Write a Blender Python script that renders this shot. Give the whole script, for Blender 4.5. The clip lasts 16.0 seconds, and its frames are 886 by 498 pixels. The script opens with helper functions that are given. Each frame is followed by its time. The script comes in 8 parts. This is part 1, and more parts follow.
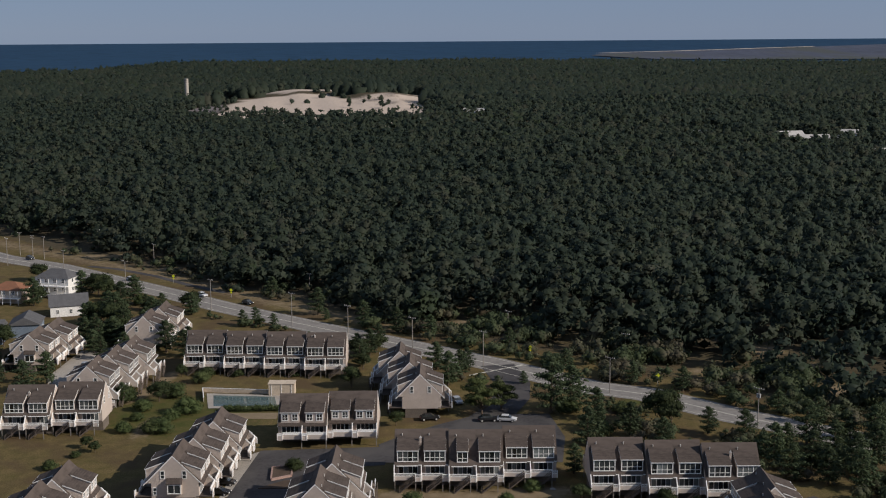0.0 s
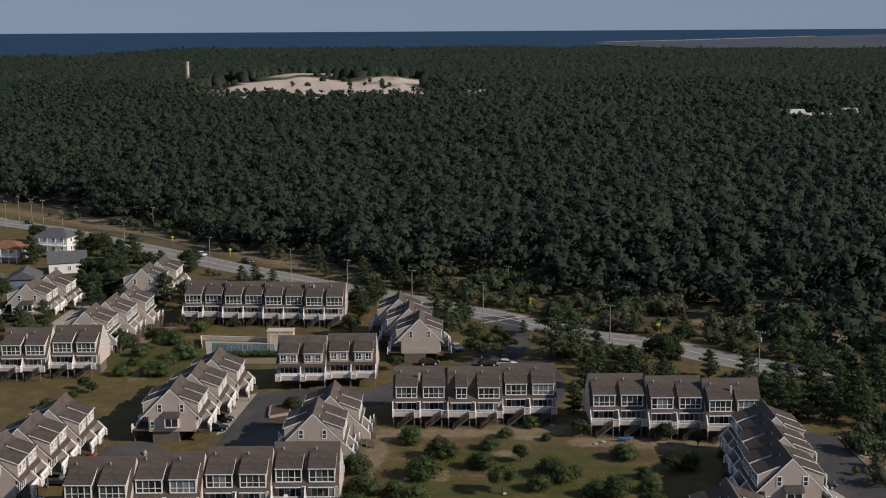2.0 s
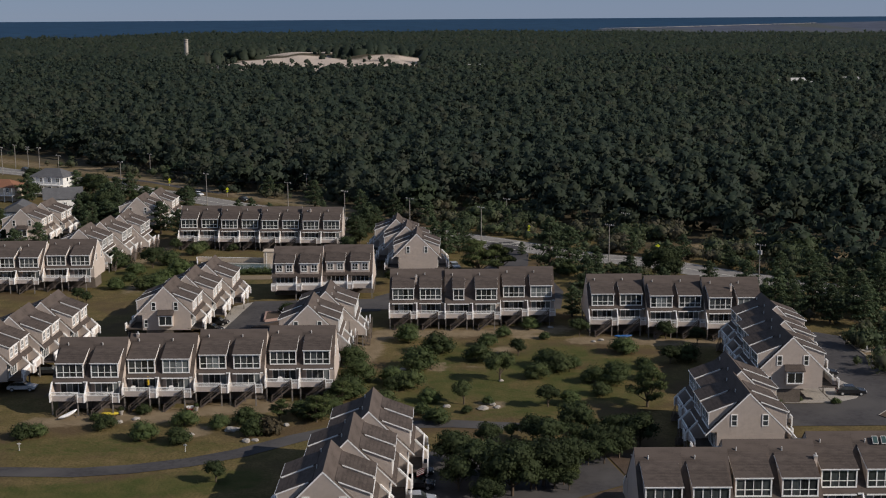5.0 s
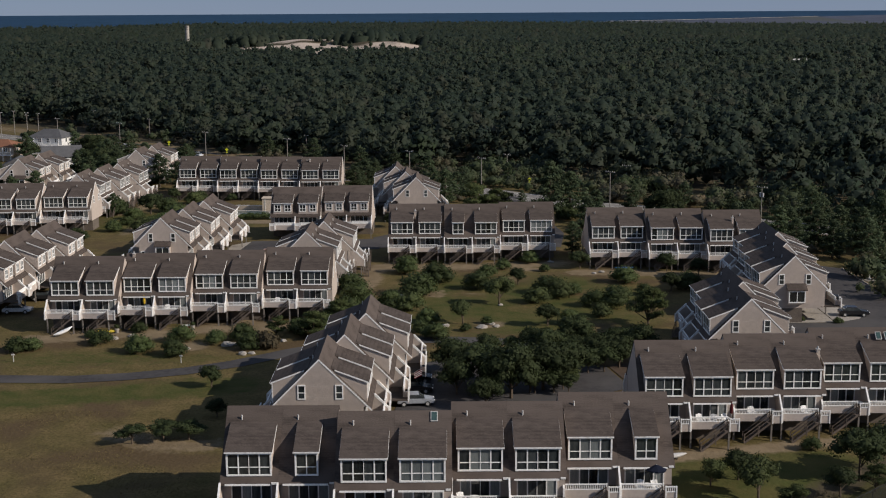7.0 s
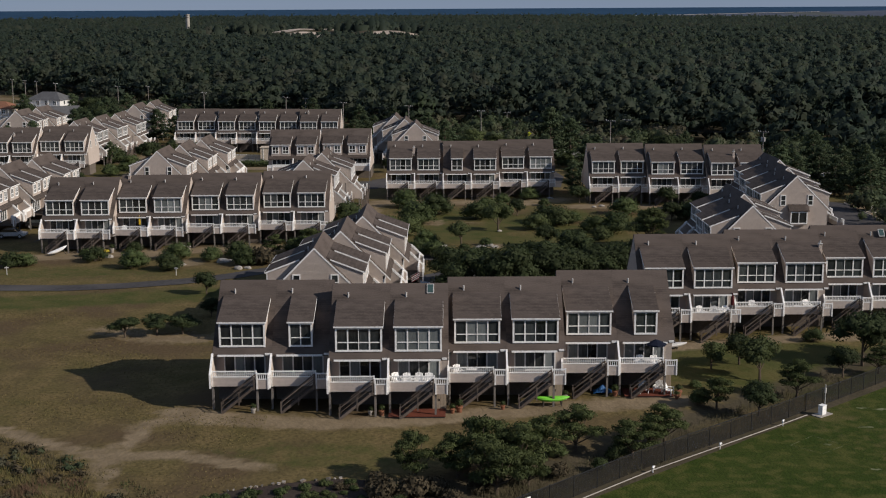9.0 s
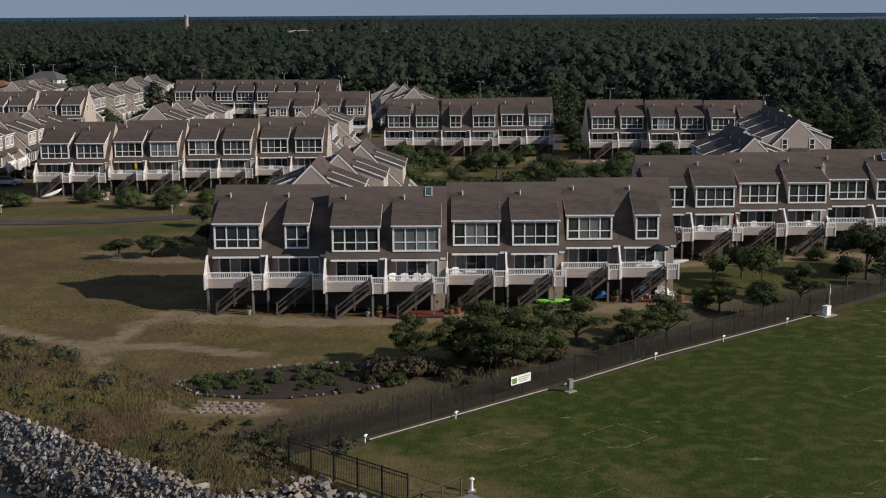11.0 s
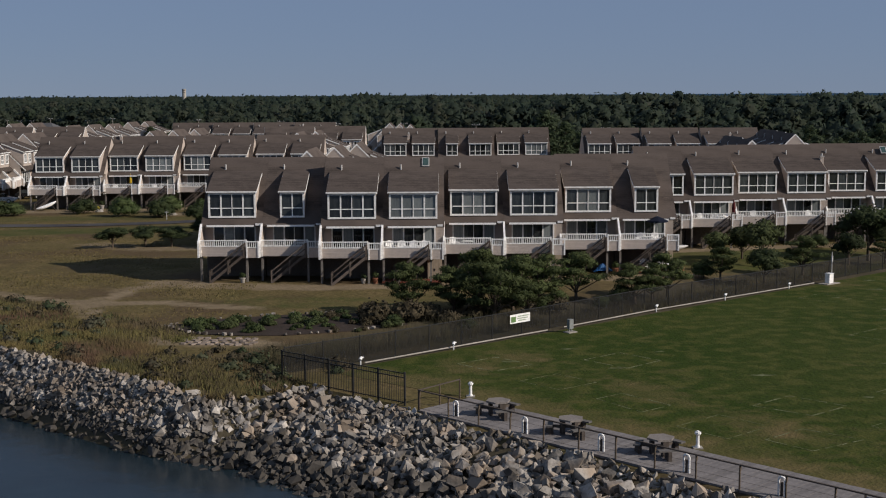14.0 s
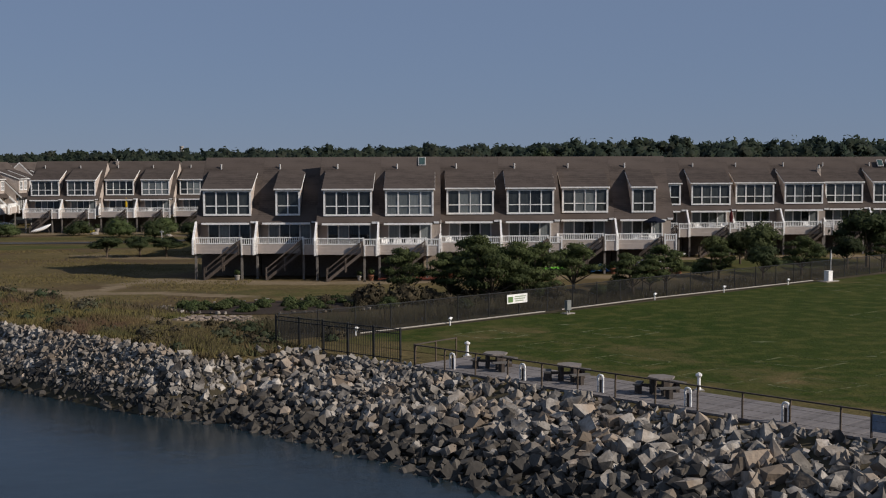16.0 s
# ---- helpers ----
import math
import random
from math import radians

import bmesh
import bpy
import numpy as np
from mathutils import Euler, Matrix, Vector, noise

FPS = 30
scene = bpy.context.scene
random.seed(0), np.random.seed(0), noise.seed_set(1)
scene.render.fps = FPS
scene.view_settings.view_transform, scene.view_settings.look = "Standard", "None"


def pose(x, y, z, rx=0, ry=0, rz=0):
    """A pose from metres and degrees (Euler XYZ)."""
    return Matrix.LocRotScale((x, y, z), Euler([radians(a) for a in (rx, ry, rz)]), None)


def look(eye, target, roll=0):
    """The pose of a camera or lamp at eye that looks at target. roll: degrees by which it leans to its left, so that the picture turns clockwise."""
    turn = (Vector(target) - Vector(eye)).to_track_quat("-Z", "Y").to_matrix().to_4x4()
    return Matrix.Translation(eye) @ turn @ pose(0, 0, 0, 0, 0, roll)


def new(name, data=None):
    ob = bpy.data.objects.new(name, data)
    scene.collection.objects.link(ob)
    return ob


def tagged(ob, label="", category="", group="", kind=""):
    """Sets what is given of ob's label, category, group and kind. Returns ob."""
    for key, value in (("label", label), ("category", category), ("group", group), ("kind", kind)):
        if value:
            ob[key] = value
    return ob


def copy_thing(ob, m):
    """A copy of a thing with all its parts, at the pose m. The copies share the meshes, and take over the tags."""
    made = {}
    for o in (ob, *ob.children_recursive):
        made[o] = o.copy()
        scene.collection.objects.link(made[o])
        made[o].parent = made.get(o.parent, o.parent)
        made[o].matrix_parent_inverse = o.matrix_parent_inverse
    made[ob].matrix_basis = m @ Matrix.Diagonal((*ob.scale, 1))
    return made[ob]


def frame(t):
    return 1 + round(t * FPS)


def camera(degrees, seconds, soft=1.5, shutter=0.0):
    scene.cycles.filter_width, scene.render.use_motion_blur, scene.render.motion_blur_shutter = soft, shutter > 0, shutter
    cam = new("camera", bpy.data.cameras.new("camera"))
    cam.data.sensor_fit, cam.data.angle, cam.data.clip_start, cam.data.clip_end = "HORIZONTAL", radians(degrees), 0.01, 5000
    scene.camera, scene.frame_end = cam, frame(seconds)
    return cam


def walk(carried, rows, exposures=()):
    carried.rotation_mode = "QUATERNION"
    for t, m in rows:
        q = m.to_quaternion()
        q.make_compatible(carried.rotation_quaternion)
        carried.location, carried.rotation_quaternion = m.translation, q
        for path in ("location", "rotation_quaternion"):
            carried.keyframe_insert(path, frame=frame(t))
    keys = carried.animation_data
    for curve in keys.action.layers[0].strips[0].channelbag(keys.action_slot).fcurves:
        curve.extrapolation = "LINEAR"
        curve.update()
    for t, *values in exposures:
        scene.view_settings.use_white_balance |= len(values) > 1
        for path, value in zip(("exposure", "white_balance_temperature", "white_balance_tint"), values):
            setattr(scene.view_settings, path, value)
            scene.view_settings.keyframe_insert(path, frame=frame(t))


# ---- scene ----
# ---- camera ----
cam = camera(38.5, 16.0, soft=1.1)
PATH = [
    (0.0, -0.000, 0.000, 86.855, -0.000, -9.798, 0.414),
    (0.5, 0.137, -0.021, 84.135, 0.052, -9.871, 0.354),
    (1.0, 0.240, -0.095, 81.460, 0.073, -9.960, 0.313),
    (1.5, 0.273, -0.233, 78.672, 0.063, -10.048, 0.319),
    (2.0, 0.286, -0.387, 75.791, 0.052, -10.118, 0.338),
    (2.5, 0.319, -0.519, 72.852, 0.052, -10.185, 0.362),
    (3.0, 0.363, -0.613, 70.020, 0.062, -10.240, 0.382),
    (3.5, 0.416, -0.719, 67.074, 0.059, -10.305, 0.383),
    (4.0, 0.490, -0.837, 64.155, 0.060, -10.363, 0.385),
    (6.5, 1.218, -1.356, 49.178, 0.120, -10.537, 0.362),
    (7.0, 1.172, -1.449, 46.251, 0.145, -10.572, 0.361),
    (7.5, 1.116, -1.542, 43.301, 0.151, -10.587, 0.353),
    (8.0, 1.168, -1.655, 40.354, 0.153, -10.600, 0.346),
    (8.5, 1.322, -1.742, 37.431, 0.171, -10.612, 0.335),
    (9.0, 1.508, -1.801, 34.550, 0.189, -10.623, 0.329),
    (9.5, 1.613, -1.813, 31.940, 0.199, -10.644, 0.333),
    (12.0, 1.392, -1.892, 21.246, 0.048, -9.288, 0.340),
    (12.5, 1.365, -1.871, 19.671, 0.002, -8.593, 0.327),
    (13.0, 1.349, -1.841, 18.195, -0.019, -7.933, 0.314),
    (13.5, 1.344, -1.850, 16.748, -0.053, -7.313, 0.304),
    (14.0, 1.309, -1.918, 15.303, -0.086, -6.591, 0.301),
    (14.5, 1.300, -1.925, 13.918, -0.148, -5.907, 0.292),
    (15.0, 1.316, -1.854, 12.578, -0.199, -5.223, 0.270),
    (15.5, 1.280, -1.762, 11.197, -0.236, -4.528, 0.241),
    (16.0, 1.282, -1.661, 9.871, -0.265, -3.816, 0.222),
]
walk(cam, [(t, pose(x, y, z, 90 + pitch, 0, yaw) @ pose(0, 0, 0, 0, 0, -roll)) for t, x, y, z, yaw, pitch, roll in PATH],
     exposures=[(0.0, 0.06), (4.0, 0.05), (8.0, 0.0), (12.0, -0.03), (16.0, -0.08)])

# ---- light ----
SUN = Vector((16.7, -6.3, 10.05)).normalized()
world = bpy.data.worlds.new("sky")
scene.world = world
world.use_nodes = True
wn = world.node_tree
sky = wn.nodes.new("ShaderNodeTexSky")
sky.sky_type, sky.sun_disc = "NISHITA", False
sky.sun_elevation, sky.sun_rotation = math.asin(SUN.z), math.atan2(SUN.x, SUN.y)
sky.air_density, sky.dust_density, sky.ozone_density, sky.altitude = 1.0, 0.0, 4.0, 1500
tint, haze = wn.nodes.new("ShaderNodeMix"), wn.nodes.new("ShaderNodeMix")
for node, blend, factor, tone in ((tint, "MULTIPLY", 1.0, (0.88, 0.93, 1.10, 1)), (haze, "MIX", 0.78, (3.45, 4.6, 7.0, 1))):
    node.data_type, node.blend_type = "RGBA", blend
    node.inputs["Factor"].default_value, node.inputs["B"].default_value = factor, tone
wn.links.new(sky.outputs[0], tint.inputs["A"])
wn.links.new(tint.outputs["Result"], haze.inputs["A"])
wn.links.new(haze.outputs["Result"], wn.nodes["Background"].inputs[0])
wn.nodes["Background"].inputs[1].default_value = 0.0525
lamp = bpy.data.lights.new("sun", "SUN")
lamp.energy, lamp.angle, lamp.color = 4.6, radians(0.53), (1.0, 0.91, 0.82)
sun = new("sun", lamp)
sun.matrix_world = look(SUN * 500, (0, 0, 0))


# ---- materials ----
def mat(name, c1, c2, scale=1.0, rough=0.8, bump=0.0, bscale=0.0, metal=0.0, spec=None, island=0.0, objr=0.0, stretch=(1, 1, 1), c3=None, s3=0.1, siding=0.0, masks=(), courses=False, fine=6.3, dim=0.62, relief=0.05, tones=(), lets=0.28):
    m = bpy.data.materials.new(name)
    m.use_nodes = True
    n, l = m.node_tree.nodes, m.node_tree.links
    b = n["Principled BSDF"]
    b.inputs["Roughness"].default_value, b.inputs["Metallic"].default_value = rough, metal
    b.inputs["Specular IOR Level"].default_value = (0.3 if rough < 0.8 else 0.06) if spec is None else spec
    tc, mp = n.new("ShaderNodeTexCoord"), n.new("ShaderNodeMapping")
    mp.inputs["Scale"].default_value = stretch
    l.new(tc.outputs["Object"], mp.inputs["Vector"])

    def noise_node(s, detail=4.0):
        t = n.new("ShaderNodeTexNoise")
        t.inputs["Scale"].default_value, t.inputs["Detail"].default_value = s, detail
        l.new(mp.outputs["Vector"], t.inputs["Vector"])
        return t

    def ramp(src, lo, hi):
        r = n.new("ShaderNodeMapRange")
        r.inputs["From Min"].default_value, r.inputs["From Max"].default_value = lo, hi
        l.new(src, r.inputs["Value"])
        return r.outputs["Result"]

    def mix(f, a, c, blend="MIX"):
        x = n.new("ShaderNodeMix")
        x.data_type, x.blend_type = "RGBA", blend
        for sock, v in ((x.inputs["Factor"], f), (x.inputs["A"], a), (x.inputs["B"], c)):
            if isinstance(v, (int, float)):
                sock.default_value = v
            elif isinstance(v, tuple):
                sock.default_value = (*v, 1)
            else:
                l.new(v, sock)
        return x.outputs["Result"]

    a, f = noise_node(scale), noise_node(scale * fine)
    col = mix(ramp(a.outputs["Fac"], 0.32, 0.68), c1, c2)
    if tones:  # one growth colour a crown
        own = n.new("ShaderNodeAttribute")
        own.attribute_name = "tone"
        table = n.new("ShaderNodeValToRGB")
        while len(table.color_ramp.elements) < len(tones):
            table.color_ramp.elements.new(0.5)
        for stop, (at_, tone) in zip(table.color_ramp.elements, tones):
            stop.position, stop.color = at_, (*tone, 1)
        l.new(own.outputs["Fac"], table.inputs["Fac"])
        col = mix(0.8, col, table.outputs["Color"])
    dark = tuple(dim * (p + q) / 2 for p, q in zip(c1, c2))
    col = mix(ramp(f.outputs["Fac"], 0.45, 0.85), col, dark)
    if courses:
        wv = n.new("ShaderNodeTexWave")
        wv.bands_direction, wv.wave_profile = "Z", "SAW"
        wv.inputs["Scale"].default_value, wv.inputs["Distortion"].default_value, wv.inputs["Detail Scale"].default_value = 1.9, 1.2, 3.0
        l.new(tc.outputs["Object"], wv.inputs["Vector"])
        col = mix(ramp(wv.outputs["Fac"], 0.55, 1.6), col, dark)
    if c3:
        col = mix(ramp(noise_node(s3, 6.0).outputs["Fac"], 0.47, 0.62), col, c3)
    for attr, tone, tone2 in masks:
        at = n.new("ShaderNodeAttribute")
        at.attribute_name = attr
        e = n.new("ShaderNodeMath")
        e.operation = "ADD"
        l.new(at.outputs["Fac"], e.inputs[0])
        l.new(ramp(noise_node(0.9, 5.0).outputs["Fac"], 0.0, 1.0), e.inputs[1])
        under = mix(ramp(noise_node(0.35, 5.0).outputs["Fac"], 0.35, 0.65), tone, tone2)
        col = mix(ramp(e.outputs[0], 0.78, 1.22), col, under)
    for amount, node, out in ((island, "ShaderNodeNewGeometry", "Random Per Island"), (objr, "ShaderNodeObjectInfo", "Random")):
        if amount:
            g = n.new(node)
            v = n.new("ShaderNodeMapRange")
            v.inputs["To Min"].default_value, v.inputs["To Max"].default_value = 1 - amount, 1 + amount
            l.new(g.outputs[out], v.inputs["Value"])
            k = n.new("ShaderNodeCombineColor")
            for i in range(3):
                l.new(v.outputs["Result"], k.inputs[i])
            col = mix(1.0, col, k.outputs[0], "MULTIPLY")
    l.new(col, b.inputs["Base Color"])
    if bump:
        bp = n.new("ShaderNodeBump")
        bp.inputs["Strength"].default_value, bp.inputs["Distance"].default_value = bump, relief
        if siding:
            w = n.new("ShaderNodeTexWave")
            w.bands_direction, w.wave_profile = "Z", "SAW"
            w.inputs["Scale"].default_value = siding
            l.new(tc.outputs["Object"], w.inputs["Vector"])
            l.new(w.outputs["Fac"], bp.inputs["Height"])
        else:
            l.new(noise_node(bscale or scale * 9).outputs["Fac"], bp.inputs["Height"])
        l.new(bp.outputs["Normal"], b.inputs["Normal"])
    if "foliage" in name:
        # leaves let part of the light through
        thin, both = n.new("ShaderNodeBsdfTranslucent"), n.new("ShaderNodeMixShader")
        both.inputs[0].default_value = lets
        l.new(col, thin.inputs["Color"])
        l.new(b.outputs[0], both.inputs[1])
        l.new(thin.outputs[0], both.inputs[2])
        l.new(both.outputs[0], n["Material Output"].inputs["Surface"])
    return m


M_SIDING = mat("taupe_siding", (0.515, 0.437, 0.378), (0.475, 0.402, 0.347), 0.35, 0.75, 0.5, siding=2.6, objr=0.05, dim=0.88)
M_WHITE = mat("white_trim", (0.86, 0.85, 0.82), (0.80, 0.79, 0.765), 0.8, 0.5)
M_ROOF = mat("brown_shingle", (0.1003, 0.0807, 0.0698), (0.0632, 0.0518, 0.0452), 2.2, 0.92, 0.8, 9.0, fine=5.0, dim=0.42, objr=0.07, stretch=(0.55, 1, 1.6), c3=(0.100, 0.081, 0.070), s3=0.3, courses=True)
M_GLASS = mat("window_glass", (0.018, 0.022, 0.024), (0.060, 0.067, 0.067), 0.9, 0.05, spec=0.7, objr=0.7, stretch=(2, 1, 0.4))
M_CURTAIN = mat("curtained_glass", (0.20, 0.22, 0.215), (0.14, 0.155, 0.155), 1.6, 0.12, spec=0.8, objr=0.3, stretch=(3, 1, 0.3))
M_DARKWOOD = mat("weathered_wood", (0.10, 0.083, 0.07), (0.07, 0.058, 0.05), 1.2, 0.85, 0.3)
M_REDWOOD = mat("red_stained_wood", (0.17, 0.055, 0.035), (0.12, 0.042, 0.03), 1.2, 0.8, 0.3)
# Far darker than the siding: shade under the decks is in this colour.
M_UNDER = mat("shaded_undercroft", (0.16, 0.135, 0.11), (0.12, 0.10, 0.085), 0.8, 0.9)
M_PIPE = mat("pale_metal", (0.55, 0.53, 0.50), (0.46, 0.45, 0.43), 2.0, 0.5)
M_GROUND = mat("dry_grass", (0.142, 0.105, 0.048), (0.090, 0.076, 0.029), 0.36, 0.95, 1.0, 2.2, fine=8.0, dim=0.45, relief=0.10, c3=(0.088, 0.062, 0.034), s3=0.09, masks=(
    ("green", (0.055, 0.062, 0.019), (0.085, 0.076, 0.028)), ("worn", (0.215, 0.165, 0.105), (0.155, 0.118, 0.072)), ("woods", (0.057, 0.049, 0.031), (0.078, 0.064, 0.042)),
    ("marsh", (0.20, 0.175, 0.17), (0.15, 0.135, 0.14)), ("dune", (0.49, 0.405, 0.335), (0.41, 0.34, 0.275))))
M_LAWN = mat("mown_lawn", (0.027, 0.045, 0.0070), (0.044, 0.057, 0.0120), 0.10, 0.95, 1.0, 5.0, c3=(0.062, 0.067, 0.017), s3=0.75, fine=26.0, dim=0.60, relief=0.08, masks=(("worn", (0.120, 0.092, 0.040), (0.070, 0.068, 0.022)), ))
M_SAND = mat("dune_sand", (0.60, 0.51, 0.425), (0.52, 0.44, 0.36), 0.02, 0.95, c3=(0.66, 0.55, 0.43), s3=0.012)
M_DIRT = mat("bare_sandy_soil", (0.24, 0.185, 0.125), (0.18, 0.14, 0.09), 0.4, 0.95, 0.5, 4.0)
M_BARKMULCH = mat("bark_mulch", (0.098, 0.072, 0.054), (0.070, 0.052, 0.040), 0.7, 0.95, 0.5, 5.0)
M_ASPHALT = mat("asphalt", (0.070, 0.066, 0.066), (0.056, 0.053, 0.054), 0.25, 0.9, 0.2, 9.0, c3=(0.082, 0.077, 0.074), s3=0.08)
M_ROAD = mat("worn_road", (0.235, 0.218, 0.198), (0.195, 0.183, 0.168), 0.15, 0.9, 0.2, 5.0)
M_CONCRETE = mat("concrete", (0.36, 0.33, 0.29), (0.30, 0.275, 0.245), 0.4, 0.9, 0.2)
M_PAINT = mat("road_paint", (0.6, 0.58, 0.5), (0.45, 0.43, 0.37), 0.8, 0.8)
M_SEA = mat("open_sea", (0.024, 0.055, 0.098), (0.021, 0.049, 0.090), 0.004, 0.7, 0.1, 0.02, spec=0.01)
M_BAY = mat("bay_water", (0.010, 0.020, 0.027), (0.014, 0.025, 0.032), 0.08, 0.2, 0.5, 0.9, spec=0.18)
# Pine tones are tuned bluer, partly to stand in for distance haze.
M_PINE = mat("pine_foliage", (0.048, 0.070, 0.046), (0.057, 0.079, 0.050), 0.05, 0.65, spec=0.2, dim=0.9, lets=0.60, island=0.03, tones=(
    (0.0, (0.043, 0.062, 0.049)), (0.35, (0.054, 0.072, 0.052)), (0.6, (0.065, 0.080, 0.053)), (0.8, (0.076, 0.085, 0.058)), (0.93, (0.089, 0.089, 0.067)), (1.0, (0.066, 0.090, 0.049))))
M_BUSH = mat("shrub_foliage", (0.054, 0.076, 0.026), (0.070, 0.090, 0.034), 0.5, 0.7, island=0.08, objr=0.35, spec=0.2, lets=0.36)
M_OAK = mat("dark_tree_foliage", (0.037, 0.051, 0.021), (0.050, 0.063, 0.027), 0.4, 0.75, island=0.10, objr=0.28, spec=0.15, lets=0.36)
M_OLIVE = mat("olive_foliage", (0.078, 0.096, 0.036), (0.062, 0.078, 0.029), 0.5, 0.8, island=0.18, objr=0.2, spec=0.2)
M_BARK = mat("bark", (0.13, 0.10, 0.075), (0.085, 0.068, 0.05), 3.0, 0.95, 0.5)
M_STONE = mat("granite_riprap", (0.345, 0.316, 0.280), (0.100, 0.088, 0.075), 1.3, 0.9, 1.0, 5.0, objr=0.55, c3=(0.225, 0.180, 0.138), s3=0.55)
M_STONES = mat("granite_riprap_mass", (0.345, 0.316, 0.280), (0.100, 0.088, 0.075), 1.3, 0.9, 1.0, 5.0, island=0.58, c3=(0.225, 0.180, 0.138), s3=0.55)
M_WETSTONE = mat("wet_dark_stone", (0.075, 0.065, 0.053), (0.036, 0.032, 0.027), 1.1, 0.7, 0.5, 6.0, island=0.4, objr=0.4)
M_BLACK = mat("black_metal", (0.018, 0.018, 0.018), (0.025, 0.025, 0.025), 3.0, 0.5)
M_TALLGRASS = mat("tall_dry_grass", (0.148, 0.114, 0.050), (0.090, 0.088, 0.032), 0.25, 0.9, island=0.30, c3=(0.090, 0.058, 0.038), s3=0.18)


# ---- mesh helpers ----
def box(bm, x0, x1, y0, y1, z0, z1):
    v = [bm.verts.new(p) for p in ((x0, y0, z0), (x1, y0, z0), (x1, y1, z0), (x0, y1, z0), (x0, y0, z1), (x1, y0, z1), (x1, y1, z1), (x0, y1, z1))]
    for q in ((3, 2, 1, 0), (4, 5, 6, 7), (0, 1, 5, 4), (1, 2, 6, 5), (2, 3, 7, 6), (3, 0, 4, 7)):
        bm.faces.new([v[i] for i in q])
    return bm


def prism(bm, poly, x0, x1):
    """An outline in (y, z), drawn out from x0 to x1."""
    a, b = [bm.verts.new((x0, y, z)) for y, z in poly], [bm.verts.new((x1, y, z)) for y, z in poly]
    k = len(poly)
    bm.faces.new(a), bm.faces.new(b[::-1])
    for i in range(k):
        bm.faces.new((a[i], b[i], b[(i + 1) % k], a[(i + 1) % k]))
    return bm


def beam(bm, p, q, w, h=0.0):
    """A bar of w by h from p to q."""
    p, q = Vector(p), Vector(q)
    d = (q - p).normalized()
    side = d.cross(Vector((0, 0, 1)))
    side = (side if side.length > 0.01 else Vector((1, 0, 0))).normalized()
    up = side.cross(d)
    s, u = side * w / 2, up * (h or w) / 2
    v = [bm.verts.new(o + i * s + j * u) for o in (p, q) for i, j in ((-1, -1), (1, -1), (1, 1), (-1, 1))]
    for f in ((3, 2, 1, 0), (4, 5, 6, 7), (0, 1, 5, 4), (1, 2, 6, 5), (2, 3, 7, 6), (3, 0, 4, 7)):
        bm.faces.new([v[i] for i in f])
    return bm


def rod(bm, p, q, r0, r1, n=8):
    """A tapered round bar from p to q."""
    p, q = Vector(p), Vector(q)
    d = (q - p).normalized()
    s = d.orthogonal().normalized()
    u = d.cross(s)
    rings = [[bm.verts.new(o + r * (math.cos(a) * s + math.sin(a) * u)) for a in (2 * math.pi * i / n for i in range(n))] for o, r in ((p, r0), (q, r1))]
    for i in range(n):
        bm.faces.new((rings[0][i], rings[0][(i + 1) % n], rings[1][(i + 1) % n], rings[1][i]))
    bm.faces.new(rings[0][::-1]), bm.faces.new(rings[1])
    return bm


def to_mesh(name, bm, material, smooth=False):
    me = bpy.data.meshes.new(name)
    bmesh.ops.recalc_face_normals(bm, faces=bm.faces)
    bm.to_mesh(me)
    bm.free()
    me.materials.append(material)
    if smooth:
        me.polygons.foreach_set("use_smooth", [True] * len(me.polygons))
    return me


def part(name, bm, material, parent, label=""):
    me = bm if isinstance(bm, bpy.types.Mesh) else to_mesh(name, bm, material)
    ob = new(name, me)
    ob.parent = parent
    return tagged(ob, label)


def tri_mesh(name, verts, tris, material, normals=None, flat=False):
    """A mesh from numpy arrays of points and triangles."""
    me = bpy.data.meshes.new(name)
    me.vertices.add(len(verts)), me.loops.add(3 * len(tris)), me.polygons.add(len(tris))
    me.vertices.foreach_set("co", np.asarray(verts, np.float32).ravel())
    me.loops.foreach_set("vertex_index", np.asarray(tris, np.int32).ravel())
    me.polygons.foreach_set("loop_start", np.arange(0, 3 * len(tris), 3, dtype=np.int32))
    me.materials.append(material)
    me.update(calc_edges=True)
    if flat:
        me.polygons.foreach_set("use_smooth", np.zeros(len(tris), bool))
    if normals is not None:
        me.normals_split_custom_set_from_vertices(np.asarray(normals, np.float32))
    return me


def sheet(name, outline, z, material, label="", category="", kind="structure", thick=0.0):
    """A flat piece of ground cover with an outline in the plan."""
    bm = bmesh.new()
    top = [bm.verts.new((x, y, z)) for x, y in outline]
    bm.faces.new(top)
    if thick:
        low = [bm.verts.new((x, y, z - thick)) for x, y in outline]
        for i in range(len(top)):
            j = (i + 1) % len(top)
            bm.faces.new((top[i], low[i], low[j], top[j]))
    bmesh.ops.triangulate(bm, faces=[f for f in bm.faces if len(f.verts) > 4])
    return tagged(new(name, to_mesh(name, bm, material)), label, category, kind=kind)


def strip(points, width):
    """The outline of a band of that width along points."""
    left, right = [], []
    for i, p in enumerate(points):
        a, b = Vector(points[max(i - 1, 0)]), Vector(points[min(i + 1, len(points) - 1)])
        d = (b - a).normalized()
        nrm = Vector((-d.y, d.x)) * width / 2
        left.append(tuple(Vector(p) + nrm)), right.append(tuple(Vector(p) - nrm))
    return left + right[::-1]


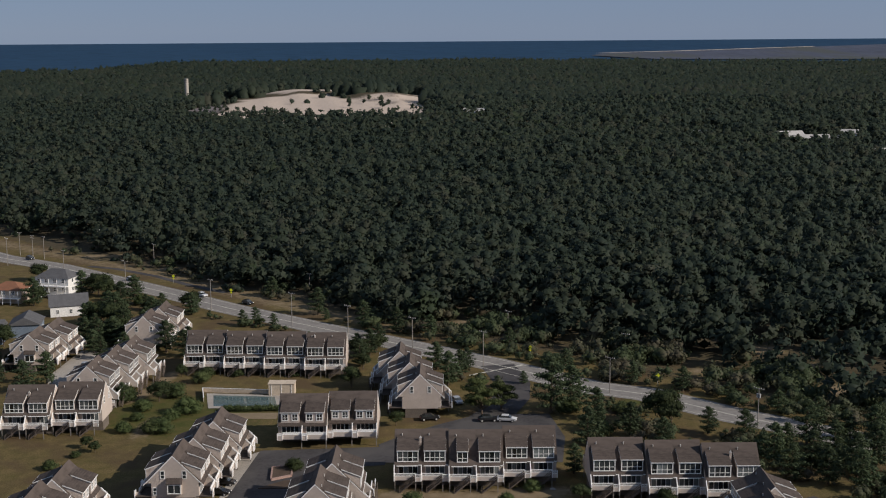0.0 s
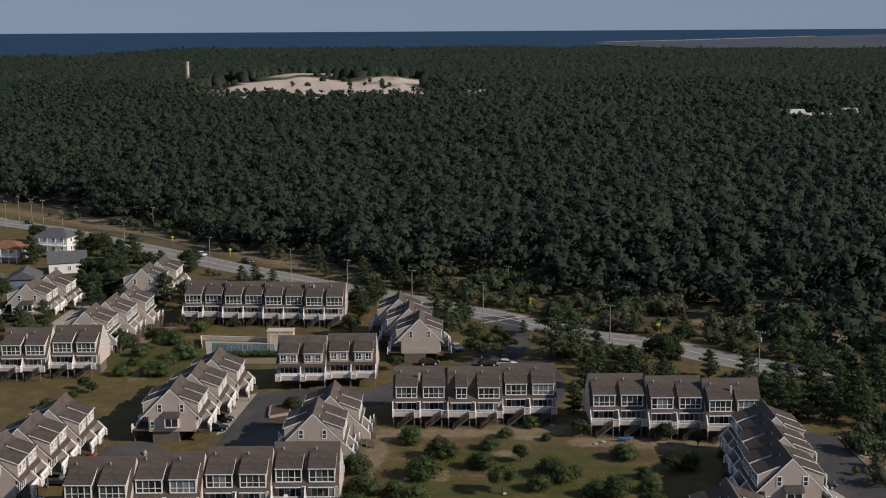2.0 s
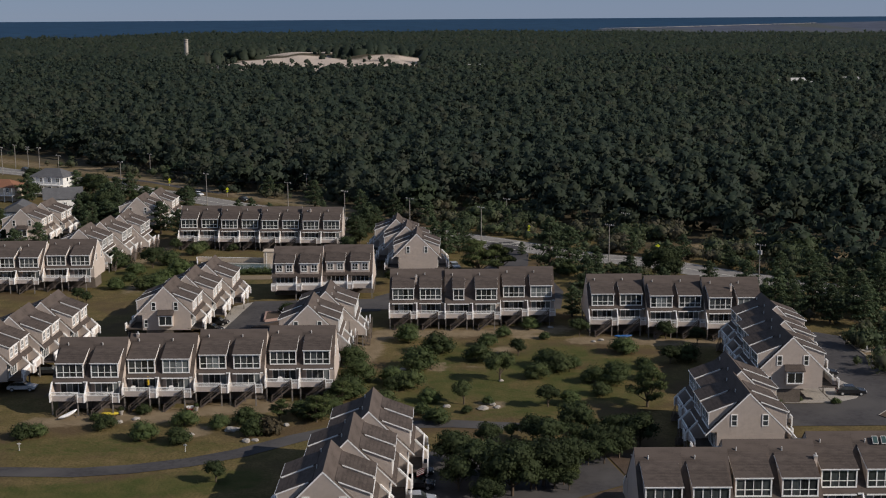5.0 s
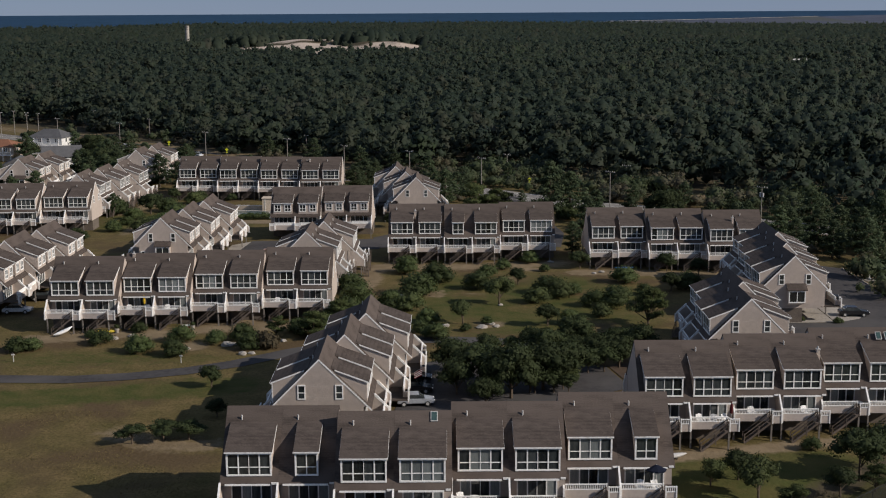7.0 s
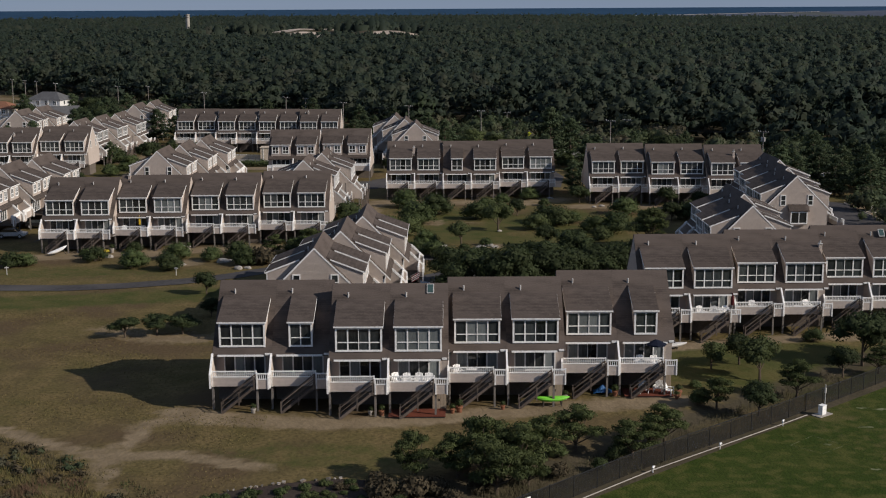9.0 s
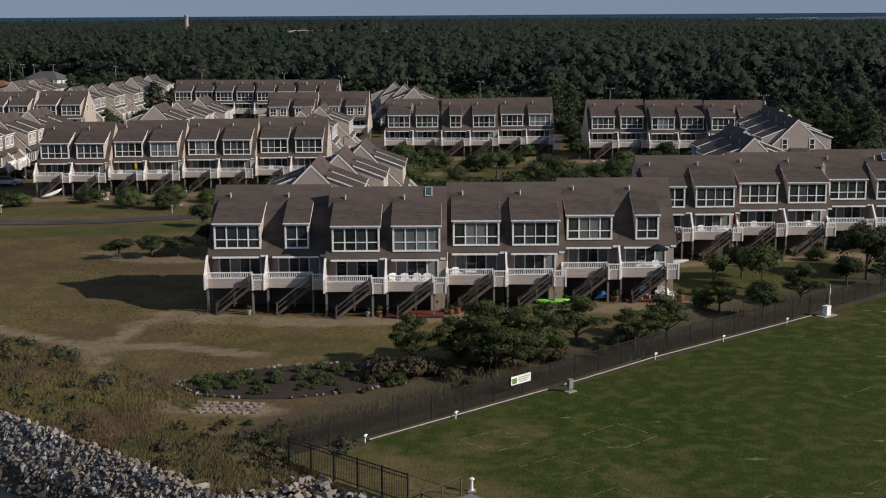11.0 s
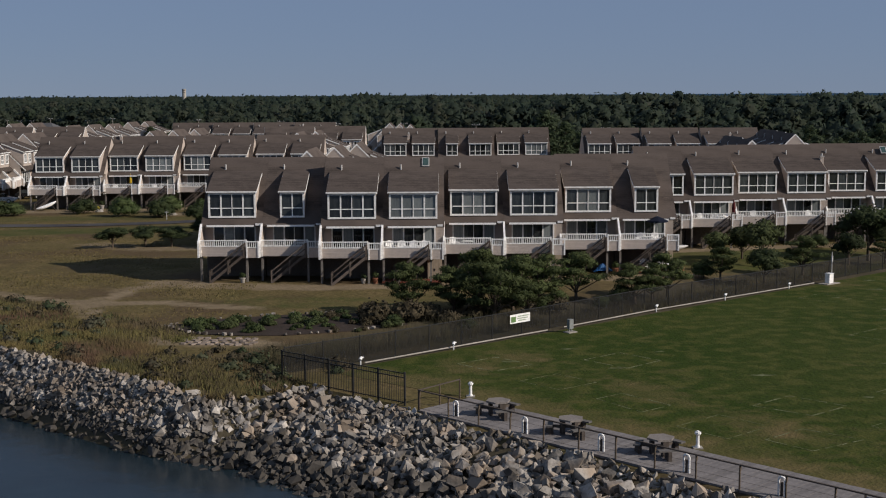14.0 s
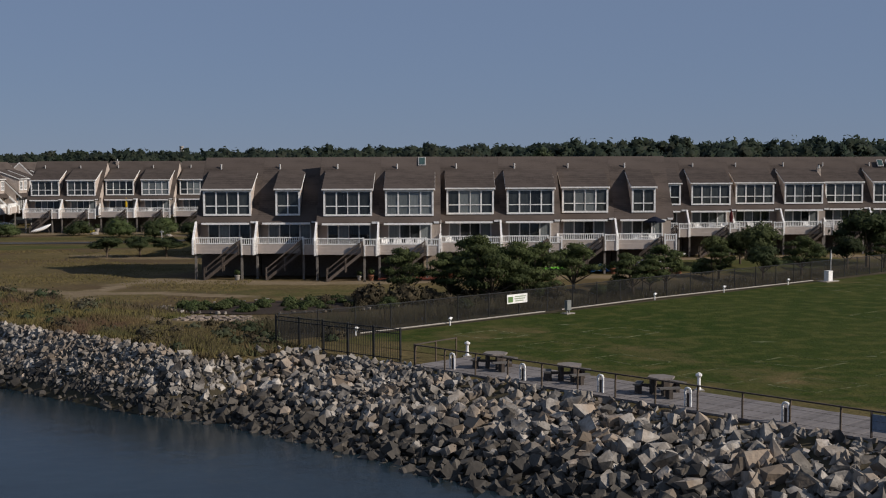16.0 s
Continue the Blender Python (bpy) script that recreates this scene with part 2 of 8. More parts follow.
def band(name, points, width, z, material, label, category):
    o = strip(points, width)
    k = len(points)
    bm = bmesh.new()
    v = [bm.verts.new((x, y, z)) for x, y in o]
    for i in range(k - 1):
        bm.faces.new((v[i], v[i + 1], v[2 * k - 2 - i], v[2 * k - 1 - i]))
    return tagged(new(name, to_mesh(name, bm, material)), label, category, kind="structure")


# ---- ground, sea and shore ----
ALONG, INLAND = Vector((0.754, -0.656)), Vector((0.656, 0.754))


def shore(s, n):
    p = ALONG * s + INLAND * n
    return p.x, p.y


def swing(s):
    """How far the boardwalk's line swings towards the water along the shore."""
    return -0.088 * np.maximum(np.asarray(s, float) + 39.5, 0.0)


def quay(s, n):
    """A place along the boardwalk: s along it, n across."""
    return shore(s, n + float(swing(s)))


def smooth(a, b, x):
    t = np.clip((x - a) / (b - a), 0, 1)
    return t * t * (3 - 2 * t)


COAST_X = [-2000, -770, -620, -575, -270, 20, 300, 560, 800, 1200, 2500]
COAST_Y = [2000, 2170, 2230, 2770, 2800, 2830, 3300, 3900, 4200, 4420, 4800]


def height(x, y):
    s, n = 0.754 * x - 0.656 * y, 0.656 * x + 0.754 * y
    left = smooth(-46.6, -49.8, s)
    crest = 44.9 - 5.0 * left + np.maximum(swing(s), -5.5)
    z = -0.02 + 0.32 * smooth(-49.4, -53.5, s) - 4.2 * np.clip((crest - n) / (10.6 - 5.9 * left), 0, 1)
    d = smooth(1150, 1480, y) * smooth(1720, 1560, y) * smooth(-300, -215, x) * smooth(20, -60, x)
    z = z + 5.0 * d + 0.5 * d * np.sin(x * 0.05) * np.sin(y * 0.03 + x * 0.02) + 0.35 * d * np.sin(x * 0.17 + y * 0.02)
    z = z + 7.0 * smooth(1.0, 0.25, np.hypot((x + 172 + 8 * np.sin(y * 0.05)) / 72, (y - 1625) / 75)) + 4.0 * smooth(1.0, 0.3, np.hypot((x + 75) / 60, (y - 1560) / 60))
    z = z + 8.5 * smooth(1250, 2200, y) * smooth(1500, 500, x + 0.2 * y)
    return z - 20.0 * smooth(0, 90, y - np.interp(x, COAST_X, COAST_Y))


def near_line(x, y, pts, r):
    """1 on a line through the points, falling to 0 at the distance r."""
    best = np.full(np.shape(x), 1e9)
    for (ax, ay), (bx, by) in zip(pts, pts[1:]):
        dx, dy = bx - ax, by - ay
        t = np.clip(((x - ax) * dx + (y - ay) * dy) / (dx * dx + dy * dy), 0, 1)
        best = np.minimum(best, np.hypot(x - ax - t * dx, y - ay - t * dy))
    return smooth(r, 0, best)


def patch(x, y, cx, cy, rx, ry):
    return smooth(1.0, 0.35, np.hypot((x - cx) / rx, (y - cy) / ry))


xs = np.concatenate([np.linspace(-4900, -600, 12), np.linspace(-580, -300, 20), np.linspace(-290, -124, 40), np.linspace(-120, -62, 24), np.linspace(-60, 60, 81), np.linspace(62, 120, 20), np.linspace(130, 580, 34), np.linspace(600, 4900, 12)])
ys = np.concatenate([np.linspace(-4900, 20, 14), np.linspace(30, 130, 101), np.linspace(132, 260, 65), np.linspace(264, 600, 60), np.linspace(612, 1120, 28), np.linspace(1130, 1720, 64), np.linspace(1750, 4950, 64)])
gx, gy = np.meshgrid(xs, ys)
gz = height(gx, gy)
idx = np.arange(gx.size).reshape(gx.shape)
q = np.stack([idx[:-1, :-1], idx[:-1, 1:], idx[1:, 1:], idx[1:, :-1]], -1).reshape(-1, 4)
gv = np.stack([gx, gy, gz], -1).reshape(-1, 3)
ground_mesh = tri_mesh("ground", gv, np.concatenate([q[:, :3], q[:, [0, 2, 3]]]), M_GROUND)
px, py = gv[:, 0], gv[:, 1]
worn = np.maximum.reduce([
    near_line(px, py, [(-60, 108), (-36, 99.6), (-29.7, 95.4), (-25.3, 92.6), (-20, 93.5), (-12.8, 90.5)], 1.8),
    near_line(px, py, [(-22, 103.5), (-25, 101), (-24.5, 97), (-25.3, 92.6), (-23.8, 86.8), (-20.5, 81.5), (-17.5, 77.5)], 1.5) * 0.6, near_line(px, py, [(-20.5, 104.5), (-23.8, 101), (-24.2, 97), (-25.3, 92.6), (-24.6, 89)], 2.0) * 0.9,
    near_line(px, py, [(-22, 104), (-19, 102.6), (-9, 100.8), (1, 102.4), (12, 105.2), (22.5, 107)], 3.4),
    0.9 * near_line(px, py, [(-16.5, 77.6), (-10, 76.6)], 2.6), 0.85 * near_line(px, py, [(-36, 134), (-30, 129.5), (-25, 130)], 4.0),
    near_line(px, py, [(-59, 175.5), (-47, 178), (-37, 180.5), (-20, 183)], 4.5), near_line(px, py, [(-10, 227), (1, 227), (21, 229.5)], 6.0),
    near_line(px, py, [(27, 221.5), (38, 220), (57, 217)], 5.0), near_line(px, py, [(24, 125), (34, 127.5), (58, 133)], 3.0),
    near_line(px, py, [(-14, 205), (-13, 222), (-8, 229)], 4.5), near_line(px, py, [(-75, 292), (-71, 306), (-70, 316)], 4.0),
    *(k_ * patch(px, py, x_, y_, a_, b_) for x_, y_, a_, b_, k_ in ((-52.5, 177.5, 4.5, 4.5, 1.2), (-41.8, 178.0, 5.0, 4.0, 1.2), (-34.5, 171.5, 3.5, 4.0, 1.0), (-32.4, 183.0, 4.5, 3.0, 1.0), (-27, 185.5, 4.5, 3.0, 1.0), (-12.4, 215.8, 3.0, 11.0, 1.2), (-0.7, 203.9, 3.0, 4.0, 0.8), (26, 220.8, 5.0, 3.5, 1.1), (33, 219.8, 4.5, 3.0, 1.1), (10.9, 215.3, 4.0, 3.0, 0.8), (7.8, 183, 3.5, 2.5, 1.0), (5.9, 203.7, 3.0, 2.0, 0.5), (16, 224, 5.0, 3.0, 0.8), (-66, 270, 3.0, 12.0, 0.9))),
    0.8 * patch(px, py, 14.5, 92.5, 6, 3.5), 0.8 * patch(px, py, 67, 313, 12, 5), patch(px, py, 90, 318, 14, 7), 0.9 * patch(px, py, 10, 370, 16, 6), patch(px, py, 76, 214, 7, 12), patch(px, py, -131, 491, 16, 7), patch(px, py, -101, 462, 9, 4), *(patch(px, py, gx_, gy_, rx_, ry_) for gx_, gy_, rx_, ry_ in ((96, 296, 10, 6), (112, 286, 8, 7), (122, 312, 10, 7), (88, 335, 9, 7), (104, 270, 8, 5)))])
verge = near_line(px, py, [(-190, 528), (-140, 484), (-103, 452), (-78, 427), (-56, 404), (-34, 384), (-12, 364)], 11)
worn = np.maximum(1.0 * worn, 0.66 * verge)
# Dark weedy soil by the fence; under the pines soil plus painted shade.
soil_and_shade = np.maximum.reduce([near_line(px, py, [(-9, 71.5), (0.5, 81), (11, 91)], 6.5), near_line(px, py, [(11, 91), (25, 105), (36, 114), (60, 135)], 4.5), 1.2 * near_line(px, py, [(-2, 84.5), (6, 87), (13, 91.5), (21, 96.5)], 5.5), 1.3 * near_line(px, py, [(-3.2, 71.4), (9.2, 82.5), (16.8, 89.8), (29.4, 100.5), (41.4, 111.1), (75, 141)], 3.0)])
# Ground below the boulders is darkened, as shade in their gaps.
soil_and_shade = np.maximum(soil_and_shade, 1.25 * smooth(45.3, 44.4, 0.656 * px + 0.754 * py - np.maximum(swing(0.754 * px - 0.656 * py), -5.5) + 4.0 * smooth(-46.6, -49.8, 0.754 * px - 0.656 * py)))
green = np.maximum.reduce([0.85 * patch(px, py, 12, 198, 34, 32) * (1 + 0.6 * np.sin(px * 0.35) * np.sin(py * 0.3)), patch(px, py, 36, 118, 26, 14), 1.1 * near_line(px, py, [(-120, 143), (-50, 147), (-26, 152)], 7), 0.5 * patch(px, py, -8, 93, 17, 5),
                           0.75 * patch(px, py, 8, 79, 14, 6), 0.8 * patch(px, py, -60, 280, 30, 26), patch(px, py, 46, 286, 10, 8), 0.6 * patch(px, py, -48, 165, 30, 6)])
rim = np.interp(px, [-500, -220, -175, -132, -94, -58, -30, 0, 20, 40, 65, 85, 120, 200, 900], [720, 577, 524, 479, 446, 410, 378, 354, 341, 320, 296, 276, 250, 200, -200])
# woods takes in the soil, pine shade and boulder gaps painted above.
woods = np.maximum(smooth(-3, 6, py - rim) * (1 - worn) * (1 - 0.4 * smooth(75, 25, py - rim) * smooth(0, 30, px)), 0.8 * soil_and_shade)
coast_y = np.interp(px, COAST_X, COAST_Y)
marsh = smooth(2780, 2900, py) * smooth(150, 320, px)
dune = smooth(1120, 1160, py) * smooth(1600, 1540, py + 50 * np.sin(px * 0.045)) * smooth(-262, -225, px + 14 * np.sin(py * 0.05)) * smooth(-5, -30, px + 10 * np.sin(py * 0.04))
dune = np.maximum(dune, patch(px, py, -172, 1640, 78, 75)) * (1 - 0.85 * smooth(14, 5, np.abs(py - 1572 - 12 * np.sin(px * 0.03))) * smooth(0.1, 0.7, np.sin(px * 0.035 + 2.2) + 0.6))
scrubby = patch(px, py, -262, 1340, 42, 210) + 0.8 * patch(px, py, -70, 1480, 60, 120) * (0.5 + 0.5 * np.sin(px * 0.13) * np.sin(py * 0.06))
marsh = np.maximum(marsh, 0.75 * scrubby)
dune = dune * (1 - 0.8 * np.clip(scrubby, 0, 1))
dune = np.maximum.reduce([dune, smooth(coast_y - 150, coast_y - 60, py) * smooth(250, 420, px), 0.9 * patch(px, py, -305, 1400, 40, 60)])
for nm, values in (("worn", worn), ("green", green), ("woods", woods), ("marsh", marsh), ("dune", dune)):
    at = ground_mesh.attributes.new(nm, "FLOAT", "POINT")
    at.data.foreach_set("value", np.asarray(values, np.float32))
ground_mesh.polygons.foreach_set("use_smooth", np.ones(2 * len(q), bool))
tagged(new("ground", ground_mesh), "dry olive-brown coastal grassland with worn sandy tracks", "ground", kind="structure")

# the sea rises a little towards its far rim, as the distance is drawn in
sv, sx = [], [-4900, -2400, 0, 2400, 4900]
for y, z in ((1950, 0.4), (2800, 3.0), (3500, 9.5), (4200, 25.0), (4930, 43.0)):
    sv += [(x, y, z) for x in sx]
st = [(a, a + 1, a + 6) for r in range(4) for a in range(5 * r, 5 * r + 4)] + [(a, a + 6, a + 5) for r in range(4) for a in range(5 * r, 5 * r + 4)]
tagged(new("sea", tri_mesh("sea", np.array(sv), np.array(st), M_SEA)), "calm dark blue open sea under the horizon", "sea", kind="structure")
M_MARSH = mat("tidal_flats", (0.082, 0.090, 0.118), (0.060, 0.068, 0.092), 0.006, 0.8, c3=(0.07, 0.075, 0.07), s3=0.005, stretch=(1, 0.35, 1))


def sea_level(y):
    return float(np.interp(y, (1950, 2800, 3500, 4200, 4930), (0.4, 3.0, 9.5, 25.0, 43.0)))


def flats(name, near_edge, far_edge, lift, material, label, category):
    """Low land in the sea, between two lines of the plan."""
    bm = bmesh.new()
    rows = []
    for (ax, ay), (bx, by) in zip(near_edge, far_edge):
        k = 12
        rows.append([bm.verts.new((ax + (bx - ax) * i / k, ay + (by - ay) * i / k, sea_level(ay + (by - ay) * i / k) + lift)) for i in range(k + 1)])
    for r, q in zip(rows, rows[1:]):
        for i in range(12):
            bm.faces.new((r[i], q[i], q[i + 1], r[i + 1]))
    return tagged(new(name, to_mesh(name, bm, material)), label, category, kind="structure")


flats("marsh", [(420, 3600), (560, 3300), (900, 3200), (1500, 3200), (4900, 3200)], [(470, 3750), (700, 3850), (1056, 4060), (1554, 4350), (4900, 4600)], 1.6, M_MARSH, "grey-violet tidal flats and marsh before the sea", "marsh")
flats("beach", [(440, 3735), (700, 3838), (900, 3955), (1056, 4046), (1200, 4130)], [(480, 3765), (700, 3862), (900, 3978), (1056, 4068), (1200, 4150)], 2.6, M_SAND, "thin pale sand beach along the sea", "beach")
sheet("water", [shore(-1500, 42), shore(-1500, -3500), shore(1500, -3500), shore(1500, 42)], -2.5, M_BAY, "dark slate-blue bay water with small ripples", "water")

# ---- townhouses ----
M_PARAPET = mat("pale_taupe_boards", (0.57, 0.495, 0.44), (0.52, 0.45, 0.40), 0.5, 0.75, 0.5, siding=2.6, objr=0.06, dim=0.88)
M_PILE = mat("grey_timber_pile", (0.22, 0.20, 0.18), (0.15, 0.135, 0.12), 2.0, 0.85, 0.3)
M_STAIR = mat("brown_stair_timber", (0.155, 0.125, 0.105), (0.105, 0.085, 0.07), 1.5, 0.85, 0.3, objr=0.25)
U, PITCH_Y, RIDGE, BASE = 5.17, 5.0, 10.15, 0.4


def window(parent, name, x0, x1, z0, z1, y, cols, transom, out=-1, curtain=(), w=0.155, sheets=0):
    """A white framed window in a wall that faces out along y; its panes stand behind the bars."""
    bm = bmesh.new()
    ya, yb = sorted((y, y + out * 0.10))
    box(bm, x0, x0 + w, ya, yb, z0, z1), box(bm, x1 - w, x1, ya, yb, z0, z1)
    box(bm, x0 + w, x1 - w, ya, yb, z0, z0 + w), box(bm, x0 + w, x1 - w, ya, yb, z1 - w, z1)
    win = None if sheets else part(name, bm, M_WHITE, parent, "white window frame")
    step = (x1 - x0 - 2 * w) / cols
    bm = bm if sheets else bmesh.new()
    ya, yb = sorted((y + out * 0.01, y + out * 0.075))
    for i in range(1, cols):
        wide = 0.045 if cols != 4 or i != 2 else 0.03
        wide = 0.06 if cols == 4 and i != 2 else wide
        box(bm, x0 + w + i * step - wide, x0 + w + i * step + wide, ya, yb, z0 + w, z1 - w)
    if transom:
        zt = z0 + w + (z1 - z0 - 2 * w) * transom
        for i in range(cols):
            box(bm, x0 + w + i * step + 0.06, x0 + w + (i + 1) * step - 0.06, ya, yb, zt - 0.04, zt + 0.04)
    if sheets:  # one sheet of glass behind a frame with its bars
        win = part(name, bm, M_WHITE, parent, "white window frame")
    else:
        part("muntin", bm, M_WHITE, win)
    step, cols = ((x1 - x0 - 2 * w) / sheets, sheets) if sheets else (step, cols)
    for i in range(cols):
        bm = bmesh.new()
        ya, yb = sorted((y - 0.005 * out, y + out * 0.02))
        box(bm, x0 + w + i * step, x0 + w + (i + 1) * step, ya, yb, z0 + w, z1 - w)
        part("pane", bm, M_CURTAIN if i in curtain else M_GLASS, win)
    return win


def rake(parent, x, side, wide=0.22):
    """The white boards along both slopes of a gable."""
    bm = bmesh.new()
    x0, x1 = sorted((x - side * 0.01, x + side * 0.035))
    for a, b in ((-0.55, 5.0), (10.55, 5.0)):
        za, zb = RIDGE - 5.0 - 0.55 - 0.03, RIDGE - 0.03
        prism(bm, [(a, za), (b, zb), (b, zb - wide), (a, za - wide)], x0, x1)
    part("rake_board", bm, M_WHITE if wide > 0.1 else M_ROOF, parent, "white painted gable trim" if wide > 0.1 else "dark roof edge board")


def dormer(parent, x0, x1, front):
    """A shed dormer on one slope; front is -1 for the slope towards y = 0."""
    yy = (lambda y: y) if front < 0 else (lambda y: 10.0 - y)
    bm = bmesh.new()
    prism(bm, [(yy(0.02), 5.1), (yy(0.02), 7.42), (yy(3.62), 8.78), (yy(0.4), 5.45)], x0, x1)
    d = part("dormer", bm, M_SIDING, parent)
    bm = bmesh.new()
    prism(bm, [(yy(-0.26), 7.36), (yy(-0.26), 7.48), (yy(3.75), 8.98), (yy(3.75), 8.80)], x0 - 0.13, x1 + 0.13)
    part("dormer_roof", bm, M_ROOF, d, "brown shingled dormer roof")
    bm = bmesh.new()
    for a, b in ((x0 - 0.14, x0 - 0.08), (x1 + 0.08, x1 + 0.14)):
        prism(bm, [(yy(-0.22), 7.28), (yy(-0.22), 7.45), (yy(3.4), 8.82), (yy(3.4), 8.66)], a, b)
    ya, yb = sorted((yy(-0.30), yy(-0.265)))
    box(bm, x0 - 0.14, x1 + 0.14, ya, yb, 7.35, 7.47)
    part("dormer_trim", bm, M_WHITE, d, "white dormer fascia")
    return d


def deck(parent, front, stairs, railing):
    """A raised deck with its parapet, rail, wing walls and, at the sea side, its stair."""
    yy = (lambda y: y) if front < 0 else (lambda y: 10.0 - y)

    def ybox(bm, x0, x1, a, b, z0, z1):
        lo, hi = sorted((yy(a), yy(b)))
        box(bm, x0, x1, lo, hi, z0, z1)

    bm = bmesh.new()
    ybox(bm, 0, U, -1.5, 0.94, 2.22, 2.36)
    ybox(bm, U - 1.15, U, -2.1, -1.5, 2.22, 2.36)
    d = part("deck", bm, M_DARKWOOD, parent, "raised wooden deck")
    bm = bmesh.new()
    top = 2.86 if railing else 3.05
    ybox(bm, 0.06, U - 1.15, -1.62, -1.5, 2.05, top)
    ybox(bm, U - 1.15, U - 0.06, -2.2, -2.08, 1.98, top - 0.05)
    ybox(bm, U - 1.15, U - 1.05, -2.08, -1.5, 1.98, top - 0.05)
    part("parapet", bm, M_PARAPET, d, "pale taupe clapboard parapet")
    bm = bmesh.new()
    for x0, x1, y in ((0.06, U - 1.15, -1.66), (U - 1.13, U - 0.04, -2.25)):
        low = top if y > -2 else top - 0.05
        ybox(bm, x0, x1, y, y + 0.14, low + 0.48, low + 0.57)
        ybox(bm, x0, x1, y + 0.02, y + 0.12, low, low + 0.09)
        k = int((x1 - x0) / 0.16) if railing else 0
        for i in range(k):
            xa = x0 + (x1 - x0) * (i + 0.5) / k
            ybox(bm, xa - 0.03, xa + 0.03, y + 0.04, y + 0.10, low + 0.09, low + 0.48)
        if not railing:
            ybox(bm, x0, x1, y + 0.05, y + 0.09, low + 0.09, low + 0.48)
        for xa in (x0, x1 - 0.12):
            ybox(bm, xa, xa + 0.12, y - 0.01, y + 0.15, low - 0.85, low + 0.6)
    part("railing", bm, M_WHITE, d, "white deck railing")
    for x in (0.0, ):
        bm = bmesh.new()
        prism(bm, [(yy(0.9), 2.1), (yy(-2.0), 2.1), (yy(-2.0), 3.1), (yy(-0.5), 4.55), (yy(0.9), 4.9)], x - 0.05, x + 0.05)
        wing = part("wing_wall", bm, M_SIDING, d)
        bm = bmesh.new()
        prism(bm, [(yy(-2.12), 2.0), (yy(-2.12), 3.2), (yy(-0.62), 4.72), (yy(-0.45), 4.72), (yy(-0.45), 4.5), (yy(-1.97), 3.08), (yy(-1.97), 2.0)], x - 0.08, x + 0.08)
        part("cap", bm, M_WHITE, wing, "white wing wall capping")
    for x, y in ((0.12, -1.4), (U - 1.1, -1.95)) if stairs else ((0.12, -1.4), ):
        bm = bmesh.new()
        ybox(bm, x - 0.09, x + 0.09, y - 0.09, y + 0.09, -0.5, 2.22)
        part("post", bm, M_PILE, d, "weathered grey timber pile")
    if stairs:
        for y in (-1.78, -2.62):
            bm = bmesh.new()
            beam(bm, (U - 1.25, y, 2.25), (1.0, y, -0.1), 0.06, 0.22)
            s = part("stringer", bm, M_STAIR, d)
            bm = bmesh.new()
            beam(bm, (U - 1.25, y, 3.2), (1.0, y, 0.85), 0.07, 0.09)
            beam(bm, (U - 1.25, y, 2.78), (1.0, y, 0.43), 0.05, 0.06)
            for x, z in ((1.02, 0.0), (2.55, 0.85), (U - 1.28, 2.2)):
                box(bm, x - 0.05, x + 0.05, y - 0.05, y + 0.05, z - 0.2 if z else -0.3, z + 0.98)
            part("handrail", bm, M_STAIR, s)
        bm = bmesh.new()
        for i in range(11):
            x, z = 1.2 + i * 0.25, 0.08 + i * 0.196
            box(bm, x - 0.16, x + 0.14, -2.6, -1.8, z, z + 0.05)
        part("treads", bm, M_STAIR, d, "dark timber stair treads")
    return d


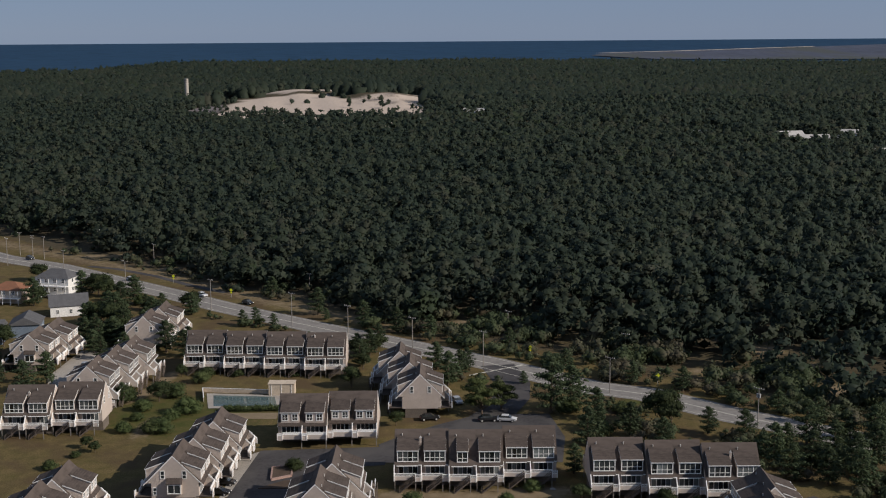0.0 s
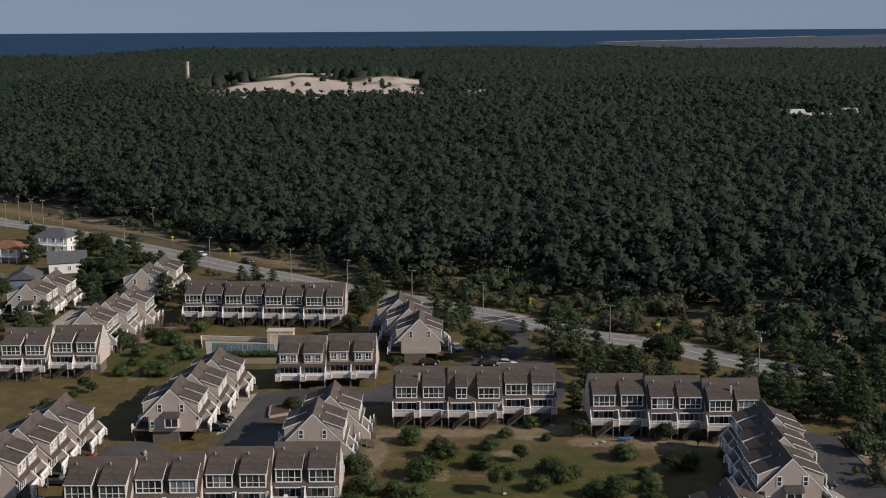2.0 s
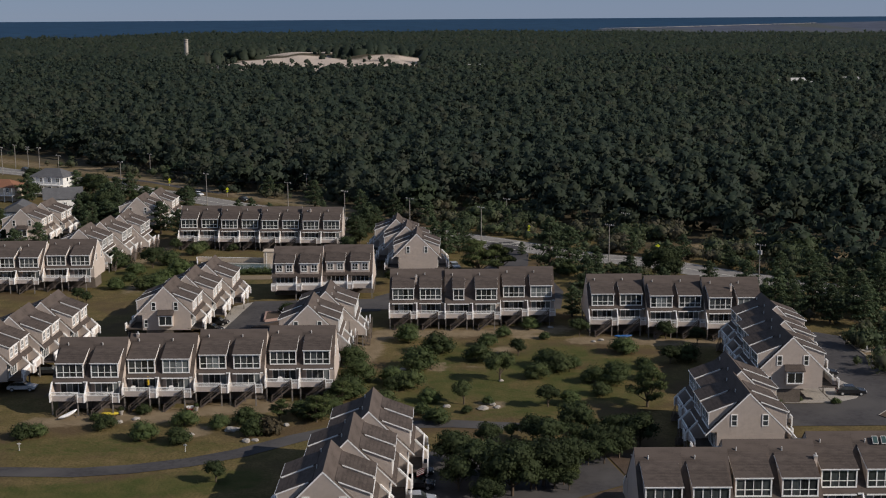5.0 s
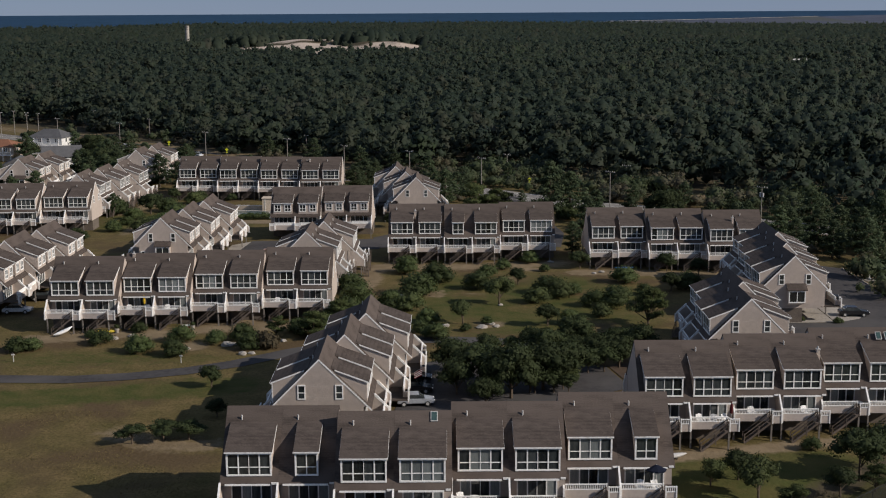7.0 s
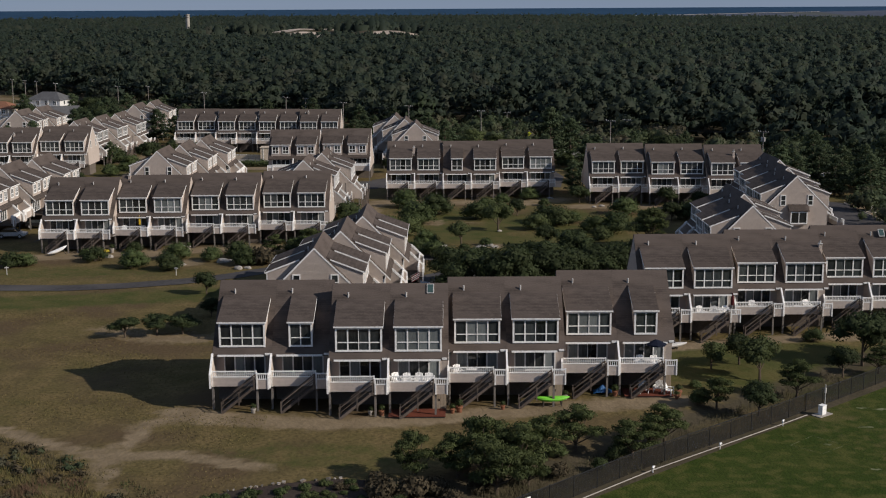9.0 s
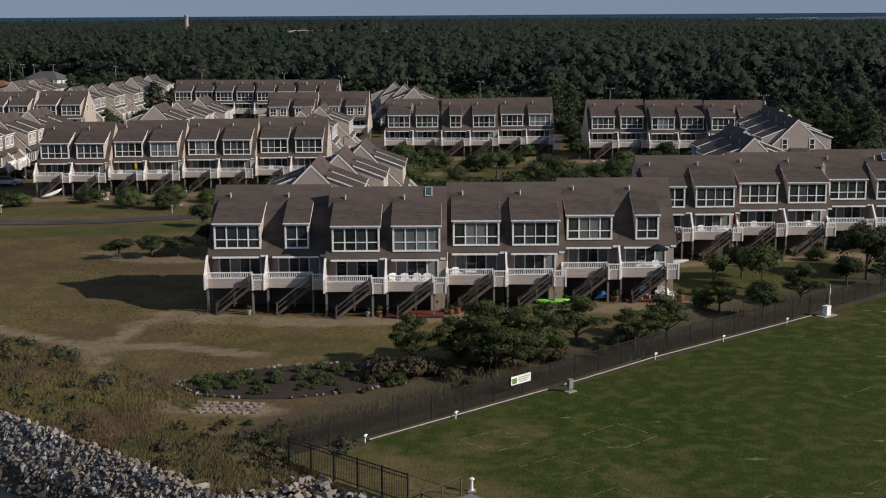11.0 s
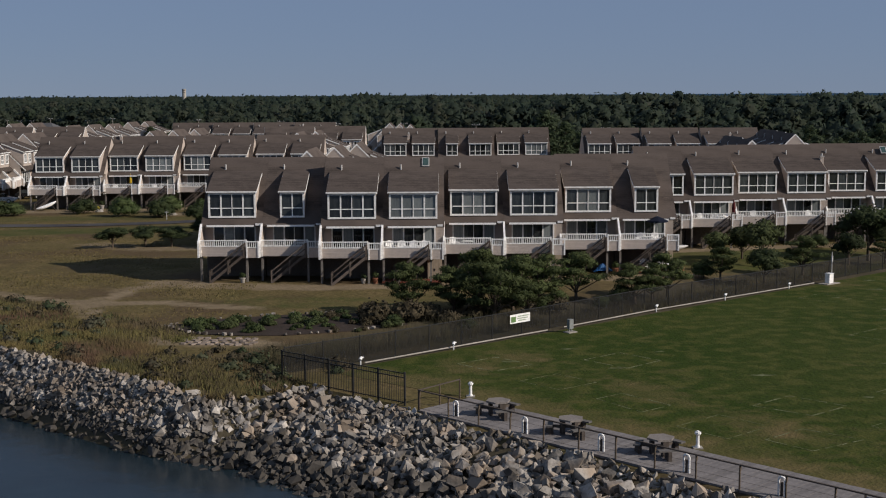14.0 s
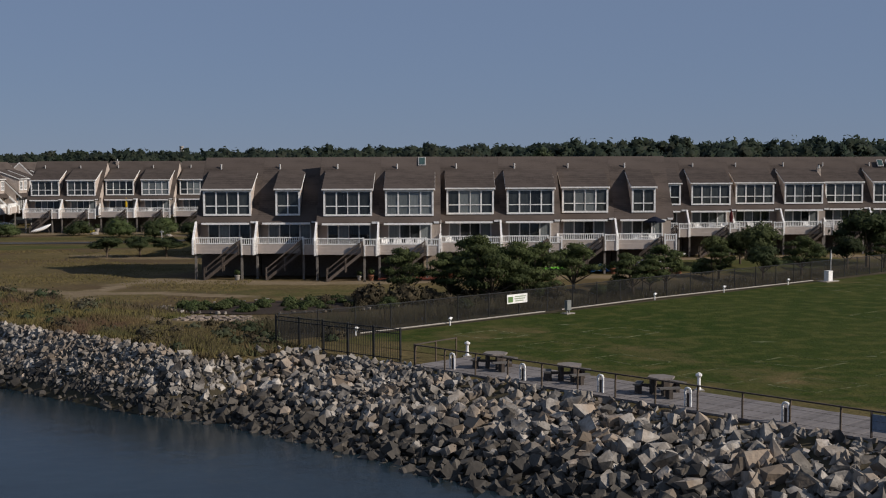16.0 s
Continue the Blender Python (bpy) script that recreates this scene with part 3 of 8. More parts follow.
def townhouse(end, narrow=False, gable_windows=0, curtain=(), wide=0.22):
    """One unit: front towards -y, from x = 0 to U. end: the side with an open gable (0 or 1)."""
    h = new("townhouse")
    bm = bmesh.new()
    prism(bm, [(0.02, 4.9), (0.95, 4.9), (0.95, 2.1), (9.65, 2.1), (9.65, 4.9), (9.98, 4.9), (5.0, 9.92)], 0.0, U)
    part("wall", bm, M_SIDING, h)
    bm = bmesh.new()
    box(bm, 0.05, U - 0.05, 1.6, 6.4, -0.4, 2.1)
    part("undercroft", bm, M_UNDER, h, "ground-floor store room wall, toned dark as in shade")
    for sgn, nm in ((1, "roof_front"), (-1, "roof_rear")):
        f = (lambda y: y) if sgn > 0 else (lambda y: 10.0 - y)
        bm = bmesh.new()
        prism(bm, [(f(5.0), RIDGE), (f(-0.5), RIDGE - 5.5), (f(-0.5), RIDGE - 5.68), (f(5.0), RIDGE - 0.22)], -0.01, U + 0.01)
        part(nm, bm, M_ROOF, h)
    if narrow:
        a, b = 1.52, 3.62
    else:
        a, b = 0.55, 4.62
    d = dormer(h, a + 0.02, b - 0.02, -1)
    window(h, "upper_window", a, b, 5.18, 7.34, 0.0, 2 if narrow else 4, 0.36, -1, curtain)
    window(h, "deck_door", 0.75, 4.45, 2.38, 4.46, 0.93, 4, 0, -1, (0, 3) if curtain or end else (1, ), 0.11)
    bm = bmesh.new()
    box(bm, 0.45, 4.5, -0.58, -0.49, 4.44, 4.60)
    box(bm, 4.62, U - 0.1, -0.60, -0.45, 4.56, 4.72)
    part("eave_trim", bm, M_WHITE, h, "white eave gutter")
    deck(h, -1, True, True)
    d = dormer(h, 0.62, 4.55, 1)
    window(h, "rear_window", 0.85, 2.25, 5.6, 7.15, 9.98, 2, 0.4, 1, sheets=1)
    window(h, "rear_window", 2.95, 4.35, 5.6, 7.15, 9.98, 2, 0.4, 1, sheets=1)
    window(h, "rear_door", 0.75, 4.45, 2.5, 4.42, 9.67, 4, 0, 1, (), 0.10, 2)
    deck(h, 1, False, False)
    rake(h, 0.0 if end == 0 else U, -1 if end == 0 else 1, wide)
    bm = bmesh.new()
    rod(bm, (1.45, 4.0, 9.05), (1.45, 4.0, 9.55), 0.075, 0.075)
    part("vent_pipe", bm, M_PIPE, h, "short pale roof vent pipe")
    if gable_windows:
        x, side = (0.0, -1) if end == 0 else (U, 1)
        # narrow windows and a bay in the gable wall
        for y, z0, z1, wd in ((3.1, 5.7, 7.3, 0.85), (7.1, 5.7, 7.3, 0.85)) + (((1.6, 2.6, 4.1, 0.8), ) if gable_windows > 1 else ()):
            bm = bmesh.new()
            xa, xb = sorted((x, x + side * 0.07))
            for y0, y1, za, zb in ((y - wd / 2, y - wd / 2 + 0.12, z0, z1), (y + wd / 2 - 0.12, y + wd / 2, z0, z1), (y - wd / 2 + 0.12, y + wd / 2 - 0.12, z0, z0 + 0.12),
                                   (y - wd / 2 + 0.12, y + wd / 2 - 0.12, z1 - 0.12, z1), (y - wd / 2 + 0.12, y + wd / 2 - 0.12, z0 + 0.7, z0 + 0.78)):
                box(bm, xa, xb, y0, y1, za, zb)
            win = part("gable_window", bm, M_WHITE, h, "narrow white framed window")
            bm = bmesh.new()
            xa, xb = sorted((x - side * 0.02, x + side * 0.03))
            box(bm, xa, xb, y - wd / 2 + 0.12, y + wd / 2 - 0.12, z0 + 0.12, z1 - 0.12)
            part("pane", bm, M_GLASS, win)
        if gable_windows > 1:
            bm = bmesh.new()
            xa, xb = sorted((x, x + side * 0.8))
            box(bm, xa, xb, 4.0, 6.6, 2.9, 5.0)
            bay = part("bay", bm, M_SIDING, h, "taupe box bay")
            bm = bmesh.new()
            o, i = x + side * 1.0, x
            pts = [(o, 3.8, 4.95), (o, 6.8, 4.95), (i, 6.8, 5.75), (i, 3.8, 5.75), (o, 3.8, 5.07), (o, 6.8, 5.07), (i, 6.8, 5.9), (i, 3.8, 5.9)]
            v = [bm.verts.new(p) for p in pts]
            for f in ((0, 1, 2, 3), (4, 5, 6, 7), (0, 1, 5, 4), (1, 2, 6, 5), (2, 3, 7, 6), (3, 0, 4, 7)):
                bm.faces.new([v[k] for k in f])
            part("bay_roof", bm, M_ROOF, bay, "small shingled bay roof")
            bm = bmesh.new()
            xa, xb = sorted((x + side * 0.8, x + side * 0.87))
            for y0, y1, za, zb in ((4.05, 4.2, 3.1, 4.9), (6.4, 6.55, 3.1, 4.9), (4.2, 6.4, 3.1, 3.25), (4.2, 6.4, 4.75, 4.9), (5.25, 5.35, 3.25, 4.75)):
                box(bm, xa, xb, y0, y1, za, zb)
            part("bay_window", bm, M_WHITE, bay)
            bm = bmesh.new()
            xa, xb = sorted((x + side * 0.79, x + side * 0.82))
            box(bm, xa, xb, 4.2, 6.4, 3.25, 4.75)
            part("bay_pane", bm, M_GLASS, bay)
    return tagged(h, "taupe clapboard townhouse with brown shingle roof, white trim and raised deck", "townhouse", "beach townhouses")


UNITS = {}


def unit(m, *key):
    """Places a unit of that kind: built once, then copied."""
    if key in UNITS:
        return copy_thing(UNITS[key], m)
    h = townhouse(*key)
    h.matrix_basis = m
    UNITS[key] = h
    return h


def pair(x, y, rz, left=(), right=(), dz=0.0, ga=0, gb=0, wide=0.22):
    """Two units side by side; (x, y) is the first one's front corner."""
    m = pose(x, y, BASE + dz, 0, 0, rz)
    unit(m, 0, "narrow" in left, ga, (1, 2) if "curtain" in left else (), wide)
    unit(m @ pose(U, 0, 0), 1, "narrow" in right, gb, (0, 1, 2, 3) if "curtain" in right else (), wide)


# rows that face the bay
FRONT_ROWS = [
    (-19.15, 106.4, "", "narrow"), (-8.78, 104.65, "", "curtain"), (1.55, 107.3, "curtain", ""), (11.75, 110.1, "curtain", "narrow"),
    (21.85, 129.4, "", ""), (32.2, 132.0, "", ""), (42.45, 134.6, "", ""),
    (-57.5, 180.8, "", ""), (-47.35, 183.0, "", "curtain"), (-37.05, 185.2, "curtain", ""), (-26.65, 187.4, "", ""),
    (-9.6, 232.0, "", ""), (0.85, 231.4, "narrow", ""), (11.3, 233.6, "", "curtain"),
    (27.2, 226.0, "", ""), (37.65, 224.2, "curtain", ""), (47.95, 222.4, "", "curtain"),
]
for x, y, a, b in FRONT_ROWS:
    pair(x, y, 0, (a, ), (b, ), gb=1 if (x, y) in ((-26.65, 187.4), (11.3, 233.6)) else 0, wide=0.08)
for x, y in ((-66.4, 316.2), (-56.0, 315.0), (-45.6, 313.8), (-35.2, 312.6), (-85.5, 267.6), (-95.9, 265.4)):
    pair(x, y, 0, gb=1 if x == -85.5 else 0)
for x, y in ((-24.7, 267.0), (-14.25, 268.6)):  # turned with its back to the bay
    pair(x, y, 180)
# rows that show their gables to the bay: ridge, nearest end, side that the front faces, gable kind
SIDE_ROWS = [
    (52.9, 183.1, -1, 2), (54.3, 193.5, -1, 0), (55.7, 203.9, -1, 0), (39.7, 154.8, -1, 1), (41.0, 165.2, -1, 0),
    (-49.8, 222.0, -1, 2), (-47.9, 232.4, -1, 0), (-46.0, 242.8, -1, 0), (-22.2, 206.8, 1, 1), (-20.2, 217.4, 1, 0),
    (-12.3, 127.4, -1, 1), (-10.4, 137.8, -1, 0), (-8.6, 148.2, -1, 0), (-5.4, 276.6, -1, 1), (-8.0, 287.0, -1, 0), (-10.7, 297.4, -1, 0),
    (-83.0, 285.8, 1, 1), (-81.0, 296.2, 1, 0), (-79.0, 306.6, 1, 0), (-106.8, 317.5, -1, 2), (-104.9, 327.9, -1, 0),
    (-68.2, 210.2, -1, 0), (-70.1, 199.8, -1, 0), (-72.0, 189.4, -1, 1), (-82.0, 337.8, -1, 1), (-80.0, 348.2, -1, 0),
]
for x, y, f, g in SIDE_ROWS:
    if f < 0:
        pair(x - 5.0, y + 2 * U, -90, gb=g)
    else:
        pair(x + 5.0, y, 90, ga=g)


# ---- forest and plants ----
def tangents(nrm):
    a = np.cross(nrm, np.where(np.abs(nrm[:, 2:3]) < 0.8, [[0, 0, 1.0]], [[1.0, 0, 0]]))
    a /= np.linalg.norm(a, axis=1, keepdims=True) + 1e-9
    return a, np.cross(nrm, a)


OCTA_V = np.array([(1, 0, 0), (0, 1, 0), (-1, 0, 0), (0, -1, 0), (0, 0, 1), (0, 0, -1)], float)
OCTA_F = np.array([(0, 1, 4), (1, 2, 4), (2, 3, 4), (3, 0, 4), (1, 0, 5), (2, 1, 5), (3, 2, 5), (0, 3, 5)])


def leaves(rng, centre, radius, k, size, core=0.86, lift=0.35, spread=(0.70, 1.10), up=0.0, slim=0.85):
    """Crowns as loose shells of k small leaf sprays round a dark core, one crown a row of centre and radius (x, y, z radii)."""
    n = len(centre)
    d = rng.normal(size=(n, k, 3))
    d[..., 2] = np.abs(d[..., 2]) * 1.15 - lift
    d /= np.linalg.norm(d, axis=2, keepdims=True)
    lump = 1 + 0.16 * np.sin(3.1 * d[..., 0] * 2 + rng.uniform(0, 6, (n, 1))) * np.cos(2.7 * d[..., 1] * 2 + rng.uniform(0, 6, (n, 1)))
    p = centre[:, None] + d * radius[:, None] * (lump * rng.uniform(*spread, (n, k)))[..., None]
    nrm = (d + rng.normal(size=d.shape) * 0.32).reshape(-1, 3)
    nrm /= np.linalg.norm(nrm, axis=1, keepdims=True)
    a, b = tangents(nrm)
    ang = rng.uniform(0, 6.283, (n * k, 1))
    a, b = a * np.cos(ang) + b * np.sin(ang), b * np.cos(ang) - a * np.sin(ang)
    s = (size if np.ndim(size) else np.full(n, size))
    s = (np.repeat(s, k) * rng.uniform(0.6, 1.35, n * k))[:, None]
    p = p.reshape(-1, 3)
    v = np.stack([p + a * s, p - 0.6 * a * s + slim * b * s, p - 0.6 * a * s - slim * b * s], 1).reshape(-1, 3)
    f = np.arange(len(v)).reshape(-1, 3)
    soft = 0.72 * d.reshape(-1, 3) + 0.28 * nrm + rng.normal(size=nrm.shape) * 0.08 + np.array((0.0, 0.0, up))
    soft = np.repeat(soft / np.linalg.norm(soft, axis=1, keepdims=True), 3, axis=0)
    if core:
        cv = (centre[:, None] + OCTA_V[None] * radius[:, None] * core).reshape(-1, 3)
        cf = (OCTA_F[None] + 6 * np.arange(n)[:, None, None]).reshape(-1, 3) + len(v)
        v, f, soft = np.concatenate([v, cv]), np.concatenate([f, cf]), np.concatenate([soft, np.tile(OCTA_V, (n, 1))])
    return v, f, soft


def merge(meshes):
    vs, fs, o = [], [], 0
    for v, f in meshes:
        vs.append(v), fs.append(f + o)
        o += len(v)
    return np.concatenate(vs), np.concatenate(fs)


def ball(subdivisions):
    bm = bmesh.new()
    bmesh.ops.create_icosphere(bm, subdivisions=subdivisions, radius=1.0)
    v, f = np.array([q.co[:] for q in bm.verts]), np.array([[q.index for q in p.verts] for p in bm.faces])
    bm.free()
    return v, f


def crowns(rng, centre, radius, detail, k, size):
    """Pine crowns: an uneven lumpy body each, narrower towards its top, with k loose sprays standing out of it."""
    n = len(centre)
    d, f = ball(detail)
    turn = rng.uniform(0, 6.283, n)
    lump = 1 + rng.normal(0, 0.13, (n, len(d))) + 0.16 * np.sin(3.4 * d[None, :, 2] * 2 + turn[:, None] + 2 * d[None, :, 0]) * np.cos(2.2 * d[None, :, 1] * 2 + turn[:, None] * 1.7)
    taper = 1.08 - 0.30 * np.clip(d[:, 2], 0, 1) - 0.12 * np.clip(-d[:, 2], 0, 1)
    body = d[None] * lump[..., None] * np.stack([taper, taper, np.ones_like(taper)], -1)[None]
    v = (centre[:, None] + body * radius[:, None]).reshape(-1, 3)
    f = (f[None] + len(d) * np.arange(n)[:, None, None]).reshape(-1, 3)
    nrm = np.repeat(d[None], n, 0).reshape(-1, 3) + np.array((0, 0, 0.5)) + rng.normal(0, 0.06, (n * len(d), 3))
    lv, lf, ln = leaves(rng, centre, radius, k, size, 0, 0.4, (0.90, 1.16), 0.35)
    ln = ln + np.array((0, 0, 0.35))
    own = np.concatenate([np.repeat(np.arange(n), len(d)), np.repeat(np.arange(n), 3 * k)])
    nrm = np.concatenate([nrm, ln])
    return np.concatenate([v, lv]), np.concatenate([f, lf + len(v)]), nrm / np.linalg.norm(nrm, axis=1, keepdims=True), own


def boughs(rng, centre, radius, m, k, size, up=0.12):
    """Pine crowns near the road: m tufts of sprays each, set round the stem, wider below."""
    n = len(centre)
    d = rng.normal(size=(n, m, 3))
    d[..., 2] = np.abs(d[..., 2]) * 1.5 - 0.55
    d /= np.linalg.norm(d, axis=2, keepdims=True)
    d[:, 0] = (0, 0, 1)
    wide = np.where(d[..., 2] > 0, 1.0 - 0.25 * d[..., 2], 0.95) * rng.uniform(0.52, 0.86, (n, m))
    at = centre[:, None] + d * radius[:, None] * np.stack([wide, wide, rng.uniform(0.55, 0.78, (n, m))], -1)
    span = radius[:, None] * rng.uniform(0.34, 0.52, (n, m, 1)) * np.array((1.0, 1.0, 0.50))
    v, f, nv = leaves(rng, at.reshape(-1, 3), span.reshape(-1, 3), k, size, 0.62, 0.6, (0.60, 1.14), 0.15)
    crown = np.repeat(d.reshape(-1, 3), 3 * k, axis=0), np.repeat(d.reshape(-1, 3), 6, axis=0)
    nv = nv + 0.6 * np.concatenate(crown) + np.array((0, 0, up))
    own = np.repeat(np.arange(n), m)
    own = np.concatenate([np.repeat(own, 3 * k), np.repeat(own, 6)])
    return v, f, nv / np.linalg.norm(nv, axis=1, keepdims=True), own


def forest(name, rng, y0, y1, step, tufts, k, size, r, label):
    """Woods between two distances: staggered crowns with gaps, clear of the road, the dune and the sea."""
    yy = np.arange(y0, y1, step)
    pts = []
    for y in yy:
        half = 0.37 * y + 40
        x = np.arange(-half, half, step)
        pts.append(np.stack([x, np.full(len(x), y)], 1))
    p = np.concatenate(pts) + rng.uniform(-0.48, 0.48, (sum(map(len, pts)), 2)) * step
    x, y = p[:, 0], p[:, 1]
    edge = np.interp(x, RIM_X, RIM_Y)
    keep = y > edge + 10 * np.sin(x * 0.11) + 8 * np.sin(x * 0.037 + 1)
    keep &= rng.uniform(size=len(x)) > 0.03 + 0.25 * smooth(70, 10, y - edge) * smooth(0, 40, x)
    dune = (y > 1185 + 14 * np.sin(x * 0.07)) & (y < 1585 - 30 * np.sin(x * 0.045)) & (x > -268 - 14 * np.sin(y * 0.05)) & (x < -12 - 10 * np.sin(y * 0.04))
    dune |= np.hypot((x + 172) / 80, (y - 1640) / 76) < 1
    share = 0.03 + 0.02 * (x > -120) * (y > 1330) + 0.03 * (x > -75) + 0.05 * (x < -235) + 0.06 * (np.abs(y - 1572 - 12 * np.sin(x * 0.03)) < 11) * (np.sin(x * 0.035 + 2.2) > -0.4)
    keep &= ~dune | (rng.uniform(size=len(x)) < share)
    for hx, hy in FAR_HOUSES + [(-300, 1500)]:
        keep &= np.hypot((x - hx) / 15, (y - hy + 22) / 42) > 1
    for hx, hy, rx, ry in SAND_GAPS:
        keep &= np.hypot((x - hx) / rx, (y - hy) / ry) > 1
    coast = np.minimum(np.interp(x, COAST_X, COAST_Y), 2850 + 60 * np.sin(x * 0.02))
    keep &= y < coast - 10
    x, y = x[keep], y[keep]
    n = len(x)
    h = rng.normal(15.8, 1.2, n) + 1.2 * np.sin(x * 0.021) * np.sin(y * 0.017) - 4.0 * smooth(50, 0, y - np.interp(x, RIM_X, RIM_Y))
    rad = r * (0.66 + 0.95 * rng.beta(1.3, 2.0, n))
    rz = rad * rng.uniform(1.2, 1.75, n)
    low = np.where(dune[keep], rng.uniform(0.25, 0.5, n), 1.0)
    h, rad, rz = h * low, rad * np.where(low < 1, low, 1.0), rz * low
    c = np.stack([x, y, height(x, y) + h - rz], 1)
    shape = np.stack([rad, rad, rz], 1)
    v, f, nv, own = boughs(rng, c, shape, tufts, k, size, 0.12 if tufts > 6 else 0.4) if tufts else crowns(rng, c, shape, 1, k, size)
    if tufts > 4:  # younger growth that closes the gaps below the crowns
        gap = np.min([np.hypot((x - gx_) / rx_, (y - gy_) / ry_) for gx_, gy_, rx_, ry_ in SAND_GAPS], axis=0)
        young = np.flatnonzero(gap > 1.25)
        m = len(young)
        shift = rng.uniform(-0.6, 0.6, (m, 2)) * step
        tall = h[young] * rng.uniform(0.52, 0.80, m)
        wide, high = rad[young] * rng.uniform(0.8, 1.1, m), 0.42 * tall
        ux, uy = x[young] + shift[:, 0], y[young] + shift[:, 1]
        uv, uf, un, uo = boughs(rng, np.stack([ux, uy, height(ux, uy) + tall - high], 1), np.stack([wide, wide, high], 1), 5, k, 1.15 * size)
        v, f, nv, own = np.concatenate([v, uv]), np.concatenate([f, uf + len(v)]), np.concatenate([nv, un]), np.concatenate([own, young[uo]])
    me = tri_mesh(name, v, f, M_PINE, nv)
    stand = 0.16 * np.sin(x * 0.031 + 1) * np.sin(y * 0.024) + 0.10 * np.sin(x * 0.011 + y * 0.007)
    tone = np.clip(rng.beta(1.6, 1.9, n) + stand, 0, 1)
    me.attributes.new("tone", "FLOAT", "POINT").data.foreach_set("value", tone[own].astype(np.float32))
    return tagged(new(name, me), label, "forest", kind="stuff")


RIM_X = [-500, -220, -175, -132, -94, -58, -30, 0, 20, 40, 65, 85, 120, 200, 900]
RIM_Y = [730, 588, 537, 493, 461, 425, 389, 360, 350, 337, 320, 304, 284, 235, -200]
SAND_GAPS = ((-131, 491, 13, 6), (67, 313, 10, 5), (90, 318, 12, 7), (10, 370, 14, 5), (109, 322, 8, 6), (96, 296, 9, 5), (112, 286, 7, 6), (122, 312, 9, 6), (88, 335, 8, 6), (104, 270, 7, 4))
FAR_HOUSES = [(203, 996), (259, 949), (275, 946), (307, 960), (292, 834), (-432, 1542), (-396, 1575), (32, 1257), (330, 880)]
rng = np.random.default_rng(7)
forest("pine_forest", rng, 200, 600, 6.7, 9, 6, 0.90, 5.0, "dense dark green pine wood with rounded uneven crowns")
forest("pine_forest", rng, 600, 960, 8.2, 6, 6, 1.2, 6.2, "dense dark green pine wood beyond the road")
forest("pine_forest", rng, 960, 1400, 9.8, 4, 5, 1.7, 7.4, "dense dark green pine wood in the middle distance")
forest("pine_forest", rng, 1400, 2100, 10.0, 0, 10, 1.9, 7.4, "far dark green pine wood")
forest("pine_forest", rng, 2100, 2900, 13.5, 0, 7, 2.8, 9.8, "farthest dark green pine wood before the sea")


M_SCRUB = mat("scrub_foliage", (0.051, 0.071, 0.034), (0.068, 0.086, 0.040), 0.2, 0.7, island=0.12, spec=0.2, c3=(0.090, 0.080, 0.052), s3=0.08, lets=0.34)


def scrub(name, seed, n, line, near, far, hmin, hmax, label):
    """Low growth in a belt beside a line: small uneven crowns."""
    rg = np.random.default_rng(seed)
    pts = np.array(line, float)
    t = rg.uniform(0, len(pts) - 1.001, n)
    i = t.astype(int)
    p = pts[i] + (pts[i + 1] - pts[i]) * (t - i)[:, None]
    d = pts[i + 1] - pts[i]
    d /= np.linalg.norm(d, axis=1, keepdims=True)
    off = near + (far - near) * rg.uniform(0, 1, n)
    p = p + np.column_stack([-d[:, 1], d[:, 0]]) * off[:, None]
    open_sand = np.min([np.hypot((p[:, 0] - gx) / rx, (p[:, 1] - gy) / ry) for gx, gy, rx, ry in SAND_GAPS], axis=0)
    keep = (open_sand > 1) & (np.sin(p[:, 0] * 0.31) + np.sin(p[:, 1] * 0.23 + 1) + rg.normal(0, 0.5, n) > -0.9)
    p = p[keep]
    h = rg.uniform(hmin, hmax, len(p)) * (0.6 + 0.4 * np.abs(off[keep] - near) / abs(far - near))
    r = h * rg.uniform(0.42, 0.7, len(p))
    c = np.column_stack([p, height(p[:, 0], p[:, 1]) + h * 0.5])
    v, f, nv = leaves(rg, c, np.column_stack([r, r, h * 0.48]), 80, 0.10 * h, 0.8, 0.8)
    return tagged(new(name, tri_mesh(name, v, f, M_SCRUB, nv)), label, "scrub", kind="stuff")


ROAD = [(-420, 740), (-300, 622), (-220, 537), (-172.6, 488), (-145, 468), (-116.7, 441), (-91.5, 417), (-68.7, 394), (-36, 365), (-12, 345), (12, 324), (36, 300.5), (49, 294), (65.5, 277), (84, 262), (110, 240), (160, 200), (260, 120)]
scrub("roadside_scrub", 41, 720, ROAD[8:16], 6.5, 38, 2.0, 6.0, "dense low green scrub along the far verge of the road")
scrub("roadside_scrub", 42, 110, ROAD[3:10], 17, 36, 2.0, 5.5, "scattered low scrub between the verge and the woods")
scrub("roadside_scrub", 43, 70, ROAD[10:15], -8, -18, 1.0, 3.2, "low scrub between the townhouses and the road")
scrub("roadside_scrub", 44, 60, ROAD[7:10], -8, -15, 1.2, 3.5, "low bushes beside the road behind the townhouses")


scrub("roadside_scrub", 45, 230, [(30, 266), (48, 258), (66, 246), (84, 232), (100, 218)], -9, 9, 1.6, 4.2, "dark evergreen scrub between the townhouses and the road")
scrub("roadside_scrub", 46, 110, [(80, 196), (84, 214), (92, 226)], -4, 12, 1.6, 4.5, "dark evergreen scrub beside the drive")


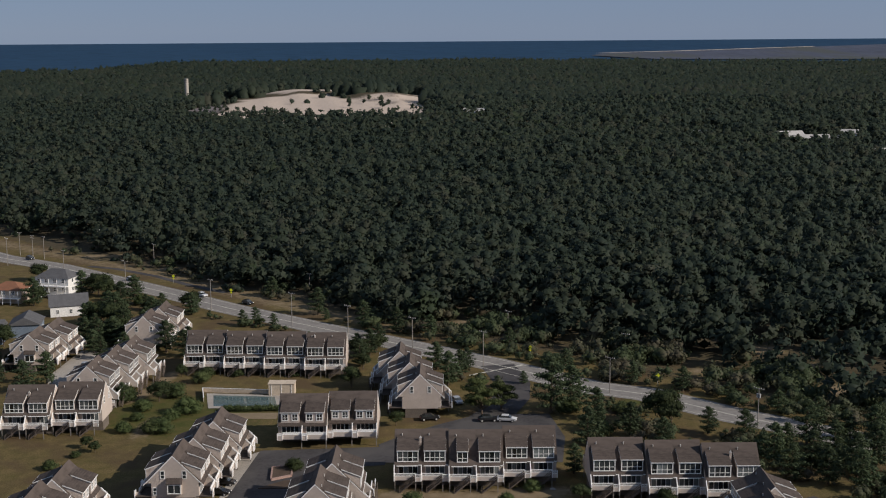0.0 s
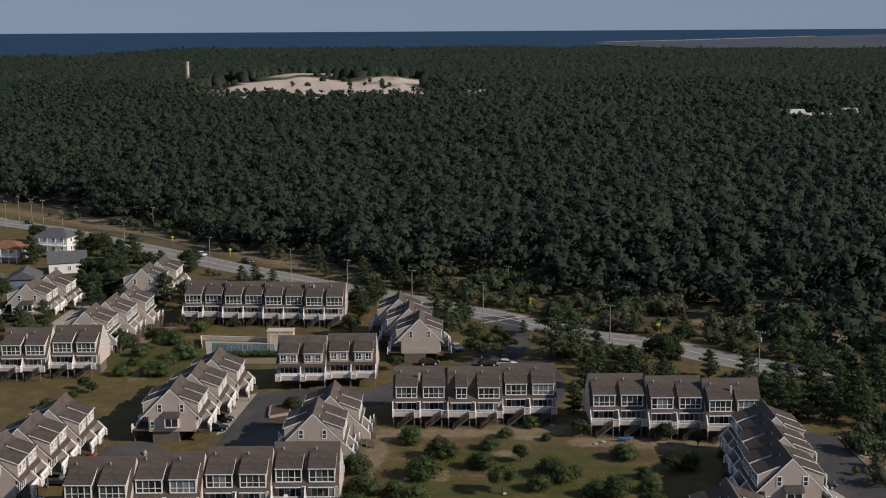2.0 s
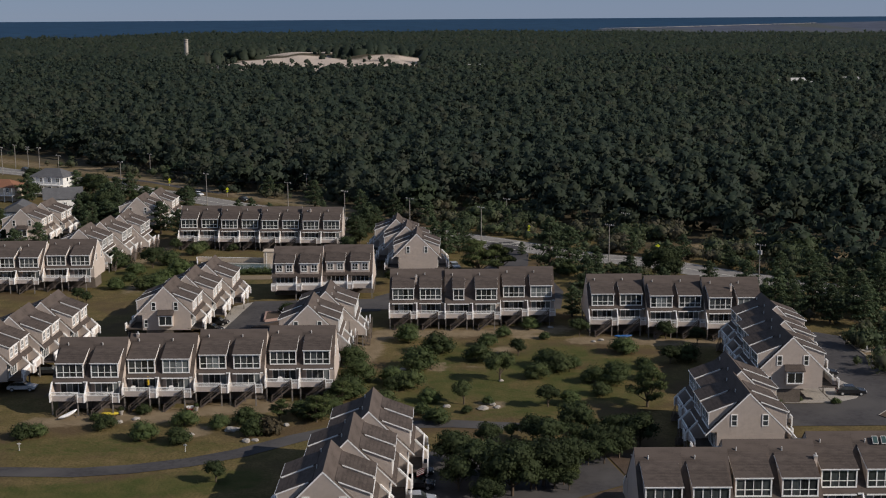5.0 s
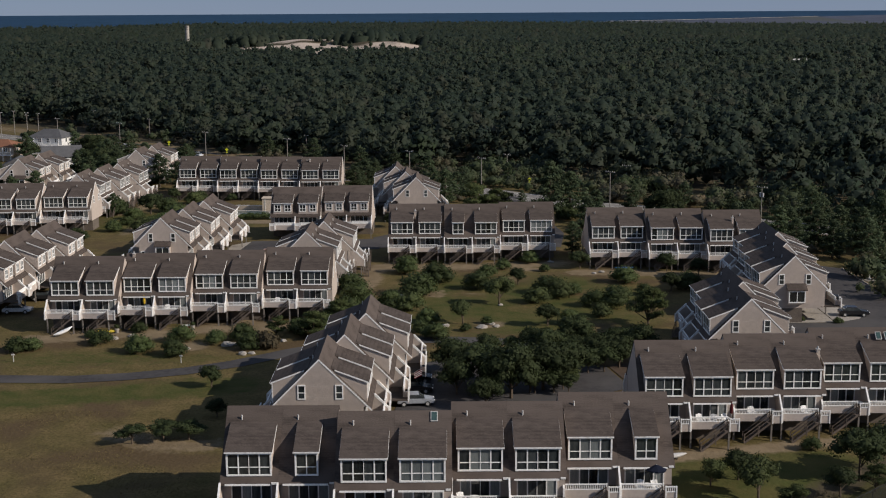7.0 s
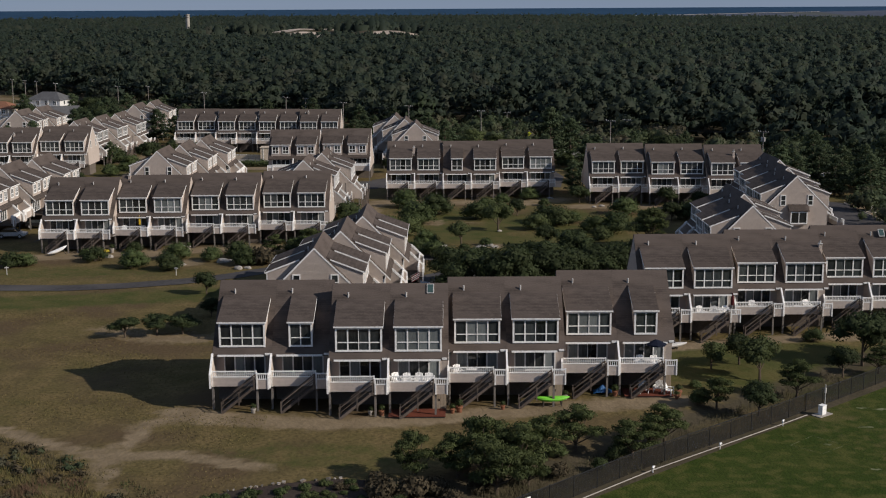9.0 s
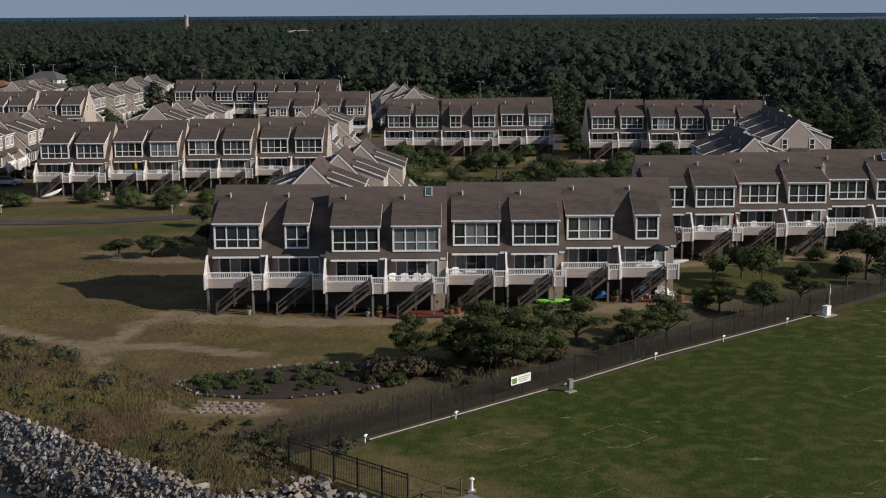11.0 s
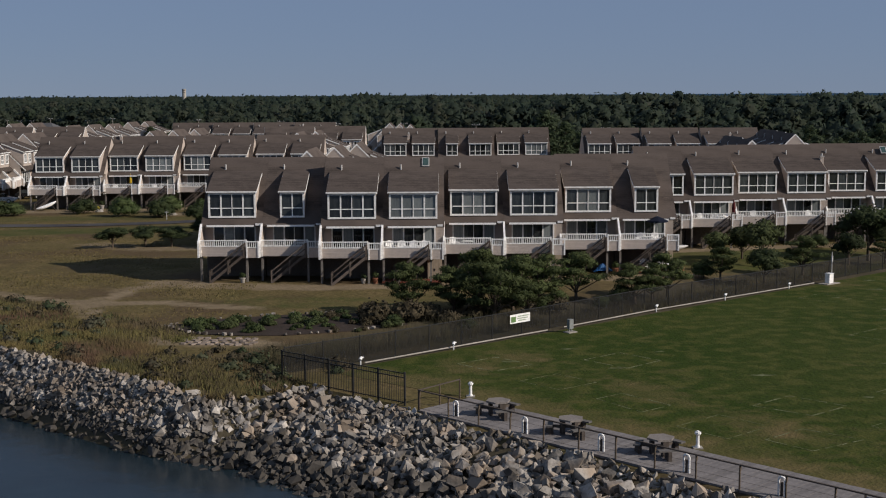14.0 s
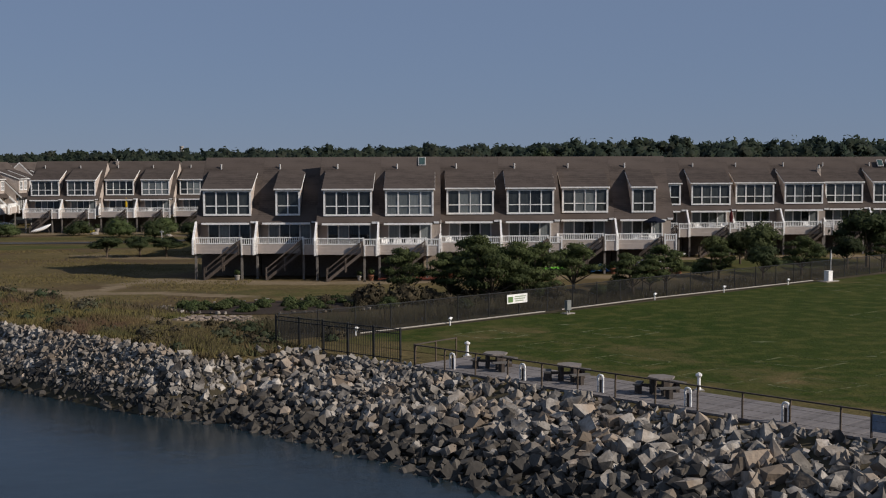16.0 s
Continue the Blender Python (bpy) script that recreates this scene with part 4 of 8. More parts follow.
def plant(name, seed, height_m, lobes, k, size, material, trunk, label, category, core=0.72, clump=1.0):
    """A tree or shrub: tapered trunk with limbs, and a crown of leaf sprays in several lobes."""
    rg = np.random.default_rng(seed)
    t, low = new(name), height_m < 6
    c, r = [], []
    bush = height_m < 3
    for i in range(lobes):
        if bush:  # a dome of lobes that reaches the ground
            a = 2.4 * i + rg.uniform(-0.4, 0.4)
            ring = 0.0 if i == 0 else (0.64 if i < 8 else 0.34)
            zc = (0.50, 0.34, 0.62)[0 if i == 0 else (1 if i < 8 else 2)] * height_m * rg.uniform(0.88, 1.1)
            w = height_m * (0.44 if i == 0 else rg.uniform(0.30, 0.40))
            c.append((ring * height_m * 0.62 * math.cos(a), ring * height_m * 0.62 * math.sin(a), zc))
            r.append((w, w, min(w * 0.9, height_m - zc)))
            continue
        if not low:  # boughs of uneven length round the trunk, each with an inner and an outer tuft
            level, a = ((i // 2) + 0.5) / (lobes / 2), 2.4 * (i // 2) + (i // 2) % 3
            out = math.sin(math.pi * min(0.22 + 0.80 * level, 1.0)) ** 0.7
            reach = 0.34 * height_m * out * (0.52 + 0.48 * math.sin(5.1 * (i // 2) + seed) ** 2) * (0.5 if i % 2 else 1.0) + 0.01 * height_m
            zc = trunk + (height_m - trunk) * (0.03 + 0.93 * level) + (0.04 * reach if i % 2 else 0.10 * reach)
            w = height_m * (0.092 - 0.035 * level) * rg.uniform(0.75, 1.3)
            c.append((reach * math.cos(a), reach * math.sin(a), zc))
            r.append((w * 1.25, w * 1.25, w * 0.62))
            continue
        if clump < 0.7:  # spreading limbs with flat tufts along them, open between
            j, k6 = divmod(i, 6)
            level, a = (j + 0.5) / (lobes / 6), 2.4 * j + 0.5 * math.sin(3.0 * j) + (0, 0.30, -0.26, 0.05, -0.42, 0.40)[k6]
            out = (0.30, 0.58, 0.72, 1.0, 0.86, 0.84)[k6] * (0.72 + 0.34 * math.sin(2.3 * j + seed) ** 2)
            reach = 0.50 * height_m * (1.0 - 0.85 * max(level - 0.35, 0.0)) * out
            zc = trunk + (height_m - trunk) * (0.10 + 0.74 * level) + 0.10 * reach + rg.uniform(-0.03, 0.03) * height_m
            w = height_m * rg.uniform(0.070, 0.115)
            c.append((reach * math.cos(a) + 0.05 * height_m * level, reach * math.sin(a), zc))
            r.append((w * 1.35, w * 1.35, w * 0.66))
            continue
        a, u = rg.uniform(0, 6.283), rg.uniform(0.05, 1.0)
        level = rg.uniform(0.22, 0.80)
        reach = 0.40 * height_m * (1.12 - 0.75 * abs(level - 0.4))
        zc = trunk + (height_m - trunk) * level
        c.append((reach * math.sqrt(u) * math.cos(a), reach * math.sqrt(u) * math.sin(a), zc))
        w = (height_m - trunk) * rg.uniform(0.18, 0.30) * clump
        r.append((w * 1.2, w * 1.2, min(w * 0.85, (height_m - zc))))
    c, r = np.array(c), np.array(r)
    v, f, nv = leaves(rg, c, r, k, size, core, 0.75, (0.66, 1.16), 0.12, 0.40 if clump < 0.7 or not low else 0.85)
    bm = bmesh.new()
    rod(bm, (0, 0, -0.3), (0.05 * height_m * 0.3, 0, trunk + 0.25 * (height_m - trunk)), 0.035 * height_m, 0.02 * height_m, 7)
    if low:
        for i in range(3, lobes, 6) if clump < 0.7 else range(min(lobes, 5)):
            rod(bm, (0.01, 0, trunk * 0.75), tuple(c[i]), 0.016 * height_m, 0.005 * height_m, 5)
    else:
        rod(bm, (0.015 * height_m, 0, trunk + 0.25 * (height_m - trunk)), (0, 0, 0.97 * height_m), 0.02 * height_m, 0.004 * height_m, 6)
        for i in range(0, lobes, 4):
            rod(bm, (0.01, 0, c[i][2] - 0.04 * height_m), tuple(c[i]), 0.007 * height_m, 0.003 * height_m, 4)
    part("trunk", bm, M_BARK, t, "brown woody trunk and limbs")
    part("crown", tri_mesh("crown", v, f, material, nv), material, t)
    return tagged(t, label, category)


M_PINETREE = mat("near_pine_foliage", (0.050, 0.073, 0.036), (0.067, 0.089, 0.042), 0.3, 0.7, island=0.12, objr=0.3, spec=0.2, lets=0.36)
M_HERB = mat("dry_brown_foliage", (0.095, 0.077, 0.050), (0.07, 0.06, 0.038), 0.5, 0.85, island=0.3)
M_BAYPINE = mat("shore_pine_foliage", (0.056, 0.074, 0.028), (0.085, 0.102, 0.038), 0.6, 0.75, island=0.14, objr=0.2, spec=0.15, lets=0.36)
PLANTS = {}


def grow(kind, x, y, scale=1.0, turn=0.0, z=None):
    """One plant of that kind at a place in the plan."""
    makers = {
        "shrub": ("shrub", 11, 2.4, 12, 160, 0.092, M_BUSH, 0.1, "rounded dense green garden shrub", "shrub"),
        "shrub_b": ("shrub", 12, 2.0, 12, 160, 0.086, M_BUSH, 0.1, "low spreading dark green shrub", "shrub"),
        "olive": ("shrub", 13, 2.2, 12, 160, 0.086, M_OLIVE, 0.1, "pale olive-green rounded shrub", "shrub"),
        "herb": ("shrub", 14, 2.2, 8, 70, 0.20, M_BUSH, 0.1, "low green bedding shrub", "shrub"),
        "herb_b": ("shrub", 15, 2.2, 8, 70, 0.19, M_HERB, 0.1, "low grey-brown dry bedding shrub", "shrub"),
        "herb_c": ("shrub", 16, 2.2, 8, 70, 0.19, M_OLIVE, 0.1, "low bright olive bedding shrub", "shrub"),
        "oak": ("tree", 21, 4.6, 24, 130, 0.138, M_OAK, 1.0, "small spreading evergreen tree with crooked limbs", "tree"),
        "oak_b": ("tree", 22, 4.4, 22, 130, 0.138, M_OAK, 1.2, "wind-shaped small tree with flat green crown", "tree"),
        "flat": ("tree", 24, 3.6, 18, 200, 0.10, M_OAK, 1.15, "small umbrella-shaped tree with a bare leaning trunk", "tree"),
        "light": ("tree", 23, 4.2, 16, 200, 0.13, M_OLIVE, 1.2, "light green airy small tree with several stems", "tree"),
        "pine": ("pine_tree", 31, 12.0, 96, 26, 0.36, M_PINETREE, 1.2, "tall dark green pine beside the road", "tree", 0.55),
        "pine_b": ("pine_tree", 32, 10.5, 92, 26, 0.34, M_PINETREE, 0.7, "broad dark green pine among the houses", "tree", 0.55),
        "bay_pine": ("tree", 25, 4.5, 54, 104, 0.142, M_BAYPINE, 0.8, "airy dark green shore pine with bare lower stems", "tree", 0.45, 0.60),
    }
    scale = scale * 1.12 if kind == "flat" else scale
    tall = scale * (0.64 if kind == "flat" else 0.84 if kind in ("shrub", "shrub_b", "olive") else 1.0) * (0.92 + 0.16 * ((x * 7.3 + y * 3.1) % 1))
    m = pose(x, y, BASE - 0.1 if z is None else z, 0, 0, turn)
    if kind in PLANTS:
        first = PLANTS[kind].scale
        return copy_thing(PLANTS[kind], m @ Matrix.Diagonal((scale / first.x, scale / first.y, tall / first.z, 1)))
    p = plant(*makers[kind])
    PLANTS[kind] = p
    p.matrix_basis = m @ Matrix.Diagonal((scale, scale, tall, 1))
    return p

# ---- roads and paved ground ----
band("road", ROAD, 11.6, 0.340, M_ROAD, "worn grey two-lane country road", "road")
for off in (-4.6, -0.12, 0.12, 4.6):
    pts = [tuple(Vector(p) + Vector((0.72, 0.69)) * off) for p in ROAD]
    band("road_marking", pts, 0.16, 0.352, M_PAINT, "faded painted road line", "road marking")
band("driveway", [(14, 322), (17, 305), (16, 292), (12, 280), (8, 272)], 9.0, 0.346, M_ASPHALT, "dark asphalt entrance drive between pines", "driveway")
for i in range(6):
    band("road_marking", [(6.5 + i * 2.2, 312.0 + 1.5 * i), (9.7 + i * 2.2, 314.5 + 1.5 * i)], 0.7, 0.358, M_PAINT, "pale painted crosswalk bar", "road marking")
sheet("parking_lot", [(-14, 258), (-9, 264), (-2, 271), (8, 279), (24, 279), (26, 262), (24, 246), (-12, 246.5)], 0.350, M_ASPHALT, "dark grey asphalt car park behind the townhouses", "parking lot")
sheet("parking_lot", [(-41.5, 204), (-41, 230), (-38.5, 254.5), (-12, 256.5), (-12, 245), (-27.5, 243), (-29, 205)], 0.356, M_ASPHALT, "dark grey asphalt court between townhouses", "parking lot")
sheet("pavement", [(-42.5, 226), (-42, 250), (-38.6, 253.8), (-41.0, 228)], 0.370, M_CONCRETE, "pale concrete apron beside the court", "pavement")
sheet("driveway", [(60.2, 182.6), (60.2, 222), (69, 226), (72.5, 223), (72.8, 196), (90, 186), (90, 172), (46, 172), (47, 182.6)], 0.360, M_ASPHALT, "dark asphalt drive with kerb", "driveway")
sheet("pavement", [(59.3, 183.2), (59.4, 204), (61.2, 204), (64.5, 193), (66, 189), (63.5, 185), (60, 183)], 0.375, M_CONCRETE, "pale concrete carport apron", "pavement")
sheet("driveway", [(-6.5, 126), (-3.2, 160), (2, 166), (22, 160), (24, 150), (12, 142), (2, 124)], 0.358, M_ASPHALT, "shaded asphalt drive under trees", "driveway")
sheet("planting_bed", [(12.2, 141.6), (24, 149.6), (27.5, 148), (27.5, 137.5), (14, 133)], 0.37, M_BARKMULCH, "reddish brown mulch bed beside the shaded drive", "planting bed")
sheet("pavement", [(52, 182.9), (59.2, 182.9), (59.2, 204), (52, 204)], 0.345, M_CONCRETE, "shaded concrete carport floor under the townhouses", "pavement")
sheet("planting_bed", [(22.3, 160.2), (24.3, 150.2), (27.5, 148.6), (30, 156), (28, 162)], 0.37, M_BARKMULCH, "dark mulch bed between the drive and the townhouses", "planting bed")
sheet("driveway", [(-61.5, 188), (-61, 220), (-55, 224), (-40, 206), (-40, 201), (-57, 199)], 0.352, M_ASPHALT, "asphalt lane behind the townhouse row", "driveway")
sheet("driveway", [(-101, 315), (-100, 340), (-90, 345), (-89, 300), (-97, 292)], 0.352, M_CONCRETE, "grey concrete parking court", "driveway")
band("path", [(-140, 156.5), (-90, 155.5), (-56, 155.4), (-47, 155.0), (-40, 156.2), (-33, 158.6), (-27, 162.0), (-20, 168), (-12, 173.5), (2, 174), (14, 172)], 3.4, 0.360, M_ASPHALT, "narrow curving asphalt path across grass", "path")
sheet("island", [(64, 176.5), (67, 180), (88, 180), (88, 173), (66, 173)], 0.460, M_BARKMULCH, "planted brown mulch island in the drive", "planting bed", thick=0.2)


def kerb(pts, z=0.36):
    bm = bmesh.new()
    for (ax, ay), (bx, by) in zip(pts, pts[1:]):
        beam(bm, (ax, ay, z + 0.06), (bx, by, z + 0.06), 0.16, 0.14)
    return tagged(new("kerb", to_mesh("kerb", bm, M_CONCRETE)), "pale concrete kerb along the drive", "kerb", kind="structure")


kerb([(72.6, 223), (72.9, 197), (90, 187)]), kerb([(64, 176.5), (67, 180), (88, 180)]), kerb([(-36, 232), (-31, 236), (-28, 236)])
sheet("island", [(-36, 232), (-31.2, 236.3), (-27.5, 236.3), (-29, 232)], 0.500, M_BARKMULCH, "small planted kerbed island in the court", "planting bed", thick=0.2)

band("path", [(-132.9, 468.4), (-121.2, 462.7), (-103.3, 447.9), (-88.9, 432.2), (-73.2, 417.8)], 2.6, 0.350, M_ASPHALT, "narrow dark cycle path beyond the road verge", "path")


def planter(ring):
    """A low brick-walled bed in the parking court."""
    t = new("planter")
    for (ax, ay), (bx, by) in zip(ring, ring[1:] + ring[:1]):
        bm = bmesh.new()
        beam(bm, (ax, ay, 0.58), (bx, by, 0.58), 0.32, 0.50)
        part("wall", bm, M_PINKBRICK, t)
    bm = bmesh.new()
    bm.faces.new([bm.verts.new((x, y, 0.70)) for x, y in ring])
    part("soil", bm, M_BARKMULCH, t, "dark bark mulch")
    return tagged(t, "low pinkish brick planter in the parking court", "planter")


M_PINKBRICK = mat("pink_brick", (0.36, 0.25, 0.21), (0.28, 0.19, 0.16), 2.0, 0.9, 0.3, 8.0)
planter([(-34.5, 243.3), (-33.9, 236.4), (-30.2, 238.6), (-30.6, 244.2)])

# ---- mown field, boardwalk, fences ----
S0, S1, N0, N1 = -39.4, -2.0, 45.42, 49.1
CURB = [(-3.2, 71.4), (9.2, 82.5), (16.8, 89.8), (29.4, 100.5), (41.4, 111.1), (75, 141)]
v, u = np.meshgrid(np.linspace(0, 1, 60), np.linspace(0, 1, 60), indexing="ij")
ln = N1 + 107 * v ** 1.8
ls = np.interp(ln, (49.1, 51.7, 110.9, 156), (-48.6, -49.2, -41.7, -36.0))
ls = ls + (60 - ls) * u ** 1.3
ln = ln + np.maximum(swing(ls), -5.5) * (1 - v)
lv = np.stack([0.754 * ls + 0.656 * ln, -0.656 * ls + 0.754 * ln, np.zeros_like(ls)], -1).reshape(-1, 3)
li = np.arange(3600).reshape(60, 60)
lq = np.stack([li[:-1, :-1], li[:-1, 1:], li[1:, 1:], li[1:, :-1]], -1).reshape(-1, 4)
lawn_mesh = tri_mesh("lawn", lv, np.concatenate([lq[:, :3], lq[:, [0, 2, 3]]]), M_LAWN)
rim_worn = np.maximum(0.75 * smooth(5.5, 0.0, (ln - N1 - np.maximum(swing(ls), -5.5)).ravel()), 0.6 * smooth(7.0, 0.0, np.hypot(lv[:, 0] - 0.5, lv[:, 1] - 66.5)))
lx, ly = lv[:, 0], lv[:, 1]
thin = np.sin(0.55 * lx + 1.3 * np.sin(0.31 * ly)) + np.sin(0.47 * ly - 0.3 * lx + 1.1 * np.sin(0.24 * lx)) + 0.8 * np.sin(1.1 * lx + 0.7 * ly)
rim_worn = np.maximum(rim_worn, 0.34 * smooth(0.3, 2.2, thin) + 0.30 * smooth(0.5, 1.0, np.sin(0.13 * lx + 0.09 * ly + 0.6)))
lawn_mesh.attributes.new("worn", "FLOAT", "POINT").data.foreach_set("value", rim_worn.astype(np.float32))
tagged(new("lawn", lawn_mesh), "mown green waterside lawn with dry tan edges", "lawn", kind="structure")
M_CHALK = mat("faded_chalk", (0.20, 0.205, 0.12), (0.05, 0.062, 0.018), 1.2, 0.95)


def lawn_square(pts, i):
    bm = bmesh.new()
    for (ax, ay), (bx, by) in zip(pts, pts[1:] + pts[:1]):
        for k in range(9):  # worn through in places
            if (k * 7 + i * 5 + int(ax * 3)) % 5 == 0:
                continue
            u, w = k / 9, (k + 0.9) / 9
            beam(bm, (ax + (bx - ax) * u, ay + (by - ay) * u, 0.006), (ax + (bx - ax) * w, ay + (by - ay) * w, 0.004), 0.04 + 0.05 * ((k * 3 + i) % 3) / 2, 0.008)
    return tagged(new("lawn_marking", to_mesh("lawn_marking", bm, M_CHALK)), "faded chalk outline of a pitch on the lawn", "lawn marking", kind="structure")


PITCHES = [((29.1, 95.8), (31.5, 98.1), (33.5, 95.8), (31.1, 93.8)), ((9.3, 62.5), (10.8, 63.7), (12.9, 61.0), (11.2, 59.6)), ((17.0, 60.8), (19.4, 62.9), (21.7, 60.6), (19.4, 58.7)), ((12.4, 56.8), (14.9, 59.0), (16.8, 56.7), (14.3, 54.5)),
           ((16.0, 54.3), (18.2, 56.2), (20.4, 54.2), (17.6, 52.4)), ((2.2, 71.6), (4.6, 73.4), (6.6, 71.2), (4.2, 69.4)), ((21.6, 56.6), (23.8, 58.4), (26.0, 56.2), (23.8, 54.3)),
           ((24.2, 63.6), (26.8, 65.8), (29.0, 63.4), (26.5, 61.3)), ((9.8, 72.5), (12.2, 74.6), (14.3, 72.2), (12.0, 70.0)), ((5.6, 66.8), (7.8, 68.6), (9.8, 66.4), (7.6, 64.6)), ((28.0, 80.0), (31.0, 82.6), (33.2, 80.0), (30.4, 77.6))]
for i, ring in enumerate(PITCHES):
    lawn_square(list(ring), i)
for i, (x, y, w) in enumerate(((14.8, 74.9, 0.5), (19.3, 68.0, 0.9), (9.3, 75.9, 0.7), (11.3, 70.1, 0.6), (5.2, 72.1, 0.6), (23.5, 62.5, 0.5), (27.5, 71.0, 0.7), (38.0, 105.5, 0.8), (39.6, 105.1, 1.0), (36.6, 100.3, 0.9), (34.1, 90.3, 0.7), (32.2, 96.0, 0.6))):
    bm = bmesh.new()
    hub = [bm.verts.new((x + w * (0.6 + 0.4 * math.sin(3.7 * q + i)) * math.cos(q * 0.698), y + 0.45 * w * (0.6 + 0.4 * math.cos(2.9 * q + i)) * math.sin(q * 0.698), 0.006)) for q in range(9)]
    bm.faces.new(hub)
    tagged(new("bare_patch", to_mesh("bare_patch", bm, M_CHALK)), "small pale worn patch in the mown lawn", "bare patch", kind="structure")

M_PLANK = mat("grey_boards", (0.205, 0.188, 0.182), (0.165, 0.152, 0.148), 0.5, 0.85, 0.3, 5.0, objr=0.16)


def oriented(bm, s0, s1, n0, n1, z0, z1):
    """A box laid along the shore."""
    v = [bm.verts.new((*quay(s, n), z)) for z in (z0, z1) for s, n in ((s0, n0), (s1, n0), (s1, n1), (s0, n1))]
    for f in ((3, 2, 1, 0), (4, 5, 6, 7), (0, 1, 5, 4), (1, 2, 6, 5), (2, 3, 7, 6), (3, 0, 4, 7)):
        bm.faces.new([v[i] for i in f])


walkway = new("boardwalk")
k = int((S1 - S0) / 0.29)
bm = bmesh.new()
box(bm, 0, 0.272, 0, N1 - N0, -0.04, 0.055)
plank_mesh = to_mesh("plank", bm, M_PLANK)
swerve = math.degrees(math.atan2(ALONG.y, ALONG.x) - math.atan(0.088))
for i in range(k):
    ob = new("plank", plank_mesh)
    ob.parent, ob.matrix_basis = walkway, pose(*quay(S0 + i * 0.29, N0), 0.004 * math.sin(i * 1.7), 0, 0, swerve)
bm = bmesh.new()
oriented(bm, S0, S1, N0 - 0.02, N0 + 0.12, -1.3, -0.05), oriented(bm, S0, S1, N1 - 0.15, N1, -0.5, -0.05), oriented(bm, S0, S0 + 0.15, N0, N1, -0.8, -0.05)
part("fascia_beam", bm, M_DARKWOOD, walkway)
tagged(walkway, "weathered grey plank boardwalk along the shore", "boardwalk", kind="structure")

rail = new("boardwalk_railing")
posts = [S0 + 0.1 + i * 2.05 for i in range(19)]
for i, s in enumerate(posts):
    bm = bmesh.new()
    oriented(bm, s - 0.03, s + 0.03, N0 + 0.03, N0 + 0.09, 0.05, 0.80), oriented(bm, s - 0.03, s + 0.03, N0 + 0.05, N0 + 0.14, 0.80, 1.02)
    part("post", bm, M_BARK, rail)
for z, w in ((1.05, 0.09), (0.70, 0.008), (0.4, 0.008), (0.15, 0.008)):
    bm = bmesh.new()
    beam(bm, (*quay(S0, N0 + 0.08), z), (*quay(S1, N0 + 0.08), z), w, min(w, 0.05))
    part("rail", bm, M_DARKWOOD, rail)
for n in (N0 + 0.1, N0 + 1.7, N1 - 0.4):
    bm = bmesh.new()
    oriented(bm, S0 - 0.03, S0 + 0.03, n - 0.03, n + 0.03, 0.0, 1.1)
    part("post", bm, M_BARK, rail)
bm = bmesh.new()
beam(bm, (*shore(S0, N0 + 0.1), 1.05), (*shore(S0, N1 - 0.4), 1.05), 0.06, 0.05)
part("rail", bm, M_DARKWOOD, rail)
tagged(rail, "low dark railing with leaning thin posts on the boardwalk", "railing")


def lamp_hoop(x, y):
    t = new("bollard_light")
    bm = bmesh.new()
    d = ALONG * 0.13
    for sg in (-1, 1):
        rod(bm, (x + sg * d.x, y + sg * d.y, 0.05), (x + sg * d.x, y + sg * d.y, 0.68), 0.045, 0.045, 8)
    last = None
    for i in range(7):
        a = math.pi * i / 6
        p = (x + math.cos(a) * d.x, y + math.cos(a) * d.y, 0.68 + 0.13 * math.sin(a))
        if last:
            rod(bm, last, p, 0.05, 0.05, 6)
        last = p
    part("hoop", bm, M_WHITE, t)
    bm = bmesh.new()
    beam(bm, (x, y, 0.05), (x, y, 0.6), 0.10, 0.05)
    part("panel", bm, M_DARKWOOD, t)
    return tagged(t, "white hoop bollard light on the boardwalk", "bollard light", "boardwalk lights")


for x, y in ((1.99, 58.8), (5.14, 55.5), (8.29, 52.4), (11.4, 49.1), (14.48, 45.9)):
    lamp_hoop(x, y)


M_TOP = mat("grey_brown_table_boards", (0.23, 0.205, 0.185), (0.18, 0.16, 0.145), 1.5, 0.85, 0.3)
M_BENCH = mat("worn_bench_boards", (0.15, 0.14, 0.13), (0.11, 0.102, 0.095), 0.9, 0.85, 0.3)


